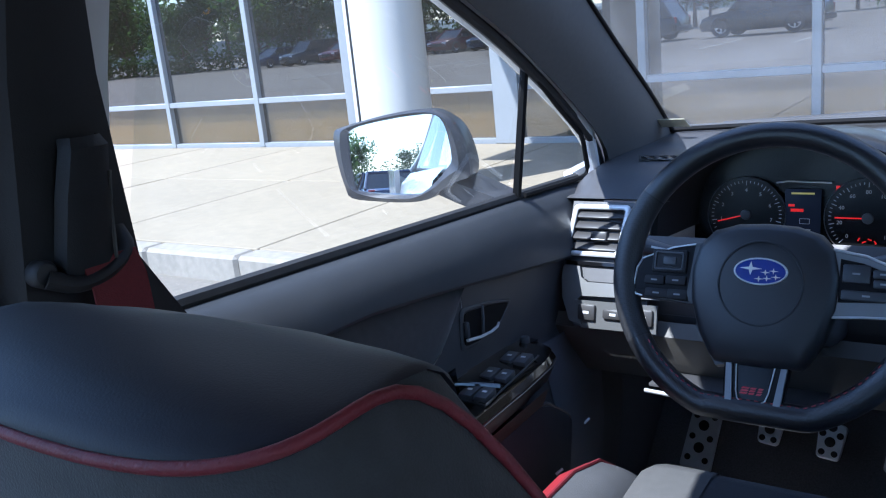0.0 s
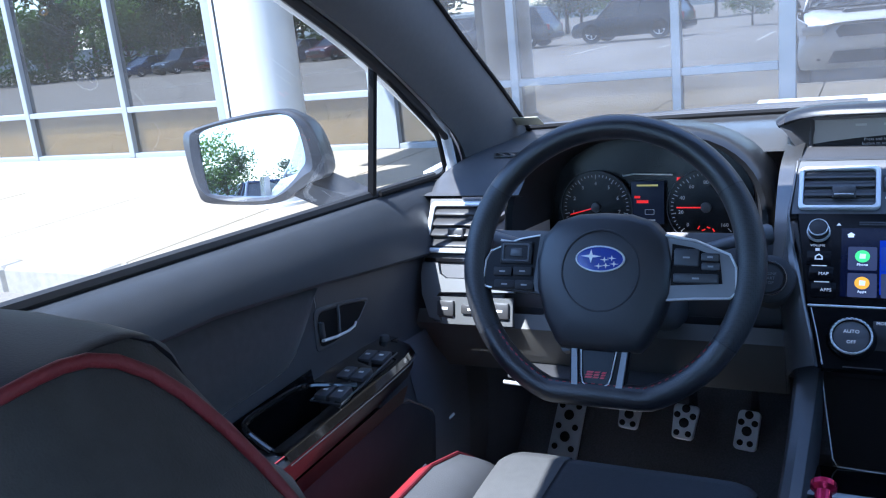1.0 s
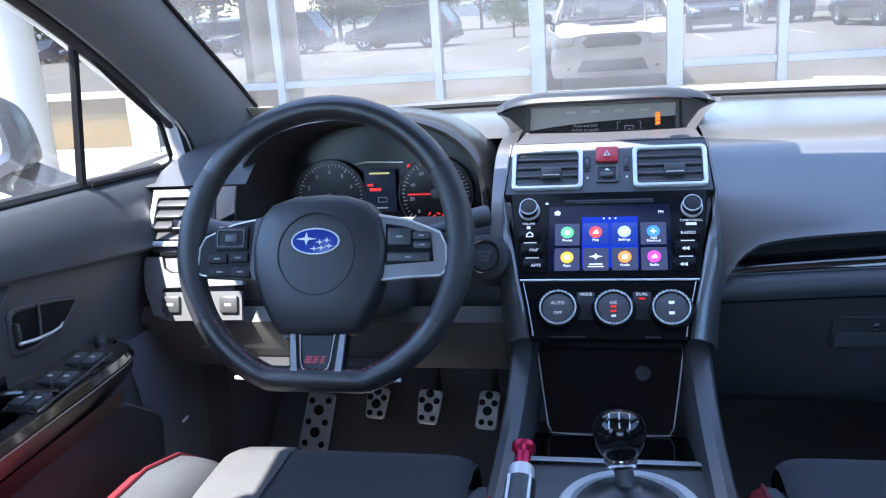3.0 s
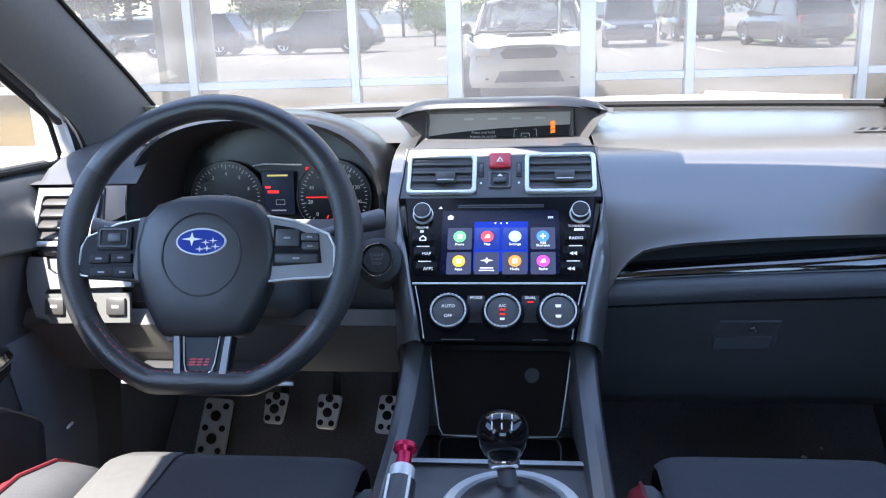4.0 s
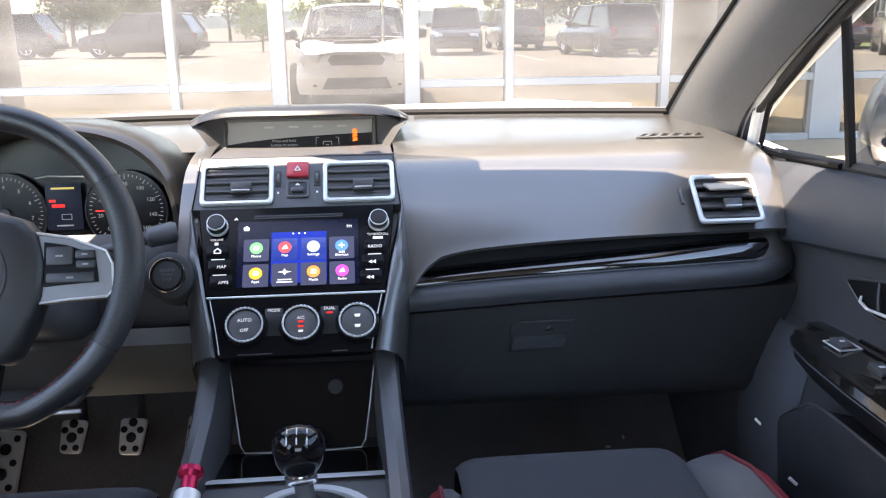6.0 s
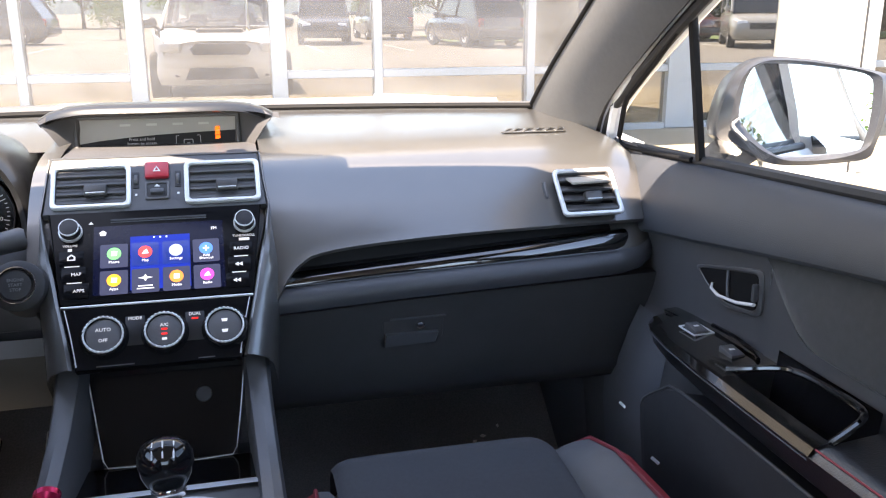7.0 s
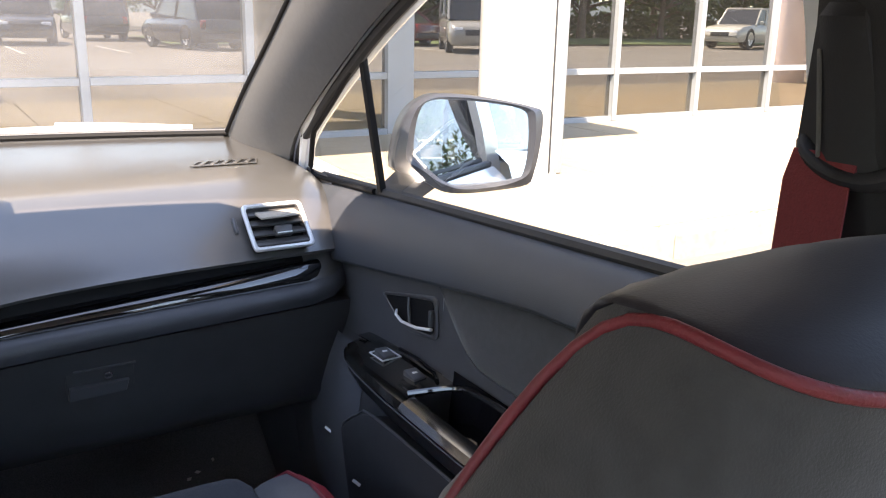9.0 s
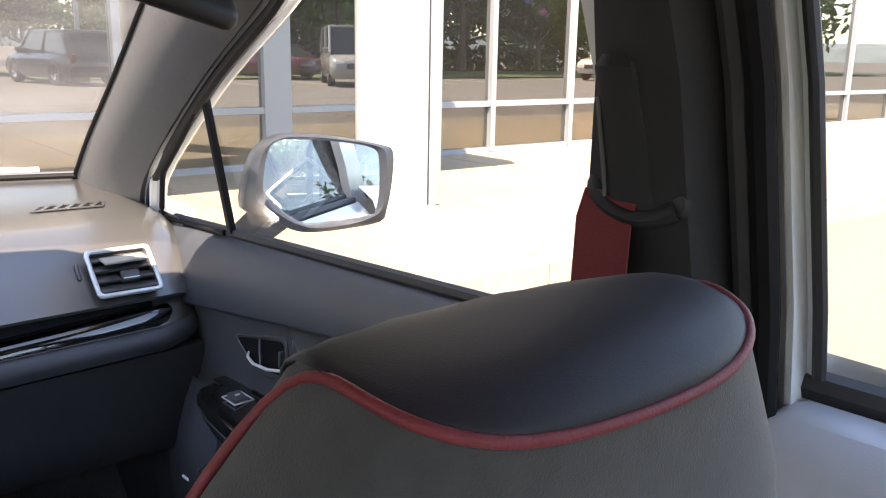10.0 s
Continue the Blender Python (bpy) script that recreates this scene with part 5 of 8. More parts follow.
# ---- climate panel ----
dial_gloss = mat("dial_gloss_black", (0.008, 0.008, 0.009), rough=0.25, var=0.1, bump=0.0, spec=0.3)
switch_panel = mat("climate_button_black", (0.018, 0.018, 0.020), rough=0.4, var=0.1, bump=0.1, spec=0.3)
clim = thing("climate_panel", "gloss black climate panel with three silver-ringed dials", "climate control", stack(0, -0.25).translation)
part("panel", slab([(-0.1175, 0.038), (-0.098, -0.045), (0.098, -0.045), (0.1175, 0.038)], 0.012, stack(0, -0.252, -0.008), 0.002), gloss_panel, clim)
for cx, cw in ((-0.052, 0.044), (0.056, 0.020)):
    part("lower_line", rbox((cw, 0.0012, 0.001), 0.0, stack(cx, -0.2935, 0.0045)), grey_trim, clim)
for k, cx in enumerate((-0.065, 0.007, 0.080)):
    bez = part("dial", turned([(0.029, 0.0), (0.029, 0.004), (0.026, 0.012), (0.0215, 0.013), (0.0215, 0.010), (0.0, 0.010)], stack(cx, -0.2565, 0.003), 36), dial_gloss, clim, "black rotary dial")
    ring = bmesh.new()
    for q in range(28):
        a = 2 * math.pi * q / 28
        rbox((0.0024, 0.0034, 0.004), 0.0008, stack(cx, -0.2565, 0.0165) @ pose(0, 0, 0, 0, 0, math.degrees(a)) @ at(0.0232, 0, 0), 1, ring)
    hoop([(0.0242 * math.cos(q * math.pi / 18), 0.0242 * math.sin(q * math.pi / 18)) for q in range(36)], [(0.0218 * math.cos(q * math.pi / 18), 0.0218 * math.sin(q * math.pi / 18)) for q in range(36)], 0.004, stack(cx, -0.2565, 0.0135), bm=ring)
    part("dial_ring", ring, satin, bez, "knurled silver ring")
    cap = part("dial_face", turned([(0.0208, 0.0), (0.0208, 0.002), (0.018, 0.0028), (0.0, 0.0032)], stack(cx, -0.2565, 0.0125), 32), hard_black, bez)
    if k == 0:
        text_part("word", "AUTO", 0.0066, stack(cx, -0.2505, 0.0158), lit_print, bez)
        text_part("word", "OFF", 0.0062, stack(cx, -0.2645, 0.0158), lit_print, bez)
    elif k == 1:
        text_part("word", "A/C", 0.006, stack(cx, -0.2500, 0.0158), lit_print, bez)
        for yy in (-0.2555, -0.262):
            part("indicator", rbox((0.007, 0.0022, 0.0006), 0.0, stack(cx, yy, 0.016)), lit_red, bez, "lit red indicator")
        part("mark", rbox((0.006, 0.003, 0.0004), 0.0, stack(cx, -0.2685, 0.0157)), lit_print, bez)
    else:
        for yy in (-0.250, -0.2645):
            part("mark", slab([(-0.004, 0.002), (0.004, 0.002), (0.003, -0.002), (-0.003, -0.002)], 0.0004, stack(cx, yy, 0.0157)), lit_print, bez)
for cx, wd in ((-0.029, "MODE"), (0.0435, "DUAL")):
    part("button", rbox((0.024, 0.040, 0.003), 0.003, stack(cx, -0.2495, 0.003)), switch_panel, clim)
    text_part("word", wd, 0.0058, stack(cx, -0.2335, 0.0052), lit_print, clim)
part("indicator", rbox((0.008, 0.002, 0.0006), 0.0, stack(0.0435, -0.2395, 0.0048)), lit_red, clim, "lit red indicator")

# ---- display on the dashboard ----
disp = thing("multi_display", "hooded multi-information display on top of the dashboard", "display", (0, 1.43, 0.93))
rows = []
for y, hw, z, dz in ((1.359, 0.175, 0.9985, 0.0), (1.361, 0.178, 1.002, 0.001), (1.366, 0.180, 1.0045, 0.002), (1.374, 0.181, 1.0055, 0.002), (1.42, 0.182, 1.003, 0.003), (1.50, 0.176, 0.990, 0.004), (1.58, 0.165, 0.974, 0.003), (1.66, 0.150, 0.958, 0.0)):
    top = [(-0.007 + hw * 0.962 * f, y + 0.03 * f * f, z + dz * (1 - f * f) - 0.020 * abs(f) ** 6) for f in [i / 10 - 1 for i in range(21)]]
    rows.append(top)
hood = loft(rows, False, False)
part("hood", thick(hood, -0.006), visor_plastic, disp, "dark moulded visor")
for s in (-1, 1):
    o = -0.006
    face = [[(o + s * 0.174, 1.374, 0.988), (o + s * 0.160, 1.372, 0.972), (o + s * 0.146, 1.374, 0.950), (o + s * 0.139, 1.378, 0.930)],
            [(o + s * 0.158, 1.392, 1.000), (o + s * 0.146, 1.392, 0.978), (o + s * 0.138, 1.392, 0.952), (o + s * 0.133, 1.392, 0.930)],
            [(o + s * 0.122, 1.414, 1.002), (o + s * 0.121, 1.414, 0.98), (o + s * 0.120, 1.412, 0.955), (o + s * 0.119, 1.410, 0.928)]]
    part("cheek", loft(face, False, False), hard_black, disp, "dark side of the display recess")
    ear = loft([[(o + s * 0.174, 1.374, 0.988), (o + s * 0.160, 1.372, 0.972), (o + s * 0.146, 1.374, 0.950), (o + s * 0.139, 1.378, 0.930)], [(o + s * 0.178, 1.45, 0.985), (o + s * 0.168, 1.45, 0.97), (o + s * 0.158, 1.45, 0.95), (o + s * 0.152, 1.45, 0.935)], [(s * 0.166, 1.60, 0.97), (s * 0.164, 1.60, 0.96), (s * 0.16, 1.60, 0.95), (s * 0.155, 1.58, 0.94)]], False, False)
    part("outer_cheek", ear, visor_plastic, disp)
part("brow", loft([[(x, 1.372, 1.000 - 0.016 * abs(x / 0.18) ** 6), (x, 1.392, 0.9965 - 0.014 * abs(x / 0.18) ** 6), (x, 1.416, 0.990)] for x in [-0.18 + 0.018 * k for k in range(21)]], False, False), hard_black, disp, "dark underside of the visor")
part("frame", hoop([(-0.128, 0.040), (-0.126, -0.034), (0.126, -0.034), (0.128, 0.040)], [(-0.1205, 0.0275), (-0.118, -0.026), (0.118, -0.026), (0.1205, 0.0275)], 0.008, xf((-0.010, 1.412, 0.958), (1, 0, 0), (0, 0.25, 0.968), (0, -0.968, 0.25)), 0.002), hard_black, disp)
dm = xf((-0.010, 1.412, 0.958), (1, 0, 0), (0, 0.25, 0.968), (0, -0.968, 0.25))
dsc = part("screen", slab([(-0.121, 0.028), (-0.1185, -0.028), (0.1185, -0.028), (0.121, 0.028)], 0.002, dm), mat("display_glass", (0.36, 0.355, 0.34), rough=0.22, var=0.06, scale=12, bump=0.0), disp, "pale grey display glass")
message_print = mat("display_message", (0.30, 0.31, 0.33), rough=0.5, var=0.02, bump=0.0, emit=(0.3, 0.31, 0.33, 0.03))
part("lit_panel", slab([(-0.1175, -0.0265), (0.1175, -0.0265), (0.1195, 0.006), (0.06, 0.004), (0.0, 0.0015), (-0.05, -0.002), (-0.09, -0.006), (-0.1185, -0.010)], 0.0006, dm @ at(0, 0, 0.0018)), mat("display_lit_half", (0.018, 0.019, 0.022), rough=0.2, var=0.1, bump=0.0, spec=0.3), dsc, "dark lit half of the display")
for k, wd in enumerate(("Press and hold", "button to access", "settings screen")):
    text_part("message", wd, 0.0066, dm @ at(-0.026, -0.005 - 0.0068 * k, 0.0027), message_print, dsc)
for sx in (-1, 1):
    part("gauge_bracket", tube([dm @ Vector((0.045 + sx * 0.014, -0.001, 0.0026)), dm @ Vector((0.045 + sx * 0.0185, -0.001, 0.0026)), dm @ Vector((0.045 + sx * 0.0195, -0.024, 0.0026)), dm @ Vector((0.045 + sx * 0.015, -0.024, 0.0026))], 0.0006, 5), message_print, dsc)
part("car_mark", hoop(rounded(0.015, 0.014, 0.002), rounded(0.013, 0.012, 0.002), 0.0006, dm @ at(0.045, -0.014, 0.0026), 0.0002), message_print, dsc)
part("car_glyph", rbox((0.005, 0.003, 0.0006), 0.001, dm @ at(0.045, -0.014, 0.0026)), message_print, dsc)
for yy in (0.009, 0.002, -0.005):
    part("warning_icon", slab([(-0.004, -0.0035), (0.004, -0.002), (0.0035, 0.0035), (-0.003, 0.0025)], 0.0006, dm @ at(0.091, yy, 0.0024)), lit_orange, dsc, "lit orange warning symbol")
for k in range(4):
    part("faint_mark", rbox((0.016, 0.0035, 0.0003), 0.0, dm @ at(-0.05 + 0.04 * k, 0.018, 0.0022)), mat("faint_print", (0.44, 0.44, 0.42), rough=0.4, bump=0.0), dsc)

# ---- instrument cluster ----
clus = thing("instrument_cluster", "hooded instrument cluster with two red-lit dials", "instrument cluster", (-0.385, 1.36, 0.80))
arch = []
for i in range(25):
    a = math.pi * i / 24
    ca, sa = math.cos(a), math.sin(a)
    arch.append((-0.388 + 0.212 * math.copysign(abs(ca) ** 0.75, -ca), 0.835 + 0.168 * abs(sa) ** 0.72))


def arch_ring(f, y, dz=0.0, lean=0.12):
    return [(-0.388 + (x + 0.388) * f, y + lean * (z - 0.90), 0.835 + (z - 0.835) * f + dz) for x, z in arch]


rows = [arch_ring(1.0, 1.50, -0.03), arch_ring(1.03, 1.36, -0.004), arch_ring(1.03, 1.27), arch_ring(1.015, 1.245), arch_ring(0.985, 1.236), arch_ring(0.945, 1.242)]
part("hood", loft(rows, False, False), visor_plastic, clus, "curved dark visor over the dials")
rows = [arch_ring(0.945, 1.242), arch_ring(0.90, 1.29), arch_ring(0.83, 1.384, -0.003), arch_ring(0.80, 1.392, -0.003)]
part("inner_shroud", loft(rows, False, False), rubber, clus)
dial_print = mat("dial_print", (0.35, 0.35, 0.36), rough=0.5, var=0.02, bump=0.0, emit=(0.5, 0.5, 0.5, 0.03))
dial_black = mat("dial_black", (0.008, 0.008, 0.009), rough=0.25, var=0.1, bump=0.0)
face = [(-0.388 + (x + 0.388) * 0.86, 0.835 + (z - 0.835) * 0.86) for x, z in arch] + [(-0.21, 0.78), (-0.57, 0.78)]
part("face", loft([[(x, y + 0.12 * (z - 0.9), z) for x, z in face] for y in (1.386, 1.392)]), dial_black, clus)
CM = xf((0, 1.376, 0.853), (1, 0, 0), (0, 0.12, 0.99), (0, -0.99, 0.12))
for cx, nums, need in ((-0.478, "012345678", 195), (-0.290, ["0", "20", "40", "60", "80", "100", "120", "140", "160"], 180)):
    circ = [(math.cos(2 * math.pi * q / 40), math.sin(2 * math.pi * q / 40)) for q in range(40)]
    dl = part("dial", slab([(0.064 * x, 0.064 * y) for x, y in circ], 0.003, CM @ at(cx, 0.0, 0.008)), dial_black, clus)
    part("dial_rim", hoop([(0.0652 * x, 0.0652 * y) for x, y in circ], [(0.0638 * x, 0.0638 * y) for x, y in circ], 0.006, CM @ at(cx, 0, 0.008)), grey_trim, dl)
    ticks = bmesh.new()
    for q in range(41):
        a = radians(225 - 270 * q / 40)
        ln = 0.008 if q % 5 == 0 else 0.004
        rbox((ln, 0.001, 0.0006), 0.0, CM @ at(cx, 0, 0.0118) @ pose(0, 0, 0, 0, 0, math.degrees(a)) @ at(0.058 - ln / 2, 0, 0), bm=ticks)
    part("tick_marks", ticks, dial_print, dl)
    for q, wd in enumerate(nums):
        a = radians(225 - 270 * q / (len(nums) - 1))
        text_part("number", wd, 0.0088, CM @ at(cx + 0.042 * math.cos(a), 0.042 * math.sin(a), 0.012), dial_print, dl)
    part("needle", rbox((0.052, 0.0022, 0.0016), 0.0004, CM @ at(cx, 0, 0.015) @ pose(0, 0, 0, 0, 0, need) @ at(0.022, 0, 0)), lit_red, dl, "lit red needle")
    part("needle_cap", turned([(0.009, 0), (0.008, 0.005), (0, 0.006)], CM @ at(cx, 0, 0.012), 20), hard_black, dl)
    for q in range(4):
        part("sub_tick", rbox((0.006, 0.002, 0.0008), 0.0, CM @ at(cx - 0.012 + 0.008 * q, -0.034 - 0.004 * (q % 2), 0.0118) @ pose(0, 0, 0, 0, 0, 60 - 40 * q)), lit_red, dl)
lcd = part("centre_screen", rbox((0.056, 0.074, 0.002), 0.001, CM @ at(-0.3875, 0.008, 0.010)), mat("lcd_dark", (0.006, 0.007, 0.012), rough=0.3, var=0.1, bump=0.0, spec=0.1, emit=(0.02, 0.03, 0.06, 0.06)), clus)
part("bar", rbox((0.036, 0.003, 0.0006), 0.0, CM @ at(-0.3875, 0.038, 0.0116)), glow("lit_yellow", (0.5, 0.42, 0.12), 0.12), lcd)
part("bar", rbox((0.020, 0.005, 0.0006), 0.0, CM @ at(-0.396, 0.010, 0.0116)), lit_red, lcd)
part("bar", rbox((0.010, 0.004, 0.0006), 0.0, CM @ at(-0.405, 0.018, 0.0116)), lit_red, lcd)
part("box_mark", hoop(rounded(0.016, 0.009, 0.001), rounded(0.0145, 0.0075, 0.001), 0.0005, CM @ at(-0.384, -0.008, 0.0114), 0.0001), dial_print, lcd)
part("bar", rbox((0.026, 0.0022, 0.0006), 0.0, CM @ at(-0.3875, -0.022, 0.0116)), dial_print, lcd)
part("belt_lamp", rbox((0.006, 0.007, 0.0008), 0.001, CM @ at(-0.335, 0.048, 0.010)), lit_red, clus, "lit red warning lamp")
part("brake_lamp", rbox((0.014, 0.005, 0.0008), 0.001, CM @ at(-0.305, -0.052, 0.0125)), lit_red, clus, "lit red warning lamp")
part("screen_rim", tube([CM @ Vector(p) for p in ((-0.43, 0.055, 0.009), (-0.41, 0.058, 0.009), (-0.345, 0.056, 0.009))], 0.0014, 6), silver, clus)

# ---- driver side of the dashboard ----
part("driver_face", loft([[(x, 1.195, 0.855), (x, 1.17, 0.81), (x, 1.155, 0.76), (x, 1.165, 0.72)] for x in (-0.62, -0.55, -0.45, -0.35, -0.25, -0.17, -0.135)], False, False), hard_black, dash)
knee = thing("knee_panel", "grey lower dashboard panel under the steering column", "dashboard panel", (-0.40, 1.16, 0.62))
part("panel", thick(loft([[(x, 1.145, 0.725), (x, 1.130, 0.71), (x, 1.145, 0.665), (x, 1.175, 0.625), (x, 1.25, 0.61)] for x in (-0.735, -0.70, -0.6, -0.45, -0.3, -0.2, -0.145)], False, False), 0.008), mat("knee_grey", (0.085, 0.079, 0.070), rough=0.55, var=0.08, scale=30, bump=0.2, bump_scale=900), knee)
part("lip", tube([(-0.56, 1.08, 0.637), (-0.45, 1.075, 0.635), (-0.30, 1.08, 0.637)], 0.0032, 8), silver, knee, "bright lower edge strip")
part("lip_bracket", rbox((0.25, 0.11, 0.006), 0.002, pose(-0.43, 1.138, 0.640, -6, 0, 0)), hard_black, knee)
side = thing("driver_side_trim", "silver-edged trim with switches at the outer end of the dashboard", "dashboard trim", (-0.68, 1.17, 0.72))
# silver wing below the outer vent, with its pocket and switch row
DM = xf((-0.672, 1.176, 0.86), Vector((1, 0, 0)), Vector((0, 0.44, 0.898)), Vector((0, -0.898, 0.44)))


def side_plate(name, pts, t, w, material, label=""):
    return part(name, slab([(x + 0.672, (z - 0.86) / 0.898) for x, z in pts], t, DM @ at(0, 0, w)), material, side, label)


side_plate("wing", [(-0.718, 0.808), (-0.719, 0.79), (-0.713, 0.76), (-0.695, 0.726), (-0.672, 0.722), (-0.689, 0.752), (-0.681, 0.764), (-0.55, 0.768), (-0.55, 0.786), (-0.672, 0.785), (-0.684, 0.792), (-0.689, 0.808)], 0.010, -0.004, mat("wing_silver", (0.155, 0.155, 0.152), rough=0.36, metal=0.3, var=0.05, scale=60, bump=0.05), "silver wing")
side_plate("wing_top", [(-0.716, 0.816), (-0.716, 0.8105), (-0.55, 0.8105), (-0.55, 0.816)], 0.006, -0.004, piano, "gloss black line")
side_plate("pocket", [(-0.687, 0.807), (-0.683, 0.793), (-0.672, 0.787), (-0.55, 0.788), (-0.55, 0.807)], 0.004, -0.004, hard_black, "black pocket lid")
part("backing", slab([(-0.050, 0.055), (-0.052, -0.05), (-0.044, -0.11), (-0.02, -0.155), (0.10, -0.155), (0.10, -0.05), (0.062, -0.03), (0.058, 0.055)], 0.006, DM @ at(0, 0, -0.014)), hard_black, side)
SWM = xf((-0.648, 1.112, 0.744), (1, 0, 0), (0, 0.25, 0.968), (0, -0.968, 0.25))
part("switch_plate", slab([(-0.040, 0.018), (-0.026, -0.026), (0.100, -0.024), (0.100, 0.020)], 0.006, SWM @ at(0, 0.0, -0.004)), MATS["wing_silver"], side, "silver-grey switch plate")
for k, cx in enumerate((-0.016, 0.030, 0.080)):
    bt = part("switch", rbox((0.030 if k != 1 else 0.036, 0.026 if k != 1 else 0.016, 0.010), 0.003, SWM @ at(cx, 0.0, 0.003)), vent_slat, side)
    part("switch_mark", rbox((0.010, 0.004, 0.0006), 0.0, SWM @ at(cx, 0.0, 0.0083)), white_print, bt)
air_vent("outer air vent with a wide silver surround beside the door", DM @ at(0.003, 0.004, -0.002), 0.100, 0.088, silver, 0.008, 4, 0.10)
RVM = xf((0.621, 1.1585, 0.8845), (1, 0, 0), (0.02, 0.66, 0.75), (0, -0.75, 0.66))
open_vent = air_vent("outer air vent with a silver surround and an open slat", RVM, 0.097, 0.080, silver, 0.006, 4, -0.06)
# same slat plastic as the rest; the tan is sunlight put into the colour
part("open_slat", rbox((0.066, 0.026, 0.004), 0.0015, RVM @ pose(0.002, 0.016, 0.010, -42, 4, 3)), mat("open_slat_sunlit", (0.34, 0.30, 0.25), rough=0.5, var=0.08, scale=30, bump=0.1), open_vent, "tilted open slat, sunlight put into its tan colour")
wh = thing("vent_wheel", "ribbed black thumb wheel beside the outer vent", "thumb wheel", (0.572, 1.185, 0.885), group="vent wheels")
part("wheel", rbox((0.006, 0.028, 0.008), 0.003, xf((0.561, 1.178, 0.887), (1, 0, 0), (0, 0.66, 0.75), (0, -0.75, 0.66))), hard_black, wh)
start = thing("start_button", "round engine start button with a silver ring", "button", (-0.166, 1.08, 0.81))
STM = xf((-0.165, 1.075, 0.825), (1, 0, 0), (0, 0.42, 0.907), (0, -0.907, 0.42))
part("housing", turned([(0.034, -0.06), (0.032, -0.004), (0.027, 0.0), (0.0, 0.0)], STM, 28), rubber, start)
part("ring", hoop([(0.0235 * math.cos(q * math.pi / 16), 0.0235 * math.sin(q * math.pi / 16)) for q in range(32)], [(0.0210 * math.cos(q * math.pi / 16), 0.0210 * math.sin(q * math.pi / 16)) for q in range(32)], 0.006, STM), chrome, start)
part("cap", turned([(0.019, 0), (0.018, 0.004), (0.0, 0.005)], STM, 28), rubber, start)
for k, wd in enumerate(("ENGINE", "START", "STOP")):
    text_part("word", wd, 0.0055, STM @ at(0, 0.006 - 0.006 * k, 0.0052), mat("start_print", (0.16, 0.16, 0.165), rough=0.5, bump=0.0), start)
label_ = thing("paper_label", "small cream paper label stuck to the windshield corner", "label", (-0.664, 1.548, 0.98))
part("paper", rbox((0.060, 0.036, 0.0015), 0.0005, pose(-0.664, 1.548, 0.990, -32, 0, -4)), mat("cream_paper", (0.62, 0.58, 0.42), rough=0.8, var=0.06, bump=0.1), label_)


# ---- steering wheel ----
airbag_cover = mat("airbag_cover", (0.022, 0.0225, 0.026), rough=0.40, var=0.08, scale=30, bump=0.2, bump_scale=1500, spec=0.6)
switch_grey = mat("switch_grey", (0.045, 0.047, 0.053), rough=0.4, var=0.08, scale=30, bump=0.1)
print_grey = mat("print_grey", (0.30, 0.30, 0.31), rough=0.5, var=0.03, bump=0.0)
WM = xf((-0.343, 0.928, 0.885), Vector((1, 0, 0)), Vector((0, 0.39, 0.921)), Vector((0, -0.921, 0.39)))
wheel = thing("steering_wheel", "black leather flat-bottomed steering wheel with silver spokes", "steering wheel", WM.translation)
RIM = 0.1735


def rim_point(a, lift=0.0):
    u, v = RIM * math.cos(radians(a)), RIM * math.sin(radians(a))
    flat = -0.1625
    if v < flat + 0.02:
        v = flat + 0.006 * max(0, (v - flat) / 0.02) + (0.014 if v > flat else 0) * max(0, (v - flat) / 0.02)
    return WM @ Vector((u, v, lift))


for nm, a0, a1, m_, lab in (("rim_top", 32, 148, leather, "smooth leather"), ("rim_side", 148, 212, perforated, "perforated leather"), ("rim_bottom", 212, 328, leather, "smooth leather"), ("rim_side", 328, 392, perforated, "perforated leather")):
    n_ = int(abs(a1 - a0) / 3)
    path = [rim_point(a0 + (a1 - a0) * i / n_) for i in range(n_ + 1)]
    rad = [0.0158 + 0.0014 * math.sin(math.pi * i / n_) * (nm == "rim_side") for i in range(n_ + 1)]
    part(nm, tube(path, rad, 16, up=WM.col[2].to_3d()), m_, wheel, lab)
for a in (32, 148, 212, 328):
    part("seam", tube([rim_point(a - 0.25), rim_point(a + 0.25)], 0.0160, 16, up=WM.col[2].to_3d()), rubber, wheel)
st = bmesh.new()
for i in range(34):
    a = 216 + i * 3.3
    c = (rim_point(a) - WM.translation)
    p = WM.translation + c * (1 - 0.0125 / c.length) + WM.col[2].to_3d() * 0.010
    rbox((0.0045, 0.0012, 0.0012), 0.0, xf(p, (rim_point(a + 1) - rim_point(a)).normalized(), c.normalized(), WM.col[2].to_3d()), bm=st)
part("stitching", st, thread, wheel, "dark red stitching")
HUB = [(0.0, 0.062), (0.034, 0.060), (0.062, 0.051), (0.079, 0.032), (0.0865, 0.0), (0.084, -0.036), (0.071, -0.074), (0.056, -0.101), (0.048, -0.109), (0.02, -0.111), (0.0, -0.111)]
HUB = [(u, v) for u, v in HUB] + [(-u, v) for u, v in reversed(HUB[1:-1])]


def hub_ring(f, w):
    return [WM @ Vector((u * f, -0.02 + (v + 0.02) * f, w)) for u, v in HUB]


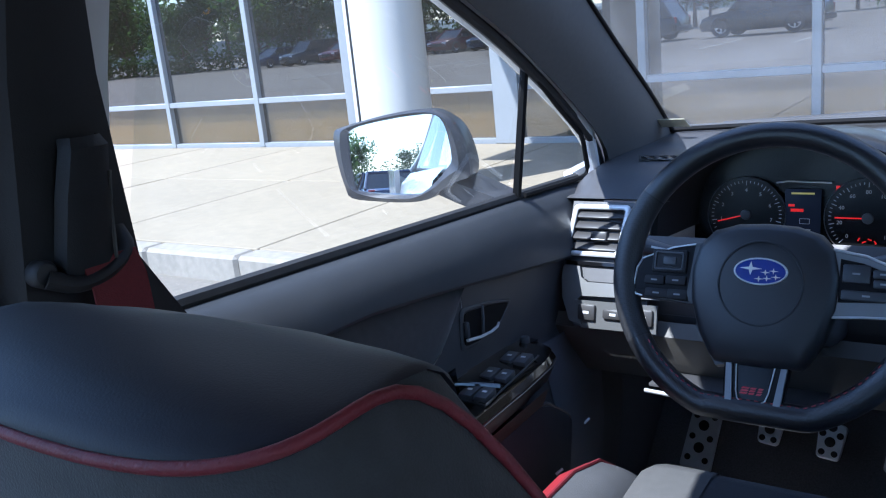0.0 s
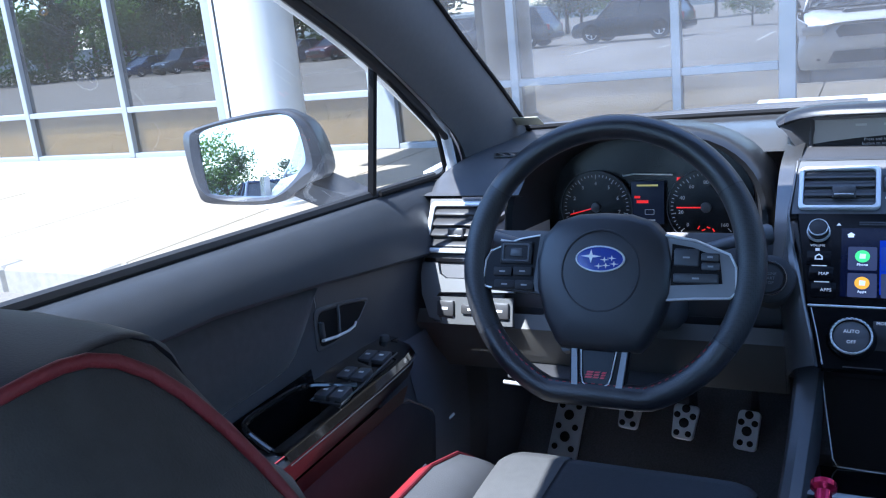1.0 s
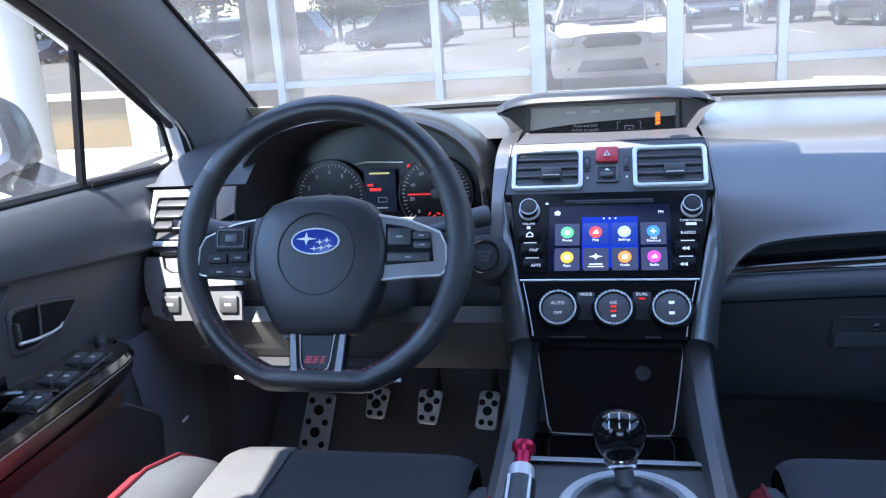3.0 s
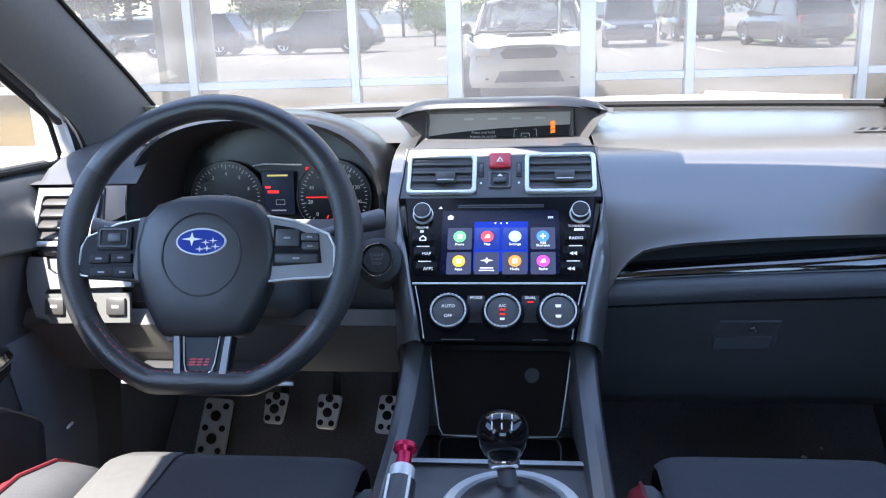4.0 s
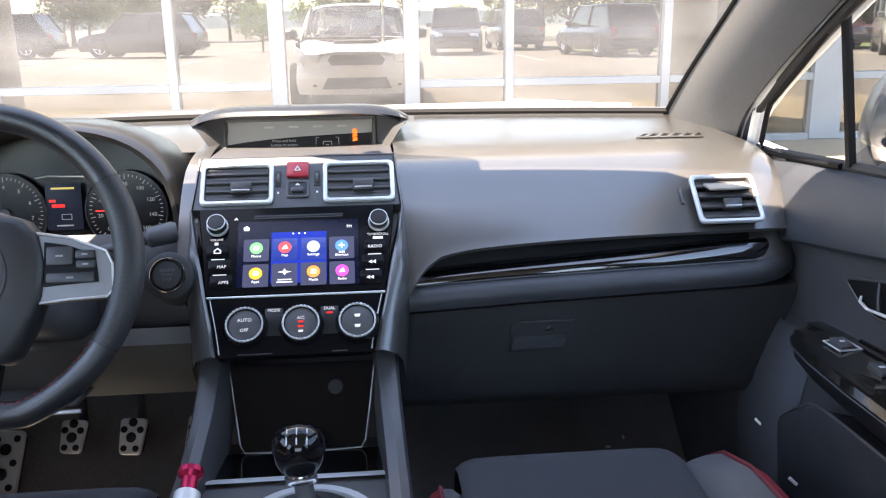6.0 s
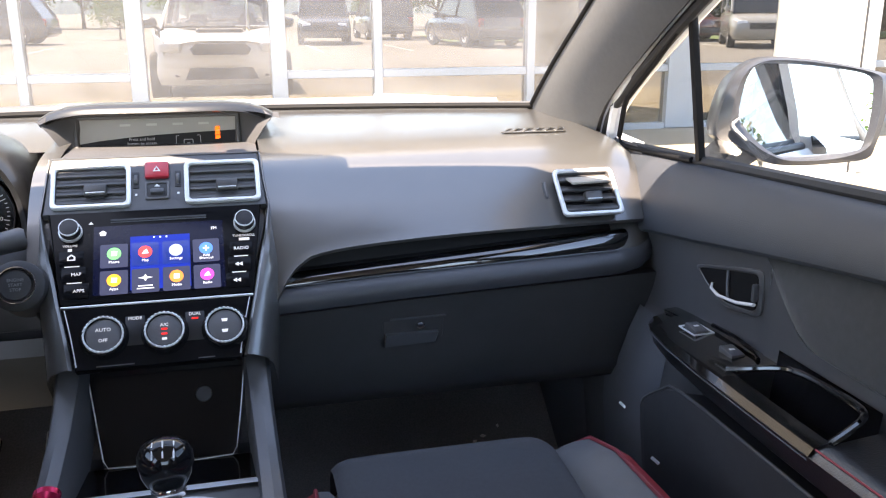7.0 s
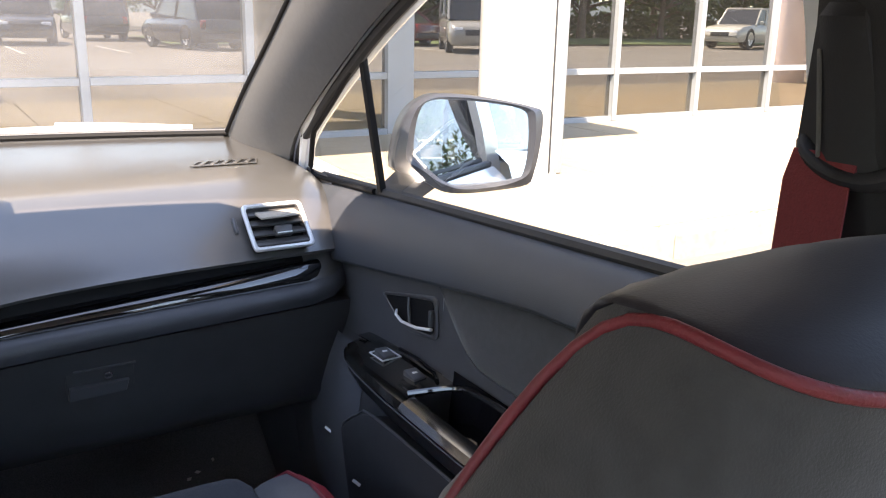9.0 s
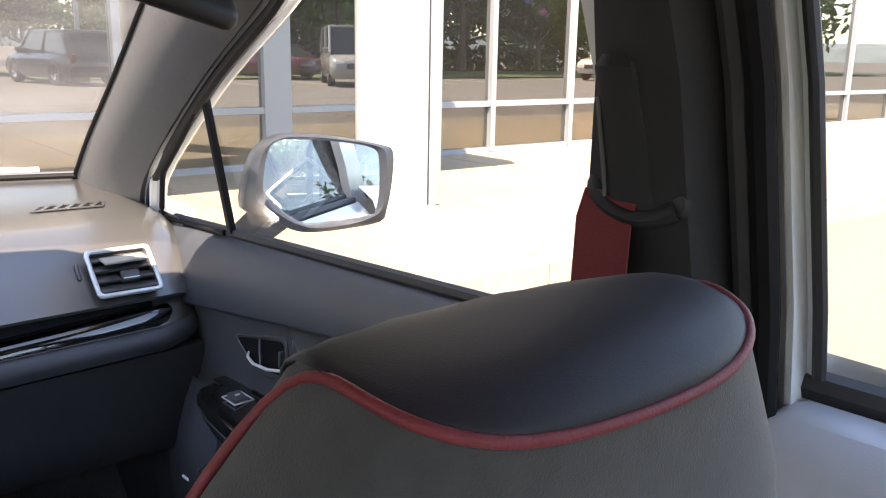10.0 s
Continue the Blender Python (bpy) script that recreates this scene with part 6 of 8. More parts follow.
hub = part("hub_pad", loft([hub_ring(0.86, -0.045), hub_ring(1.0, -0.015), hub_ring(1.0, 0.004), hub_ring(0.965, 0.013), hub_ring(0.88, 0.018), hub_ring(0.5, 0.021), hub_ring(0.2, 0.0215)]), airbag_cover, wheel, "black moulded centre pad")
part("pad_groove", tube([WM @ Vector((0.048 * math.cos(q * math.pi / 24), -0.012 + 0.050 * math.sin(q * math.pi / 24), 0.0203)) for q in range(48)], 0.0016, 6, True), rubber, hub)
ov = [(math.cos(q * math.pi / 16), math.sin(q * math.pi / 16)) for q in range(32)]
emb = part("emblem", slab([(0.0295 * x, 0.0152 * y) for x, y in ov], 0.004, WM @ at(0, 0.002, 0.019), 0.001), mat("emblem_blue", (0.012, 0.04, 0.30), rough=0.15, var=0.05, bump=0.0, coat=0.8), hub, "blue oval badge with silver stars")
part("emblem_rim", hoop([(0.031 * x, 0.0165 * y) for x, y in ov], [(0.0285 * x, 0.0142 * y) for x, y in ov], 0.005, WM @ at(0, 0.002, 0.019)), satin, emb)


def star(r, cx, cy):
    return slab([(r * (1 if q % 2 == 0 else 0.22) * math.cos(q * math.pi / 4), 0.62 * r * (1 if q % 2 == 0 else 0.3) * math.sin(q * math.pi / 4)) for q in range(8)], 0.0012, WM @ at(cx, cy, 0.0232))


part("star", star(0.013, -0.011, 0.005), satin, emb)
for cx, cy in ((0.006, 0.001), (0.015, 0.003), (0.008, -0.006), (0.018, -0.004), (-0.001, -0.007)):
    part("star", star(0.0055, cx, cy), satin, emb)
for k, wd in enumerate(("SRS", "AIRBAG")):
    text_part("moulded_word", wd, 0.010, WM @ at(0, -0.040 - 0.010 * k, 0.0208), hard_black, hub)
spoke_black = mat("spoke_black", (0.010, 0.010, 0.012), rough=0.28, var=0.1, scale=30, bump=0.0, spec=0.12)
spoke_grey = mat("spoke_silver_grey", (0.22, 0.225, 0.24), rough=0.34, metal=0.3, var=0.05, scale=60, bump=0.05)
for s in (-1, 1):
    OUT = [(0.068 * s, 0.036), (0.110 * s, 0.029), (0.152 * s, 0.012), (0.160 * s, -0.004), (0.161 * s, -0.033), (0.154 * s, -0.040), (0.110 * s, -0.042), (0.066 * s, -0.046)]
    sp = part("spoke", slab(OUT, 0.012, WM @ at(0, 0, -0.006), 0.003), hard_black, wheel, "spoke with switches")
    if s < 0:
        part("spoke_plate", slab(softened([(x * 0.975, y * 0.94) for x, y in OUT], 0.2), 0.003, WM @ at(0, 0, 0.0062), 0.001), spoke_black, sp, "black plate")
        part("spoke_border", tube([WM @ Vector((x, y, 0.0085)) for x, y in ((-0.078, 0.033), (-0.112, 0.0265), (-0.150, 0.0105), (-0.1565, -0.002), (-0.159, -0.030), (-0.155, -0.036), (-0.146, -0.0375))], 0.0013, 6), silver, sp, "thin silver border")
        part("spoke_root", slab([(-0.066, 0.036), (-0.082, 0.033), (-0.088, -0.030), (-0.084, -0.042), (-0.066, -0.046)], 0.006, WM @ at(0, 0, 0.007), 0.001), grey_trim, sp, "grey root of the spoke")
        cells = [(-0.1135, 0.0085, 0.044, 0.029), (-0.131, -0.0165, 0.026, 0.0115), (-0.1035, -0.0155, 0.026, 0.0115), (-0.127, -0.0330, 0.030, 0.0115), (-0.100, -0.0330, 0.026, 0.0125)]
    else:
        part("spoke_plate", slab(softened([(x * 0.985, y * 0.95) for x, y in OUT], 0.2), 0.003, WM @ at(0, 0, 0.0062), 0.001), spoke_grey, sp, "silver-grey plate")
        part("spoke_border", tube([WM @ Vector((x, y, 0.0085)) for x, y in ((0.075, 0.0345), (0.110, 0.0285), (0.150, 0.0125), (0.1575, -0.002), (0.1585, -0.031), (0.152, -0.0385), (0.110, -0.0405), (0.075, -0.044))], 0.0016, 6), silver, sp, "silver border")
        part("spoke_shadow", slab([(0.084, 0.024), (0.108, 0.020), (0.139, 0.008), (0.143, -0.022), (0.084, -0.026)], 0.002, WM @ at(0, 0, 0.0088), 0.0005), spoke_black, sp, "dark switch recess")
        cells = [(0.1015, 0.0075, 0.029, 0.021), (0.1285, 0.0085, 0.021, 0.0095), (0.1295, -0.0025, 0.021, 0.0095), (0.113, -0.0170, 0.052, 0.0115)]
    for k, (cx, cy, cw, ch) in enumerate(cells):
        bt = part("switch", rbox((cw, ch, 0.006), 0.002, WM @ at(cx, cy, 0.0105)), pocket_black if s < 0 else switch_grey, sp)
        part("switch_mark", rbox((min(0.008, cw * 0.3), 0.002, 0.0005), 0.0, WM @ at(cx, cy, 0.0138)), print_grey, bt)
    if s < 0:
        part("rocker", hoop(rounded(0.038, 0.024, 0.003), rounded(0.032, 0.018, 0.002), 0.002, WM @ at(-0.1135, 0.0085, 0.013)), grey_trim, sp)
        part("rocker_key", rbox((0.017, 0.011, 0.004), 0.002, WM @ at(-0.1125, 0.0085, 0.0135)), grey_trim, sp)
low = part("lower_spoke", slab([(-0.036, 0.0), (0.041, 0.0), (0.033, -0.062), (-0.033, -0.062)], 0.012, WM @ at(0, -0.100, -0.004), 0.002), spoke_black, wheel, "gloss black lower spoke")
for s, x0 in ((-1, 0.0), (1, 0.005)):
    part("silver_bar", slab([(x0 + s * 0.0255, 0.0), (x0 + s * 0.0325, 0.0), (x0 * 0.4 + s * 0.030, -0.052), (x0 * 0.4 + s * 0.0215, -0.052)], 0.004, WM @ at(0, -0.1085, 0.008), 0.001), spoke_grey, low, "silver side bar")
part("plate_edge", tube([WM @ Vector(p) for p in ((-0.0205, -0.109, 0.0102), (-0.0185, -0.140, 0.0102), (-0.0165, -0.149, 0.0102), (-0.012, -0.1525, 0.0102), (0.010, -0.1525, 0.0102), (0.0155, -0.149, 0.0102), (0.0185, -0.140, 0.0102), (0.0235, -0.109, 0.0102))], 0.0009, 6), silver, low, "thin silver edge")
part("badge_plate", slab([(-0.019, 0.018), (0.0215, 0.018), (0.017, -0.014), (0.0145, -0.022), (-0.0115, -0.022), (-0.016, -0.014)], 0.002, WM @ at(0, -0.128, 0.0078), 0.0005), mat("smoked_badge_plate", (0.012, 0.013, 0.016), rough=0.16, var=0.05, bump=0.0, spec=0.15), low, "smoked badge plate")
badge_red = mat("badge_red", (0.55, 0.02, 0.04), rough=0.35, var=0.05, bump=0.0)
bd = bmesh.new()
for k, (cx, cw) in enumerate(((-0.0085, 0.008), (0.0005, 0.006), (0.009, 0.005))):
    for yy in (0.0032, 0.0, -0.0032):
        slab([(-cw / 2 - 0.001, -0.0011), (cw / 2 - 0.001, -0.0011), (cw / 2 + 0.001, 0.0011), (-cw / 2 + 0.001, 0.0011)], 0.001, WM @ at(cx + 0.3 * yy, -0.139 + yy, 0.0099), bm=bd)
part("badge", bd, badge_red, low, "small red badge")

colm = thing("steering_column", "black steering column shroud with two stalks", "steering column", (-0.343, 1.05, 0.84))
CMX = WM @ at(0, -0.012, -0.05)
rings = []
for d, w, h in ((0.0, 0.055, 0.050), (0.03, 0.062, 0.058), (0.12, 0.062, 0.062), (0.22, 0.058, 0.06)):
    rings.append([CMX @ Vector((x, y, -d)) for x, y in rounded(2 * w, 2 * h, 0.03)])
part("shroud", loft(rings), hard_black, colm)
stalk = part("stalk", tube([CMX @ Vector((0.05, 0.04, -0.12)), CMX @ Vector((0.10, 0.060, -0.15)), CMX @ Vector((0.132, 0.073, -0.168))], [0.008, 0.008, 0.009], 12), hard_black, colm)
part("stalk_end", tube([CMX @ Vector((0.132, 0.073, -0.168)), CMX @ Vector((0.138, 0.075, -0.170)), CMX @ Vector((0.170, 0.083, -0.176)), CMX @ Vector((0.175, 0.084, -0.177))], [0.008, 0.0145, 0.0155, 0.012], 16), hard_black, stalk)
stalk = part("stalk", tube([CMX @ Vector((-0.055, 0.028, -0.03)), CMX @ Vector((-0.12, 0.036, -0.03)), CMX @ Vector((-0.185, 0.048, -0.02))], [0.008, 0.009, 0.013], 12), hard_black, colm)
part("stalk_mark", rbox((0.02, 0.003, 0.001), 0.0, CMX @ pose(-0.155, 0.0445, -0.0075, 0, 0, -8)), white_print, stalk)
lever = part("side_switch", loft([[CMX @ Vector(p) for p in ((-0.050, -0.03, 0.0), (-0.075, -0.035, 0.0), (-0.090, -0.055, 0.0), (-0.058, -0.105, 0.0), (-0.035, -0.10, 0.0))], [CMX @ Vector(p) for p in ((-0.048, -0.03, 0.025), (-0.072, -0.036, 0.025), (-0.085, -0.056, 0.025), (-0.055, -0.102, 0.025), (-0.036, -0.098, 0.025))]]), hard_black, colm)
for k in range(4):
    part("switch_mark", rbox((0.006, 0.002, 0.0006), 0.0, CMX @ pose(-0.074 + 0.007 * k, -0.052 - 0.013 * k, 0.0255, 0, 0, -55)), white_print, lever)

# ---- pedals ----
stud = mat("rubber_stud", (0.010, 0.010, 0.011), rough=0.7, var=0.2, bump=0.2)


def pedal(name, label, x, y, z, w, h, tilt, studs, taper=0.8, arm=True, category="pedal", turn=0, metal=None):
    m = pose(x, y, z, 0, 0, turn) @ xf((0, 0, 0), (1, 0, 0), (0, math.sin(radians(tilt)), math.cos(radians(tilt))), (0, -math.cos(radians(tilt)), math.sin(radians(tilt))))
    p = thing(name, label, category, (x, y, z), group="pedals")
    o = rounded(w, h, 0.009, 5)
    o = [(u * (1 - (1 - taper) * (0.5 - v / h)), v) for u, v in o]
    part("plate", slab(o, 0.007, m, 0.002), metal or alloy, p, "brushed alloy plate")
    part("pad", slab([(u * 0.9, v * 0.9) for u, v in o], 0.012, m @ at(0, 0, -0.012)), rubber, p)
    for u, v, r in studs:
        part("stud", turned([(r, 0.0), (r, 0.003), (r * 0.75, 0.0045), (0, 0.0045)], m @ at(u * w, v * h, 0.006), 16), stud, p, "black rubber stud")
    if arm:
        part("arm", tube([m @ Vector((0, h * 0.2, -0.012)), m @ Vector((0, h * 0.6, -0.03)), (x + 0.01, y + 0.06, z + 0.14), (x + 0.012, y + 0.10, 0.66)], 0.009, 8), hard_black, p)
    return p


S5 = [(-0.3, 0.18, 0.0062), (0.3, 0.18, 0.0062), (0.0, -0.03, 0.0095), (-0.22, -0.33, 0.0058), (0.22, -0.33, 0.0058), (0.0, 0.38, 0.008)]
pedal("brake_pedal", "alloy brake pedal with round rubber studs", -0.357, 1.478, 0.397, 0.052, 0.068, 34, S5, turn=-9)
pedal("clutch_pedal", "alloy clutch pedal with round rubber studs", -0.464, 1.478, 0.403, 0.050, 0.062, 34, S5, turn=-9)
pedal("accelerator_pedal", "alloy accelerator pedal with round rubber studs", -0.246, 1.520, 0.372, 0.043, 0.078, 36, S5, 1.05, turn=-9)
pedal("footrest", "alloy foot rest plate with round rubber studs", -0.610, 1.512, 0.335, 0.064, 0.13, 34, [(-0.3, 0.36, 0.0065), (0.3, 0.38, 0.0065), (0.0, 0.22, 0.011), (-0.3, 0.02, 0.0065), (0.3, 0.03, 0.0065), (0.0, -0.14, 0.011), (-0.3, -0.32, 0.0065), (0.3, -0.32, 0.0065)], 1.06, False, "foot rest", -9, satin)
fr = bmesh.new()
rbox((0.09, 0.16, 0.10), 0.02, pose(-0.61, 1.60, 0.275, -42, 0, 6), 2, fr)
whole("footrest_block", fr, carpet, "carpeted block behind the alloy foot rest", "foot rest")

# ---- centre console ----
cons = thing("centre_console", "dark centre console with an open cubby and a gloss shifter surround", "console", (0, 0.75, 0.25))
part("body", loft([[(-0.128, y, 0.25), (-0.134, y, z - 0.03), (-0.122, y, z - 0.006), (0.122, y, z - 0.006), (0.134, y, z - 0.03), (0.128, y, 0.25)] for y, z in ((0.25, 0.60), (0.60, 0.590), (0.80, 0.588), (0.95, 0.583), (1.03, 0.576), (1.10, 0.57))]), hard_black, cons)
# cubby
part("cubby_back", loft([[(-0.100, 1.094, 0.685), (0.100, 1.094, 0.685)], [(-0.092, 1.070, 0.635), (0.092, 1.070, 0.635)], [(-0.084, 1.040, 0.582), (0.084, 1.040, 0.582)]], False, False), gloss_panel, cons, "gloss black cubby lid")
part("cubby_top", loft([[(-0.104, 1.03, 0.722), (0.104, 1.03, 0.722)], [(-0.104, 1.10, 0.700), (0.104, 1.10, 0.700)], [(-0.102, 1.096, 0.683), (0.102, 1.096, 0.683)]], False, False), gloss_panel, cons)
part("cubby_line", tube([(-0.099, 1.090, 0.680), (-0.092, 1.067, 0.635), (-0.084, 1.040, 0.592), (-0.078, 1.034, 0.584), (0.0, 1.033, 0.581), (0.078, 1.034, 0.584), (0.084, 1.040, 0.592), (0.092, 1.067, 0.635), (0.099, 1.090, 0.680)], 0.0009, 6), silver, cons, "thin bright line")
part("cubby_badge", turned([(0.011, 0), (0.010, 0.003), (0.0, 0.004)], xf((0.045, 1.078, 0.655), (1, 0, 0), (0, 0.42, 0.9), (0, -0.9, 0.42)), 20), rubber, cons)
part("front_tray", loft([[(-0.105, 1.036, 0.582), (0.105, 1.036, 0.582)], [(-0.108, 0.97, 0.586), (0.108, 0.97, 0.586)], [(-0.110, 0.93, 0.600), (0.110, 0.93, 0.600)]], False, False), piano, cons)
part("shifter_plate", loft([[(-0.112, 0.935, 0.6005), (0.112, 0.935, 0.6005)], [(-0.112, 0.90, 0.603), (0.112, 0.90, 0.603)], [(-0.112, 0.74, 0.6055), (0.112, 0.74, 0.6055)], [(-0.112, 0.55, 0.606), (0.112, 0.55, 0.606)]], False, False), mat("smoked_plate", (0.1, 0.1, 0.1)), cons, "gloss smoked shifter surround")
for s in (-1, 1):
    rows = []
    for y, z, x, w in ((1.10, 0.735, 0.098, 0.036), (1.06, 0.715, 0.099, 0.033), (1.03, 0.690, 0.102, 0.031), (0.985, 0.662, 0.105, 0.030), (0.92, 0.640, 0.108, 0.029), (0.80, 0.622, 0.111, 0.029), (0.60, 0.612, 0.113, 0.030), (0.40, 0.61, 0.113, 0.032)):
        rows.append([(s * (x + dx * w), y, z + dz) for dx, dz in ((0, -0.12), (0, -0.006), (0.08, 0.0), (0.5, 0.004), (0.85, -0.001), (1.0, -0.012), (1.04, -0.12))])
    part("side_rail", loft(rows), hard_black, cons, "padded console rail")
part("bright_plate", loft([[(-0.108, 0.955, 0.5915), (0.108, 0.955, 0.5915)], [(-0.110, 0.925, 0.6065), (0.110, 0.925, 0.6065)], [(-0.110, 0.915, 0.608), (0.110, 0.915, 0.608)]], False, False), satin, cons, "satin silver plate ahead of the shifter")
gear = thing("gear_shifter", "black ball gear knob with a silver collar in a leather boot", "gear lever", (0.022, 0.83, 0.605))
part("boot_ring", turned([(0.080, 0.0), (0.080, 0.005), (0.076, 0.009), (0.066, 0.009), (0.063, 0.004), (0.063, 0.0)], at(0.022, 0.812, 0.6065), 40), silver, gear, "silver boot ring")
part("boot", turned([(0.063, 0.0), (0.050, 0.004), (0.036, 0.009), (0.026, 0.013), (0.018, 0.018), (0.014, 0.020)], at(0.020, 0.835, 0.607), 20), leather, gear)
part("rod", tube([(0.020, 0.836, 0.615), (0.017, 0.845, 0.632), (0.012, 0.858, 0.66)], [0.012, 0.011, 0.011], 14), hard_black, gear)
part("collar", turned([(0.013, 0.0), (0.0175, 0.003), (0.0190, 0.009), (0.0190, 0.014), (0.0165, 0.019), (0.012, 0.021)], pose(0.013, 0.852, 0.638, -12, 0, 0), 28), chrome, gear, "polished collar")
kb = [(r * 1.06, h * 1.06) for r, h in [(0.014, -0.027), (0.020, -0.022), (0.0255, -0.012), (0.0285, 0.0), (0.0275, 0.011), (0.0225, 0.0205), (0.014, 0.0262), (0.0, 0.028)]]
kn = part("knob", turned(kb, pose(0.012, 0.858, 0.678, -12, 0, 0), 36), piano, gear, "gloss black ball knob")
pat = bmesh.new()
for p0, p1 in (((-0.011, -0.010), (-0.011, 0.010)), ((0, -0.010), (0, 0.010)), ((0.011, -0.010), (0.011, 0.010)), ((-0.011, 0), (0.011, 0))):
    pts = [Vector((lerp(p0[0], p1[0], t / 4), lerp(p0[1], p1[1], t / 4), 0)) for t in range(5)]
    pts = [pose(0.012, 0.858, 0.678, 34, 0, 0) @ Vector((p.x, p.y, 0.0004 + math.sqrt(max(0, 0.0306 ** 2 - p.x ** 2 - p.y ** 2)))) for p in pts]
    tube(pts, 0.0011, 5, bm=pat)
part("shift_pattern", pat, white_print, kn, "white shift pattern")
hb = thing("handbrake", "black handbrake lever with bright edges and a red release button", "handbrake", (-0.088, 0.45, 0.58))
HP = [(-0.088, 0.42, 0.594), (-0.087, 0.55, 0.633), (-0.086, 0.66, 0.672), (-0.085, 0.72, 0.694)]
part("grip", tube(HP, [0.014, 0.016, 0.0165, 0.0155], 16), leather, hb)
for s in (-1, 1):
    part("bright_edge", tube([(p[0] + s * 0.0105, p[1] - 0.004, p[2] + 0.0115) for p in HP], 0.0017, 8), satin, hb)
part("collar", tube([(-0.085, 0.720, 0.694), (-0.085, 0.735, 0.7005)], 0.0130, 16), silver, hb)
part("release_button", tube([(-0.085, 0.735, 0.7005), (-0.085, 0.740, 0.703), (-0.085, 0.751, 0.7085), (-0.085, 0.755, 0.7105), (-0.085, 0.760, 0.713)], [0.0085, 0.0080, 0.0080, 0.0125, 0.0125], 18), red_anodised, hb, "red release button")


# ---- front doors ----
def belt(y):
    return 0.938 + (1.07 - y) * 0.055


def front_door(s):
    d = thing("front_door", "closed front door, black trim, silver handle and window switches" if s < 0 else "closed front door, black trim, lever handle and window switch", "car door", (s * 0.80, 0.8, 0.30), group="front doors")

    def P(x, y, z):
        return (s * x, y, z)
    ys = [1.335, 1.30, 1.24, 1.16, 1.07, 0.96, 0.85, 0.74, 0.63, 0.52, 0.42, 0.352]
    # lower edge of the upper pad
    low = [(0.35, 0.905), (0.63, 0.893), (0.80, 0.872), (0.95, 0.848), (1.16, 0.818), (1.30, 0.80)]
    rows = []
    for y in ys:
        z0, z1 = belt(y), along(y, low)
        h = z0 - z1
        rows.append([P(0.775, y, z0 - 0.012), P(0.764, y, z0 - 0.003), P(0.752, y, z0 - 0.002), P(0.740, y, z0 - 0.010), P(0.728, y, z0 - 0.25 * h), P(0.716, y, z0 - 0.55 * h), P(0.709, y, z0 - 0.82 * h), P(0.708, y, z1 + 0.006), P(0.712, y, z1 + 0.001), P(0.735, y, z1 - 0.003)])
    part("upper_pad", loft(rows, False, False), door_pad, d, "soft black upper pad")
    # handle panel ahead, fabric insert behind
    rows = []
    for y in (1.335, 1.26, 1.16, 1.07, 0.98, 0.90, 0.87, 0.843):
        zt = along(y, low) - 0.002
        rows.append([P(0.728, y, zt), P(0.727, y, lerp(zt, 0.70, 0.15)), P(0.729, y, lerp(zt, 0.70, 0.4)), P(0.731, y, lerp(zt, 0.70, 0.7)), P(0.728, y, 0.70)])
    part("handle_panel", loft(rows, False, False), hard_black, d, "smooth black panel round the handle")
    rows = []
    for y in (0.843, 0.835, 0.825, 0.805, 0.785, 0.765, 0.74, 0.69, 0.56, 0.45, 0.352):
        zt = along(y, low) - 0.002
        zb = along(y, [(0.352, 0.768), (0.64, 0.771), (0.735, 0.773), (0.769, 0.776), (0.789, 0.788), (0.823, 0.826), (0.843, 0.862)])
        rows.append([P(0.730, y, zt), P(0.724, y, lerp(zt, zb, 0.12)), P(0.720, y, lerp(zt, zb, 0.5)), P(0.724, y, lerp(zt, zb, 0.88)), P(0.731, y, zb)])
    part("insert", loft(rows, False, False), suede, d, "dark suede-like insert")
    rows = []
    for y in (0.843, 0.835, 0.825, 0.805, 0.785, 0.765, 0.74, 0.69, 0.56, 0.45, 0.352):
        zb = along(y, [(0.352, 0.768), (0.64, 0.771), (0.735, 0.773), (0.769, 0.776), (0.789, 0.788), (0.823, 0.826), (0.843, 0.862)])
        rows.append([P(0.729, y, zb + 0.001), P(0.727, y, lerp(zb, 0.70, 0.3)), P(0.728, y, 0.70)])
    part("insert_surround", loft(rows, False, False), hard_black, d)
    # lower door panel with its pocket
    rows = []
    for y in ys:
        rows.append([P(0.730, y, 0.712), P(0.716, y, 0.66), P(0.706, y, 0.60), P(0.705, y, 0.50), P(0.718, y, 0.38), P(0.738, y, 0.30)])
    part("lower_panel", loft(rows, False, False), hard_black, d)
    # bulge added in a lighter grey to paint the lit strip here
    rows = [[P(x - 0.003 - 0.010 * k, y, z) for x, z in ((0.729, 0.700), (0.716, 0.655), (0.707, 0.60), (0.706, 0.50), (0.716, 0.40))] for y, k in ((1.050, 0.0), (1.075, 0.5), (1.10, 0.9), (1.13, 1.0), (1.17, 0.8), (1.21, 0.3), (1.24, 0.0))]
    part("toe_panel", loft(rows, False, False), lit_toe_grey, d, "moulding ahead of the pocket, paler for the light on it")
    rows = []
    for y, z1, z0, k in ((1.066, 0.535, 0.515, 0.0), (1.057, 0.562, 0.482, 0.4), (1.042, 0.588, 0.452, 0.75), (1.01, 0.612, 0.42, 1.0), (0.97, 0.640, 0.41, 1.0), (0.92, 0.660, 0.405, 1.0), (0.7, 0.664, 0.40, 1.0), (0.5, 0.664, 0.40, 0.9), (0.42, 0.66, 0.40, 0.3)):
        x = 0.702 - 0.040 * k
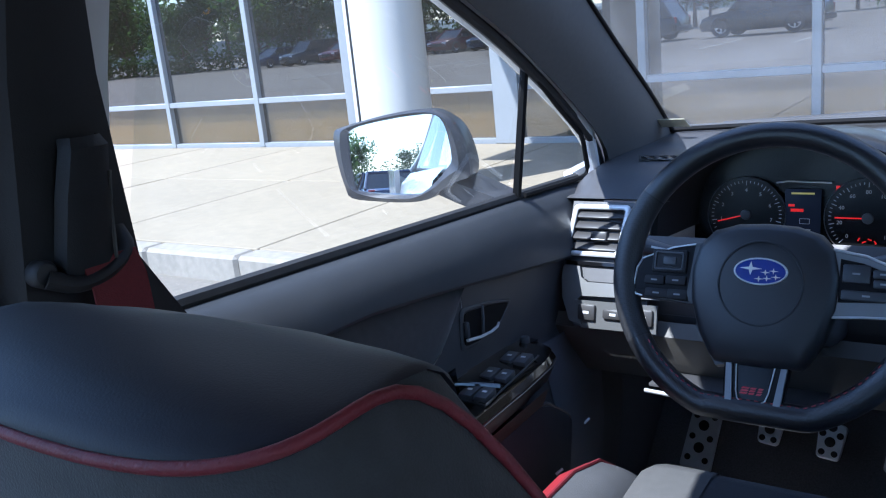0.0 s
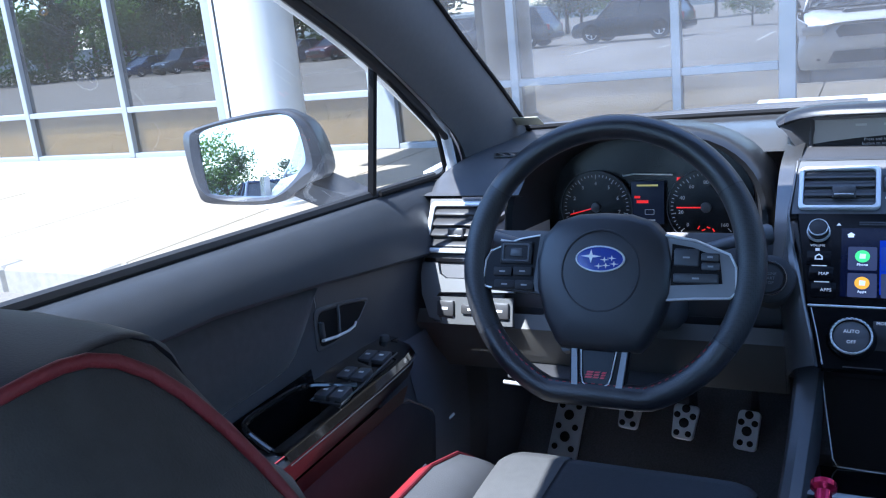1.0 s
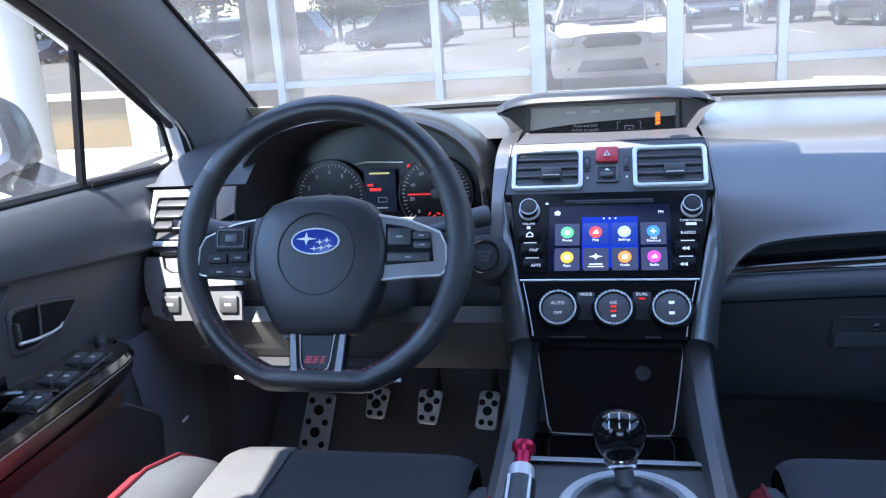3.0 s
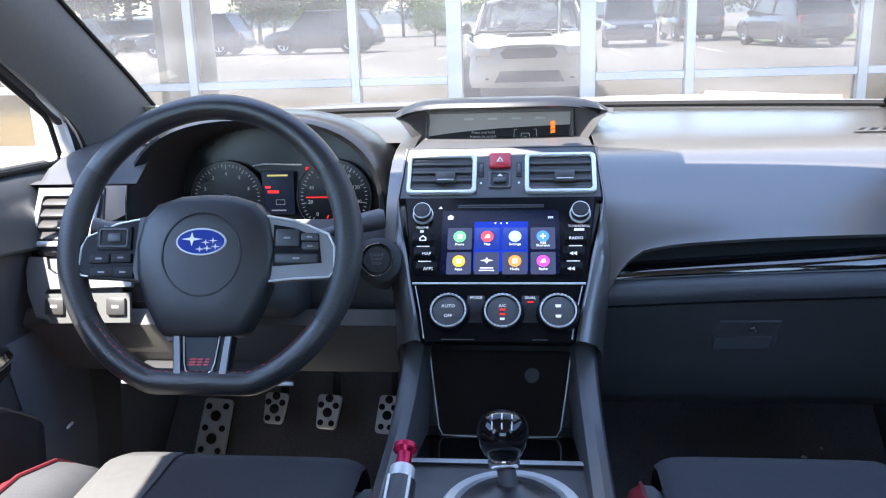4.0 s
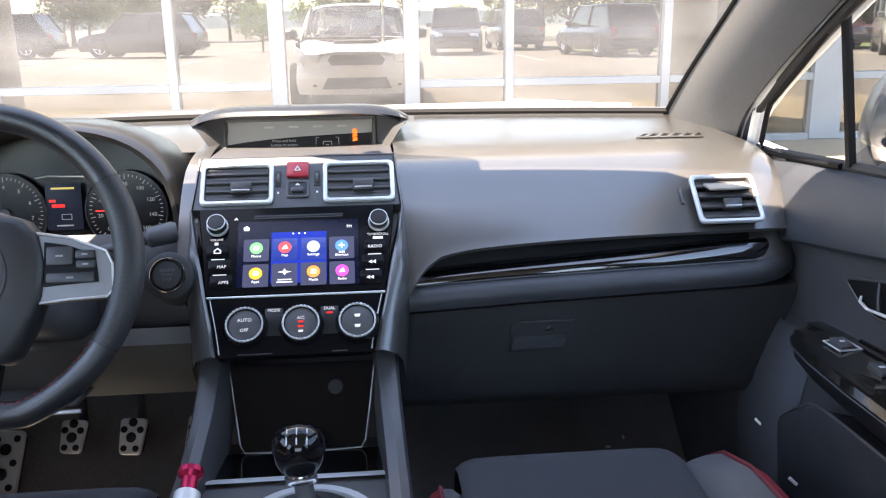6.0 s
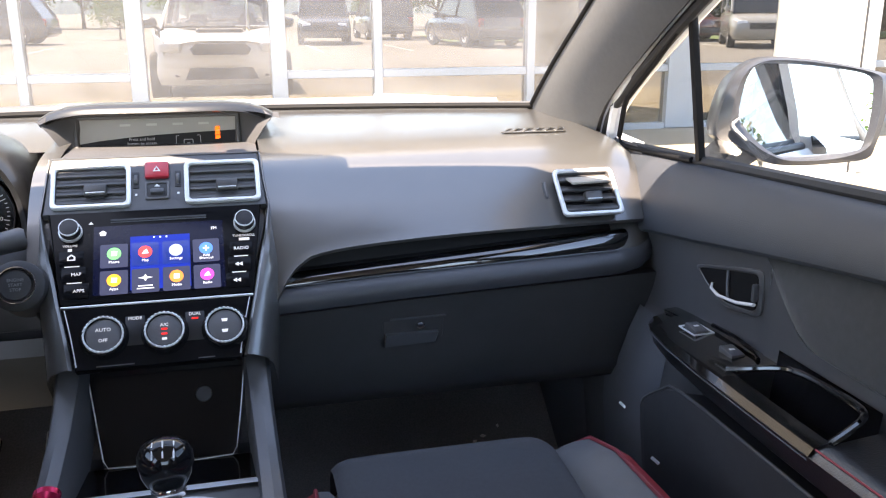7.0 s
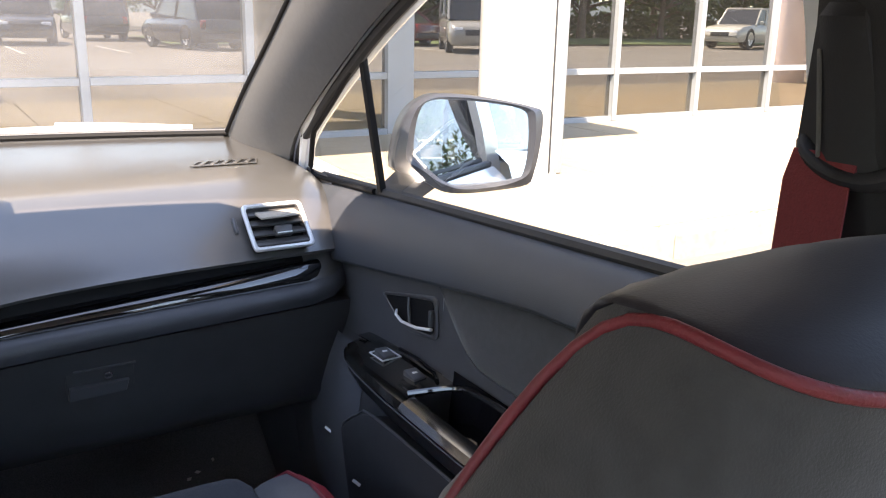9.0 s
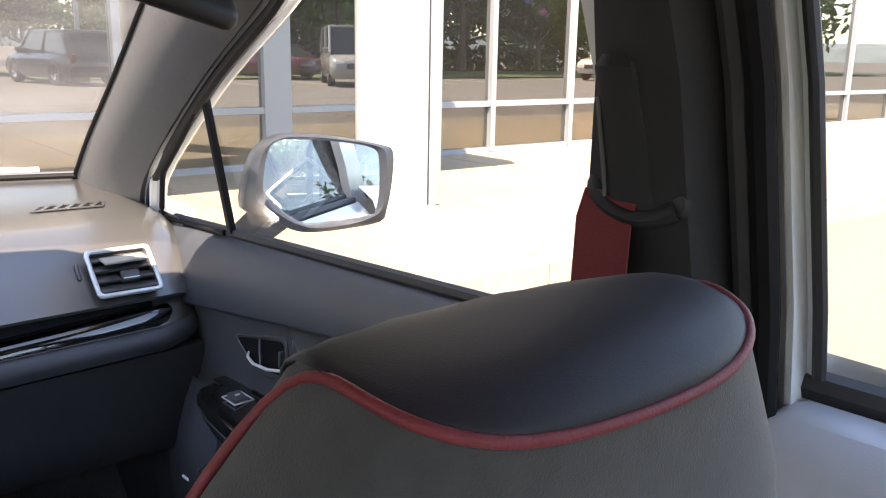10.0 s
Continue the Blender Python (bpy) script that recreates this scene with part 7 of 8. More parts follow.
        rows.append([P(0.706, y, z1 - 0.012), P(x + 0.005, y, z1 - 0.002), P(x + 0.001, y, z1), P(x - 0.002, y, z1 - 0.006), P(x, y, lerp(z1, z0, 0.25)), P(x + 0.008, y, lerp(z1, z0, 0.8)), P(0.712, y, z0 - 0.02)])
    part("map_pocket", loft(rows, False, False), pocket_black, d, "moulded door pocket")
    part("pocket_edge", tube(smooth_path([Vector(r[2]) for r in rows], 3), 0.0022, 6), hard_black, d, "rounded lip of the pocket")
    for yy in (1.135, 0.96):
        part("clip", tube([P(0.662 if yy < 1 else 0.694, yy, 0.53), P(0.655 if yy < 1 else 0.688, yy + 0.010, 0.536)], 0.0024, 6), silver, d)
    # armrest, with the pull cup sunk into it
    am = []
    for y, x0, z, h, dip in ((1.085, 0.700, 0.716, 0.010, 0), (1.07, 0.683, 0.718, 0.022, 0), (1.03, 0.668, 0.721, 0.03, 0), (0.95, 0.655, 0.725, 0.034, 0), (0.85, 0.646, 0.729, 0.036, 0), (0.812, 0.645, 0.730, 0.037, 0), (0.806, 0.645, 0.730, 0.037, 1), (0.72, 0.643, 0.731, 0.038, 1), (0.640, 0.642, 0.732, 0.038, 1), (0.634, 0.642, 0.732, 0.038, 0), (0.55, 0.640, 0.735, 0.042, 0), (0.42, 0.642, 0.738, 0.042, 0), (0.36, 0.66, 0.738, 0.04, 0)):
        k = 0.05 * dip
        am.append([P(0.735, y, z + 0.006 - k), P(0.71, y, z + 0.004 - k), P(x0 + 0.03, y, z - k), P(x0 + 0.022, y, z), P(x0 + 0.006, y, z - 0.004), P(x0, y, z - 0.012), P(x0 + 0.004, y, z - h), P(x0 + 0.02, y, z - h - 0.014), P(0.735, y, z - h - 0.07)])
    fore = 0.55 if s < 0 else 0.85
    am = [[(x, 0.95 + (y - 0.95) * fore if y > 0.95 else y, z) for x, y, z in r] for r in am]
    arm = part("armrest", loft(am, True, True), leather, d, "padded armrest")
    gl = [[Vector(r[i]) + Vector((-s * 0.0022 * (i > 3), 0, 0.0025)) for i in range(6)] for r in am[:6]]
    part("switch_panel", loft(gl, False, False), door_gloss, arm, "gloss black switch panel")
    gl = [[Vector(r[i]) + Vector((-s * 0.0022 * (i > 3), 0, 0.0025)) for i in (3, 4, 5)] for r in am[5:10]]
    part("cup_ledge", loft(gl, False, False), door_gloss, arm, "gloss black ledge of the pull cup")
    gl = [[Vector(r[i]) + Vector((0, 0, 0.003)) for i in (0, 1, 2)] for r in am[6:9]]
    part("cup_floor", loft(gl, False, False), piano, arm)
    # highlight along the armrest edge, drawn as a thin grey tube
    part("edge_highlight", tube([Vector(r[5]) + Vector((-s * 0.003, 0, -0.001)) for r in am[:10]], 0.0010, 6), grey_trim, arm, "thin grey line for the edge's highlight")
    part("stitch_line", tube([Vector(r[4]) + Vector((0, 0, 0.001)) for r in am[9:]], 0.0012, 5), thread, arm, "red stitching")
    part("cup_rim", tube(smooth_path([P(0.664, 0.822, 0.7335), P(0.688, 0.802, 0.7405), P(0.706, 0.778, 0.7485), P(0.713, 0.752, 0.753), P(0.714, 0.70, 0.756), P(0.711, 0.652, 0.757), P(0.702, 0.639, 0.752), P(0.682, 0.635, 0.742), P(0.664, 0.633, 0.734)], 4), 0.0042, 8), door_gloss, arm, "gloss rim of the pull cup")
    part("cup_back", loft([[P(0.724, y, 0.758), P(0.722, y, 0.735), P(0.716, y, 0.685)] for y in (0.808, 0.77, 0.70, 0.636)], False, False), piano, arm)
    if s < 0:
        part("red_band", loft([[P(x - 0.001, y, z) for x, z in ((0.6475, 0.690), (0.660, 0.660), (0.690, 0.63), (0.714, 0.62))] for y in (0.93, 0.85, 0.75, 0.65, 0.55, 0.42)], False, False), mat("maroon_leather", (0.018, 0.0075, 0.010), rough=0.5, var=0.12, scale=40, bump=0.35, bump_scale=500), arm, "maroon band below the armrest")
    # switches
    if s < 0:
        frame_ = [(0.668, 0.945), (0.714, 0.945), (0.700, 0.765), (0.652, 0.765)]
        cells = [(0.679, 0.918), (0.702, 0.918), (0.674, 0.853), (0.697, 0.853), (0.667, 0.788), (0.690, 0.788)]
    else:
        cells = [(0.700, 0.955), (0.698, 0.865)]
    for cx, cy in cells:
        zz = 0.7285 + (0.95 - cy) * 0.02 + 0.0035
        sw = part("window_switch", rbox((0.0195, 0.030, 0.010), 0.002, pose(s * cx, cy, zz, 5, 0, 0)), hard_black, arm)
        part("switch_mark", rbox((0.007, 0.004, 0.0006), 0.0, pose(s * cx, cy, zz + 0.0055, 5, 0, 0)), white_print, sw)
    if s < 0:
        part("switch_frame", tube([P(x, y, 0.7315 + (0.95 - y) * 0.012) for x, y in frame_], 0.0013, 6, True), grey_trim, arm)
        part("mirror_switch", turned([(0.008, 0), (0.008, 0.006), (0.006, 0.010), (0.0, 0.0105)], at(-0.718, 0.995, 0.727), 18), hard_black, arm, "small round mirror switch")
    else:
        part("switch_bezel", tube([P(0.686, 0.975, 0.7305), P(0.714, 0.975, 0.732), P(0.715, 0.935, 0.733), P(0.686, 0.935, 0.732)], 0.0013, 6, True), satin, arm)
        part("handle_bar", tube([P(0.722, 0.95, 0.738), P(0.722, 0.90, 0.741), P(0.718, 0.845, 0.741), P(0.712, 0.83, 0.738)], 0.003, 8), piano, arm)
    # inner handle in its cup
    HM = xf(P(0.7275, 0.905, 0.80), Vector((0, -1, 0)) if s > 0 else Vector((0, 1, 0)), Vector((0, 0, 1)), Vector((-s, 0, 0)))
    q = 1 if s > 0 else -1
    if s > 0:
        lever = ((-0.058, -0.006), (-0.050, -0.010), (-0.028, -0.013), (0.014, -0.009), (0.046, -0.002))
        edge = ((-0.110, 0.006), (-0.012, 0.030), (0.050, 0.044), (0.052, -0.018), (-0.026, -0.030), (-0.075, -0.016))
    else:
        lever = ((-0.026, -0.018), (-0.012, -0.019), (0.010, -0.0185), (0.040, -0.016), (0.068, -0.012))
        edge = ((-0.074, 0.004), (-0.012, 0.020), (0.070, 0.034), (0.076, -0.028), (0.030, -0.034), (-0.040, -0.022))
    cup_o = softened([(x * q, z) for x, z in edge], 0.2)
    cx_, cz_ = sum(x for x, z in edge) / 6, sum(z for x, z in edge) / 6
    cup_i = softened([((cx_ + (x - cx_) * 0.86) * q, cz_ + (z - cz_) * 0.78) for x, z in edge], 0.2)
    hc = part("handle_cup", hoop(cup_o, cup_i, 0.004, HM @ at(0, 0, -0.001), 0.0015), hard_black, d)
    # flat plate; the shade deep in the cup is put into its black
    part("cup_well", slab(cup_i, 0.002, HM @ at(0, 0, 0.0008)), black_seal, hc)
    part("handle", tube([HM @ Vector((x * q, z, h)) for (x, z), h in zip(lever, (0.004, 0.010, 0.013, 0.013, 0.009))], [0.0016, 0.0022, 0.0026, 0.0030, 0.0032], 10, flat=0.7), satin, hc, "silver pull handle")
    x0_, z0_ = lever[2]
    part("handle_stem", tube([HM @ Vector(p) for p in (((x0_ + 0.004) * q, 0.022, 0.003), ((x0_ + 0.010) * q, 0.006, 0.007), ((x0_ + 0.018) * q, z0_ + 0.002, 0.010))], 0.0022, 8), grey_trim, hc)
    x0_, z0_ = lever[4]
    part("lock_tab", rbox((0.007, 0.024, 0.009), 0.003, HM @ at((x0_ - 0.004) * q, z0_ + 0.014, 0.006)), grey_trim, hc)
    # glass, belt seals, divider, mirror base, outside skin
    part("belt_seal", tube([P(0.762, y, belt(y) + 0.002) for y in ys if y < 1.33], 0.009, 8), rubber, d, "black window seal")
    part("outer_belt_seal", tube([P(0.785, y, belt(y) - 0.006) for y in ys if y < 1.33], 0.009, 8), rubber, d)
    fr_pts = [Vector(P(0.708, 1.045, 1.152)), Vector(P(0.690, 0.90, 1.214)), Vector(P(0.664, 0.70, 1.29)), Vector(P(0.640, 0.36, 1.350))]
    top = smooth_path(fr_pts, 4)
    foot = [P(0.772, lerp(1.07, 0.355, i / (len(top) - 1)), belt(lerp(1.07, 0.355, i / (len(top) - 1))) - 0.004) for i in range(len(top))]
    part("window_glass", loft([foot, top], False, False), side_glass, d)
    part("quarter_glass", loft([[P(0.764, 1.075, belt(1.075)), P(0.755, 1.335, belt(1.335))], [P(0.708, 1.05, 1.150), P(0.738, 1.295, 1.010)]], False, False), side_glass, d)
    part("divider_bar", loft([[P(0.752, 1.069, 0.942), P(0.752, 1.079, 0.940), P(0.762, 1.079, 0.940), P(0.762, 1.069, 0.942)], [P(0.704, 1.039, 1.158), P(0.704, 1.048, 1.151), P(0.713, 1.048, 1.151), P(0.713, 1.039, 1.158)]]), black_seal, d, "black upright bar of the window")
    part("quarter_frame", tube([P(0.708, 1.07, 1.128), P(0.720, 1.16, 1.075), P(0.733, 1.272, 1.012), P(0.738, 1.292, 0.995), P(0.743, 1.315, 0.945), P(0.746, 1.315, 0.932), P(0.748, 1.30, 0.929), P(0.752, 1.20, 0.933), P(0.752, 1.09, 0.940)], 0.0045, 8), black_seal, d)
    part("frame_strip", tube(smooth_path([P(0.760, 1.39, 0.895), P(0.750, 1.362, 0.925), P(0.738, 1.318, 0.998), P(0.730, 1.28, 1.026), P(0.713, 1.085, 1.138), P(0.692, 0.895, 1.222), P(0.676, 0.764, 1.270), P(0.650, 0.60, 1.335)], 4), 0.011, 8), white_paint, d, "white door frame edge")
    rows = [[P(x, y, lerp(0.28, belt(y) - 0.01, f)) for f, x in ((0, 0.83), (0.2, 0.868), (0.5, 0.872), (0.8, 0.862), (0.95, 0.835), (1, 0.80))] for y in (1.40, 1.2, 0.9, 0.6, 0.36)]
    part("outer_skin", loft(rows, False, False), white_paint, d, "white painted outer skin")
    return d


for s in (-1, 1):
    front_door(s)
    # rear door
    rd = thing("rear_door", "closed rear door with dark trim and white edge", "car door", (s * 0.80, -0.2, 0.30), group="rear doors")
    rows = [[(s * x, y, z) for x, z in ((0.775, zb + 0.0), (0.755, zb + 0.012), (0.725, zb + 0.008), (0.705, zb - 0.015), (0.698, zb - 0.05), (0.700, zb - 0.075), (0.712, zb - 0.08), (0.715, zb - 0.2), (0.705, 0.6), (0.74, 0.3))] for y, zb in ((0.186, 0.966), (0.172, 0.972), (0.0, 0.976), (-0.3, 0.986), (-0.7, 0.998))]
    part("trim_panel", loft(rows, False, False), rear_trim, rd, "dark moulded trim, daylight put into its pale blue-grey")
    part("belt_seal", tube([(s * 0.772, y, z) for y, z in ((0.188, 0.989), (0.0, 0.994), (-0.4, 1.005), (-0.72, 1.014))], 0.012, 8), rubber, rd)
    part("window_glass", loft([[(s * 0.782, y, 0.985 + 0.03 * (0.185 - y)) for y in (0.185, -0.2, -0.74)], [(s * 0.648, y, 1.355) for y in (0.185, -0.2, -0.70)]], False, False), side_glass, rd)
    part("frame_edge", tube([(s * (x + 0.004), 0.177, z) for z, x in ((1.0, 0.765), (1.05, 0.755), (1.20, 0.715), (1.36, 0.655))], 0.006, 8), white_paint, rd)
    part("inner_seal", tube([(s * (x - 0.002), 0.170, z) for z, x in ((1.0, 0.762), (1.05, 0.752), (1.20, 0.712), (1.355, 0.652))], 0.005, 8), rubber, rd)
    rows = [[(s * x, y, lerp(0.28, 1.005, f)) for f, x in ((0, 0.83), (0.2, 0.868), (0.5, 0.872), (0.8, 0.862), (0.95, 0.835), (1, 0.80))] for y in (0.35, 0.0, -0.4, -0.78)]
    part("outer_skin", loft(rows, False, False), white_paint, rd, "white painted outer skin")


# ---- door mirrors ----
mirror_shell = mat("mirror_shell", (0.023, 0.024, 0.029), rough=0.4, var=0.06, scale=20, bump=0.05, coat=0.2)


def door_mirror(s, dx):
    mr = thing("door_mirror", "dark grey door mirror reflecting the lot and sky", "mirror", (s * (0.79 + dx), 1.10, 0.93), group="door mirrors")
    cx, cz = 0.905 + dx, 1.008

    # outline seen from behind: inner end to the left, squarer outer end
    shape = [(-0.130, -0.032), (-0.124, 0.015), (-0.107, 0.054), (-0.080, 0.074), (-0.052, 0.079), (0.002, 0.075), (0.057, 0.066), (0.098, 0.057), (0.110, 0.051), (0.113, 0.033), (0.108, -0.009), (0.099, -0.046), (0.088, -0.065), (0.039, -0.072), (-0.016, -0.075), (-0.052, -0.071), (-0.075, -0.058), (-0.103, -0.043)]
    gls = [(-0.101, -0.004), (-0.096, 0.038), (-0.085, 0.063), (-0.066, 0.0700), (-0.040, 0.0695), (-0.007, 0.0675), (0.050, 0.060), (0.079, 0.051), (0.0835, 0.033), (0.082, -0.009), (0.077, -0.044), (0.066, -0.0535), (0.012, -0.060), (-0.031, -0.0625), (-0.050, -0.057), (-0.074, -0.038), (-0.084, -0.028), (-0.092, -0.019)]
    shape = [(p.x, p.y) for p in smooth_path([(x, y, 0) for x, y in shape], 3, True)]
    gls = [(p.x, p.y) for p in smooth_path([(x, y, 0) for x, y in gls], 3, True)]

    def ring(sh, y, f=1.0, mx=0.0):
        return [(s * (cx + mx + x * f), y, cz + z * f) for x, z in sh]
    turn_ = Matrix.Translation((s * cx, 1.05, cz)) @ pose(0, 0, 0, -4, 0, -s * 14) @ Matrix.Translation((-s * cx, -1.05, -cz))

    def bent(rings):
        return [[turn_ @ Vector(p) for p in r] for r in rings]
    cap = [ring(shape, 1.052), ring(shape, 1.08, 1.0), ring(shape, 1.13, 0.90, 0.0), ring(shape, 1.17, 0.62, -0.005), ring(shape, 1.185, 0.25, -0.01), ring(shape, 1.187, 0.01, -0.01)]
    part("cap", loft(bent(cap), True, False), mirror_shell, mr, "dark grey painted cap")
    ig = [(x, z) for x, z in gls]
    n = len(shape)
    inner = [ig[int(i * len(ig) / n)] for i in range(n)]
    rim = [ring(shape, 1.052, 1.002), ring(shape, 1.040, 0.995), ring([(lerp(a[0], b[0], 0.55), lerp(a[1], b[1], 0.55)) for a, b in zip(shape, inner)], 1.030), ring(inner, 1.036), ring(inner, 1.075)]
    part("rim", loft(bent(rim), True, False), mirror_shell, mr, "dark grey rim")
    rot = Matrix.Translation((s * cx, 1.046, cz)) @ pose(0, 0, 0, -4.6 if s > 0 else -5, 0, -s * (23.0 if s > 0 else 20.5)) @ Matrix.Translation((-s * cx, -1.046, -cz))
    g = loft([[rot @ Vector(p) for p in ring(gls, 1.048, 1.03)], [rot @ Vector(p) for p in ring(gls, 1.051, 1.03)]], True, True)
    part("glass", g, mirror_mat, mr, "mirror glass", smooth=False)
    st = [[(s * x, y, z) for x, y, z in ((0.786, 1.085, 0.895), (0.786, 1.15, 0.895), (0.786, 1.15, 0.930), (0.786, 1.085, 0.930))], [(s * (0.83 + dx * 0.7), 1.08, 0.925), (s * (0.83 + dx * 0.7), 1.14, 0.925), (s * (0.83 + dx * 0.7), 1.14, 0.970), (s * (0.83 + dx * 0.7), 1.08, 0.960)], [(s * (0.865 + dx), 1.07, 0.95), (s * (0.865 + dx), 1.13, 0.95), (s * (0.865 + dx), 1.13, 1.0), (s * (0.865 + dx), 1.07, 0.99)]]
    part("foot", loft(st), mirror_shell, mr, "dark grey foot")
    return mr


door_mirror(1, 0.0)
door_mirror(-1, 0.062)


# ---- front seats ----
def seat(s, x0, dy, dz, bright, bx, back, cap, wide, low):
    st = thing("front_seat", "black sports seat with red bolsters, painted sunlit strip and red piping" if s < 0 else "black suede sports seat with red bolsters and red piping", "car seat", (x0, 0.6 + dy, 0.28), group="front seats")

    def P(x, y, z):
        return (x0 + x * wide, y + dy, z + dz)
    # cushion centre, with a side strip painted paler on the driver's seat
    rows = []
    for y, z in ((0.94, 0.555), (0.935, 0.59), (0.920, 0.612), (0.89, 0.622), (0.80, 0.622), (0.65, 0.610), (0.50, 0.595), (0.40, 0.60)):
        rows.append((y, z))
    fx = [-0.160, -0.150, -0.135, -0.1, -0.05, 0.0, 0.05, 0.10, 0.135, 0.150, 0.160]
    rings = [[P(x, y, z - 0.014 * (abs(x) / 0.16) ** 14) for x in fx] for y, z in rows]
    part("cushion", loft(rings, False, False), cushion_cloth, st, "black suede-cloth cushion")
    part("cushion_base", rbox((0.46, 0.52, 0.22), 0.04, at(x0, 0.66 + dy, 0.455 + dz)), hard_black, st)
    part("seat_rail", rbox((0.40, 0.6, 0.06), 0.01, at(x0, 0.62 + dy, 0.30 + dz * 0)), hard_black, st)
    part("seat_riser", rbox((0.36, 0.4, 0.12), 0.01, at(x0, 0.62 + dy, 0.36)), hard_black, st)
    for q in (-1, 1):
        # bolster: grey leather inside, red leather outside
        secs = [(0.915, 0.57, 0.25), (0.90, 0.595, 0.6), (0.87, 0.614, 0.85), (0.80, 0.630, 1.0), (0.62, 0.636, 1.0), (0.45, 0.632, 1.0)]
        a, c = [], []
        for y, z, k in secs:
            w = (0.100 if q == s else 0.066) * (0.55 + 0.45 * k)
            if q != s:
                y, z = y - 0.02, z - 0.014
            a.append([P(q * (0.150), y, z - 0.02), P(q * (0.158), y, z - 0.002), P(q * (0.150 + 0.35 * w), y, z + 0.012 * k), P(q * (0.150 + 0.62 * w), y, z + 0.014 * k)])
            c.append([P(q * (0.150 + 0.62 * w), y, z + 0.014 * k), P(q * (0.150 + 0.82 * w), y, z + 0.006 * k), P(q * (0.150 + w), y, z - 0.02), P(q * (0.150 + w), y, z - 0.10), P(q * (0.14 + w), y, z - 0.18)])
        bo = part("bolster", loft(a, False, False), grey_cloth, st, "grey leather bolster")
        part("bolster_side", loft(c, False, False), red_leather, bo, "red leather side")
        part("bolster_piping", tube([Vector(r[-1]) + Vector((0, 0, 0.0015)) for r in a], 0.0028, 6), red_pipe, bo)
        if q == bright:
            # sun patch on the black cushion, put into a paler grey strip
            part("sunlit_strip", loft([[Vector(p) + Vector((0, 0, 0.0025)) for p in r[2:8]] for r in [[P(x, y, z - 0.014 * (abs(x) / 0.16) ** 14) for x in ([-0.160, -0.160, -0.158, -0.150, -0.135, -0.11, -0.085, -0.068] if q < 0 else [0.16, 0.16, 0.158, 0.150, 0.135, 0.11, 0.085, 0.068])] for y, z in rows]], False, False), mat("sunlit_cushion_grey", (0.085, 0.083, 0.082), rough=0.8, var=0.12, scale=80, bump=0.4, bump_scale=700), st, "side strip of the cushion, paler grey for the sun on it")
    # backrest: sections from the hip to the top
    B_ = (x0 + bx, dy, low)
    cap_w, cap_d, cap_y, cap_z, cap_wave, cap_rise, bulge = cap

    def corner(hw, hd, y, z, a, e=0.66):
        ca, sa = math.cos(a), math.sin(a)
        k = min(1.0, max(0.0, (0.95 - z) / 0.3))
        return (B_[0] + hw * math.copysign(abs(ca) ** e, ca) - bx * k, B_[1] + y + hd * math.copysign(abs(sa) ** (e + 0.05), sa), B_[2] + z)

    def ring(z, y, hw, hd, n=48):
        return [corner(hw, hd, y, z, 2 * math.pi * i / n) for i in range(n)]

    def cap_ring(f, lift, n=48):
        out = []
        for i in range(n):
            a = 2 * math.pi * i / n
            flat = max(0.0, 1 - lift / 0.04)
            front = max(0.0, math.sin(a))
            z = cap_z + cap_wave * math.cos(2 * a) * flat + lift * cap_rise - 0.072 * front ** 2 * flat
            out.append(corner(cap_w * f * (1 + bulge * front * flat) * (1 - 0.06 * max(0.0, -s * math.cos(a)) ** 6), cap_d * f, cap_y + 0.004 * (lift / 0.04), z, a, 0.66 + 0.2 * max(0, lift) / 0.04))
        return out
    part("backrest", loft([ring(*q) for q in back] + [cap_ring(1.0, 0.0)], True, False), suede, st, "charcoal suede backrest", angle=60)
    part("top_cap", loft([cap_ring(1.0, -0.001), cap_ring(1.015, 0.003), cap_ring(1.01, 0.012), cap_ring(0.95, 0.022), cap_ring(0.82, 0.031), cap_ring(0.6, 0.037), cap_ring(0.3, 0.040), cap_ring(0.05, 0.041), cap_ring(0.002, 0.041)], True, False), seat_leather, st, "smooth dark leather top", angle=70)
    crest = cap_ring(1.025, 0.0)
    n = len(crest)
    rear = [crest[i % n] for i in range(n // 2 - 4, n + 5)]
    down = []
    for z, y, hw, hd in reversed(back[1:]):
        down.append(corner(hw * 1.008, hd * 1.03, y, z, math.pi * 0.11))
    up_ = [corner(hw * 1.008, hd * 1.03, y, z, math.pi * 0.89) for z, y, hw, hd in back[1:]]
    seam = smooth_path(up_ + rear[2:-2:3] + down, 4)
    for _ in range(8):
        seam = [seam[0]] + [(seam[i - 1] + 2 * seam[i] + seam[i + 1]) / 4 for i in range(1, len(seam) - 1)] + [seam[-1]]
    part("piping", tube(seam, 0.0019, 10), red_pipe, st, "red piping")
    return st


driver_back = [(0.60, 0.34, 0.24, 0.12), (0.72, 0.25, 0.235, 0.11), (0.80, 0.185, 0.214, 0.095), (0.887, 0.131, 0.189, 0.080), (0.976, 0.098, 0.160, 0.070), (1.02, 0.082, 0.146, 0.064), (1.07, 0.076, 0.128, 0.057)]
passenger_back = [(0.60, 0.26, 0.235, 0.12), (0.72, 0.18, 0.22, 0.11), (0.80, 0.115, 0.186, 0.095), (0.889, 0.073, 0.158, 0.080), (0.95, 0.068, 0.150, 0.073), (1.015, 0.064, 0.141, 0.066), (1.07, 0.058, 0.122, 0.059)]
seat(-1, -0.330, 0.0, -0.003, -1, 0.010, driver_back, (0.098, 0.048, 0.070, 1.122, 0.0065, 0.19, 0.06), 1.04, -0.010)
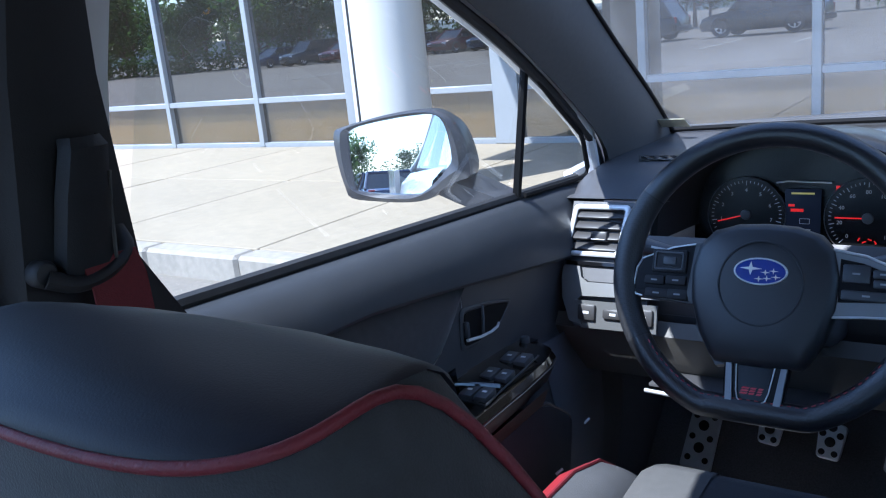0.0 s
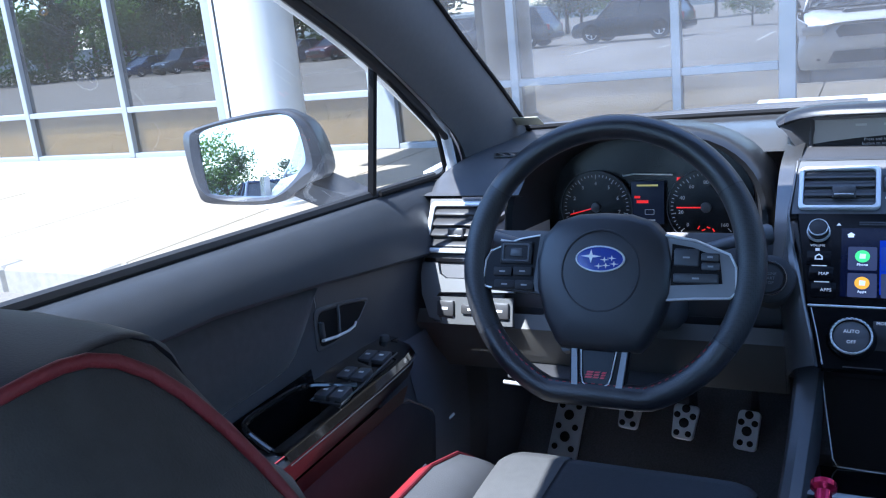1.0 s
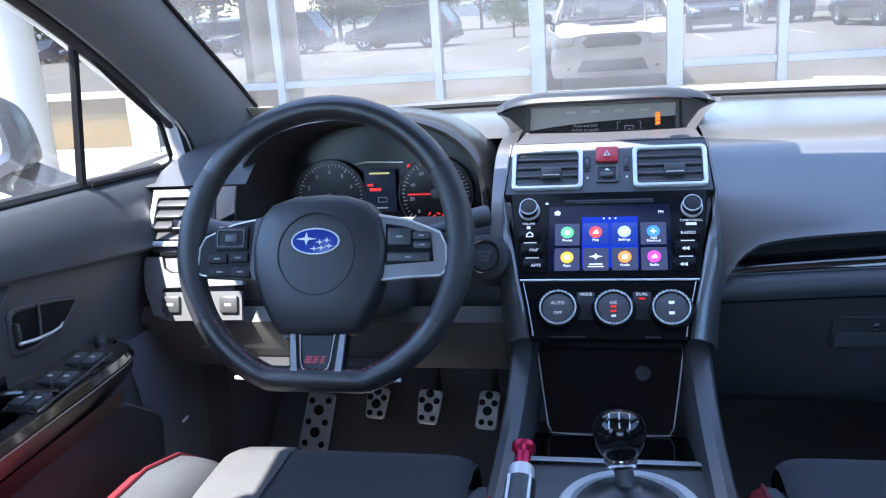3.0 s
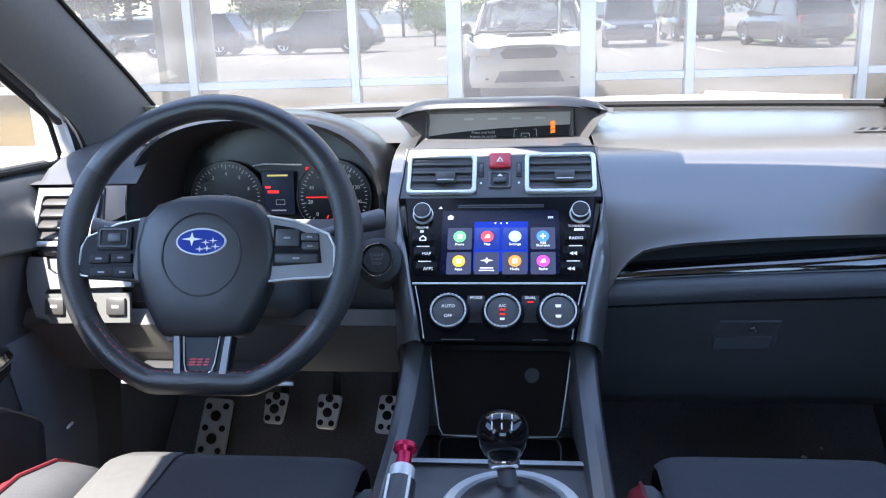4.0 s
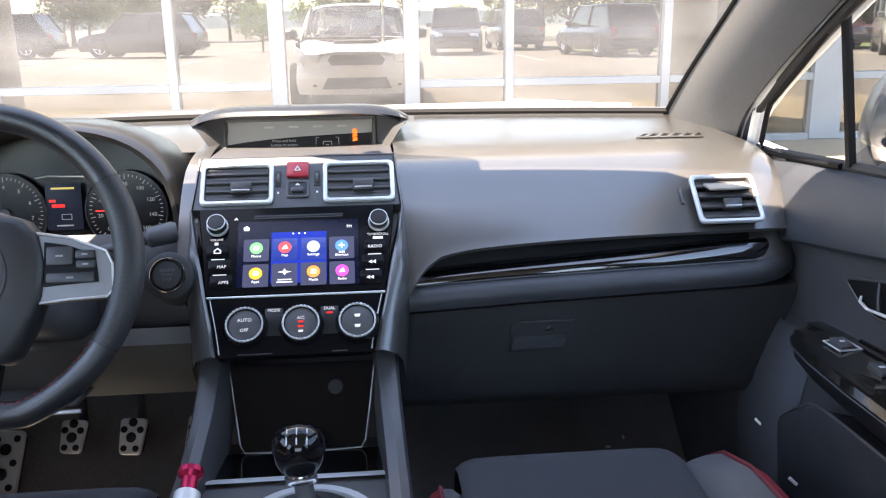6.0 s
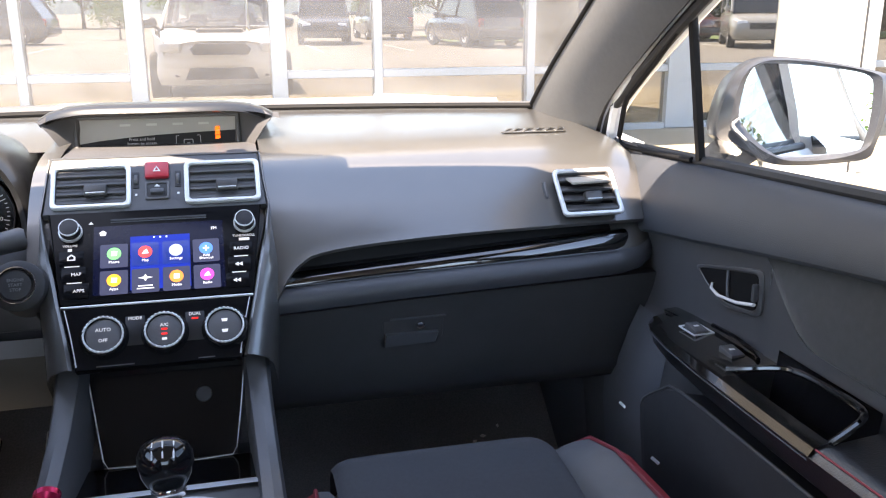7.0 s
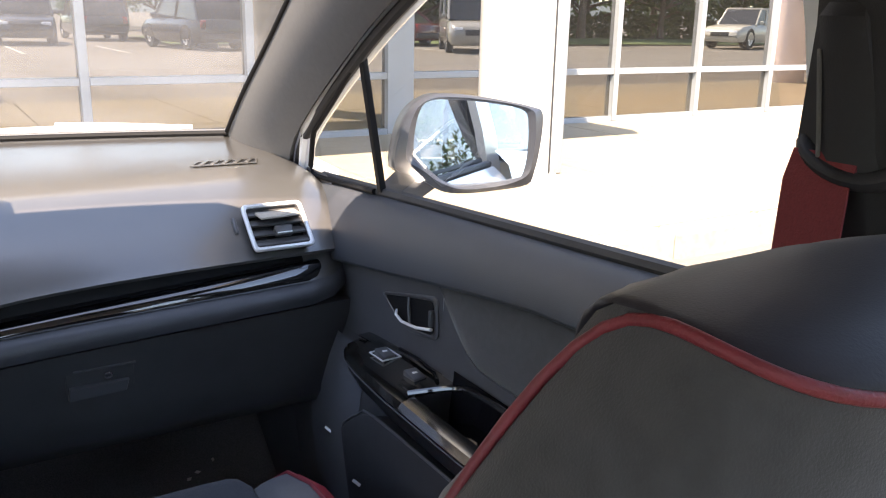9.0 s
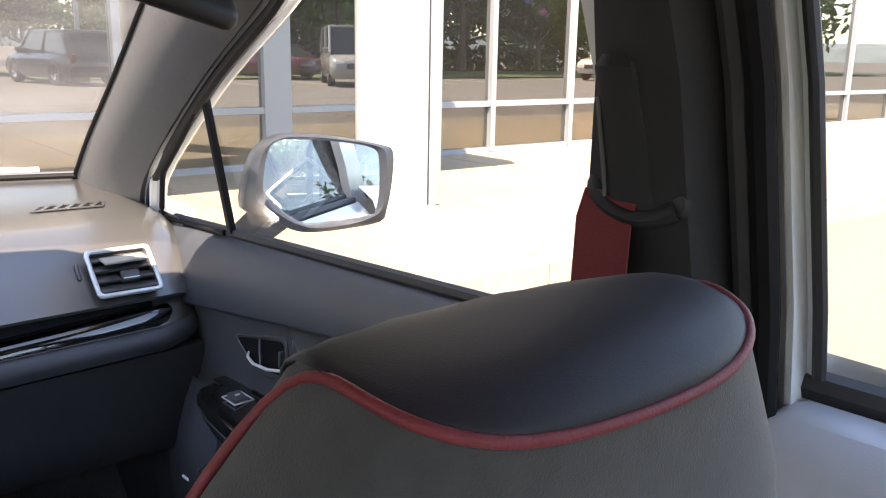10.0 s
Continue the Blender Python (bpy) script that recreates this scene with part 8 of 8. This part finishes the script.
seat(1, 0.345, 0.045, -0.016, 0, 0.055, passenger_back, (0.082, 0.050, 0.050, 1.1305, 0.0075, 0.25, -0.02), 0.91, -0.008)


# ---- seat belts ----
for s in (-1, 1):
    bl = thing("seat_belt", "red seat belt hanging from a black height adjuster on the pillar", "seat belt", (s * 0.69, 0.27, 1.16), group="seat belts")

    def B(x, y, z):
        return (s * x, y + 0.018, z - (0.055 if s < 0 else 0.0))
    part("adjuster", loft([[B(x, y - 0.016, z) for x, y in ((px + 0.012, y0 + 0.003), (px, y0), (px - 0.004, y0 - 0.008), (px - 0.004, y1 + 0.008), (px, y1), (px + 0.012, y1 - 0.003))] for z, px, y0, y1 in ((1.105, 0.676, 0.292, 0.250), (1.125, 0.672, 0.291, 0.251), (1.17, 0.660, 0.289, 0.254), (1.205, 0.648, 0.287, 0.257), (1.213, 0.652, 0.284, 0.260))], False, False), dark_pillar, bl, "black adjuster cover")
    part("adjuster_ridge", tube([B(0.654, 0.272, 1.185), B(0.667, 0.274, 1.135), B(0.672, 0.275, 1.112)], 0.0016, 6), pillar_trim, bl)
    part("guide", tube(smooth_path([B(0.692, 0.292, 1.135), B(0.680, 0.288, 1.120), B(0.673, 0.265, 1.108), B(0.675, 0.240, 1.105), B(0.682, 0.222, 1.114)], 4), [0.0085 + 0.0050 * (i / 16) ** 2 for i in range(17)], 12, flat=0.6), dark_pillar, bl, "black guide loop")
    part("guide_bolt", turned([(0.0105, -0.006), (0.0105, 0.003), (0.008, 0.006), (0.0, 0.007)], pose(s * 0.682, 0.238, 1.118 - (0.055 if s < 0 else 0.0), 0, -90 * s, 0), 18), rubber, bl)
    part("webbing", loft([[B(x, y - 0.024, z), B(x, y + 0.024, z), B(x + 0.002, y + 0.024, z), B(x + 0.002, y - 0.024, z)] for x, y, z in ((0.672, 0.270, 1.120), (0.664, 0.270, 1.10), (0.662, 0.272, 1.0), (0.664, 0.28, 0.8), (0.665, 0.29, 0.5), (0.67, 0.30, 0.30))]), webbing, bl, "red woven webbing")
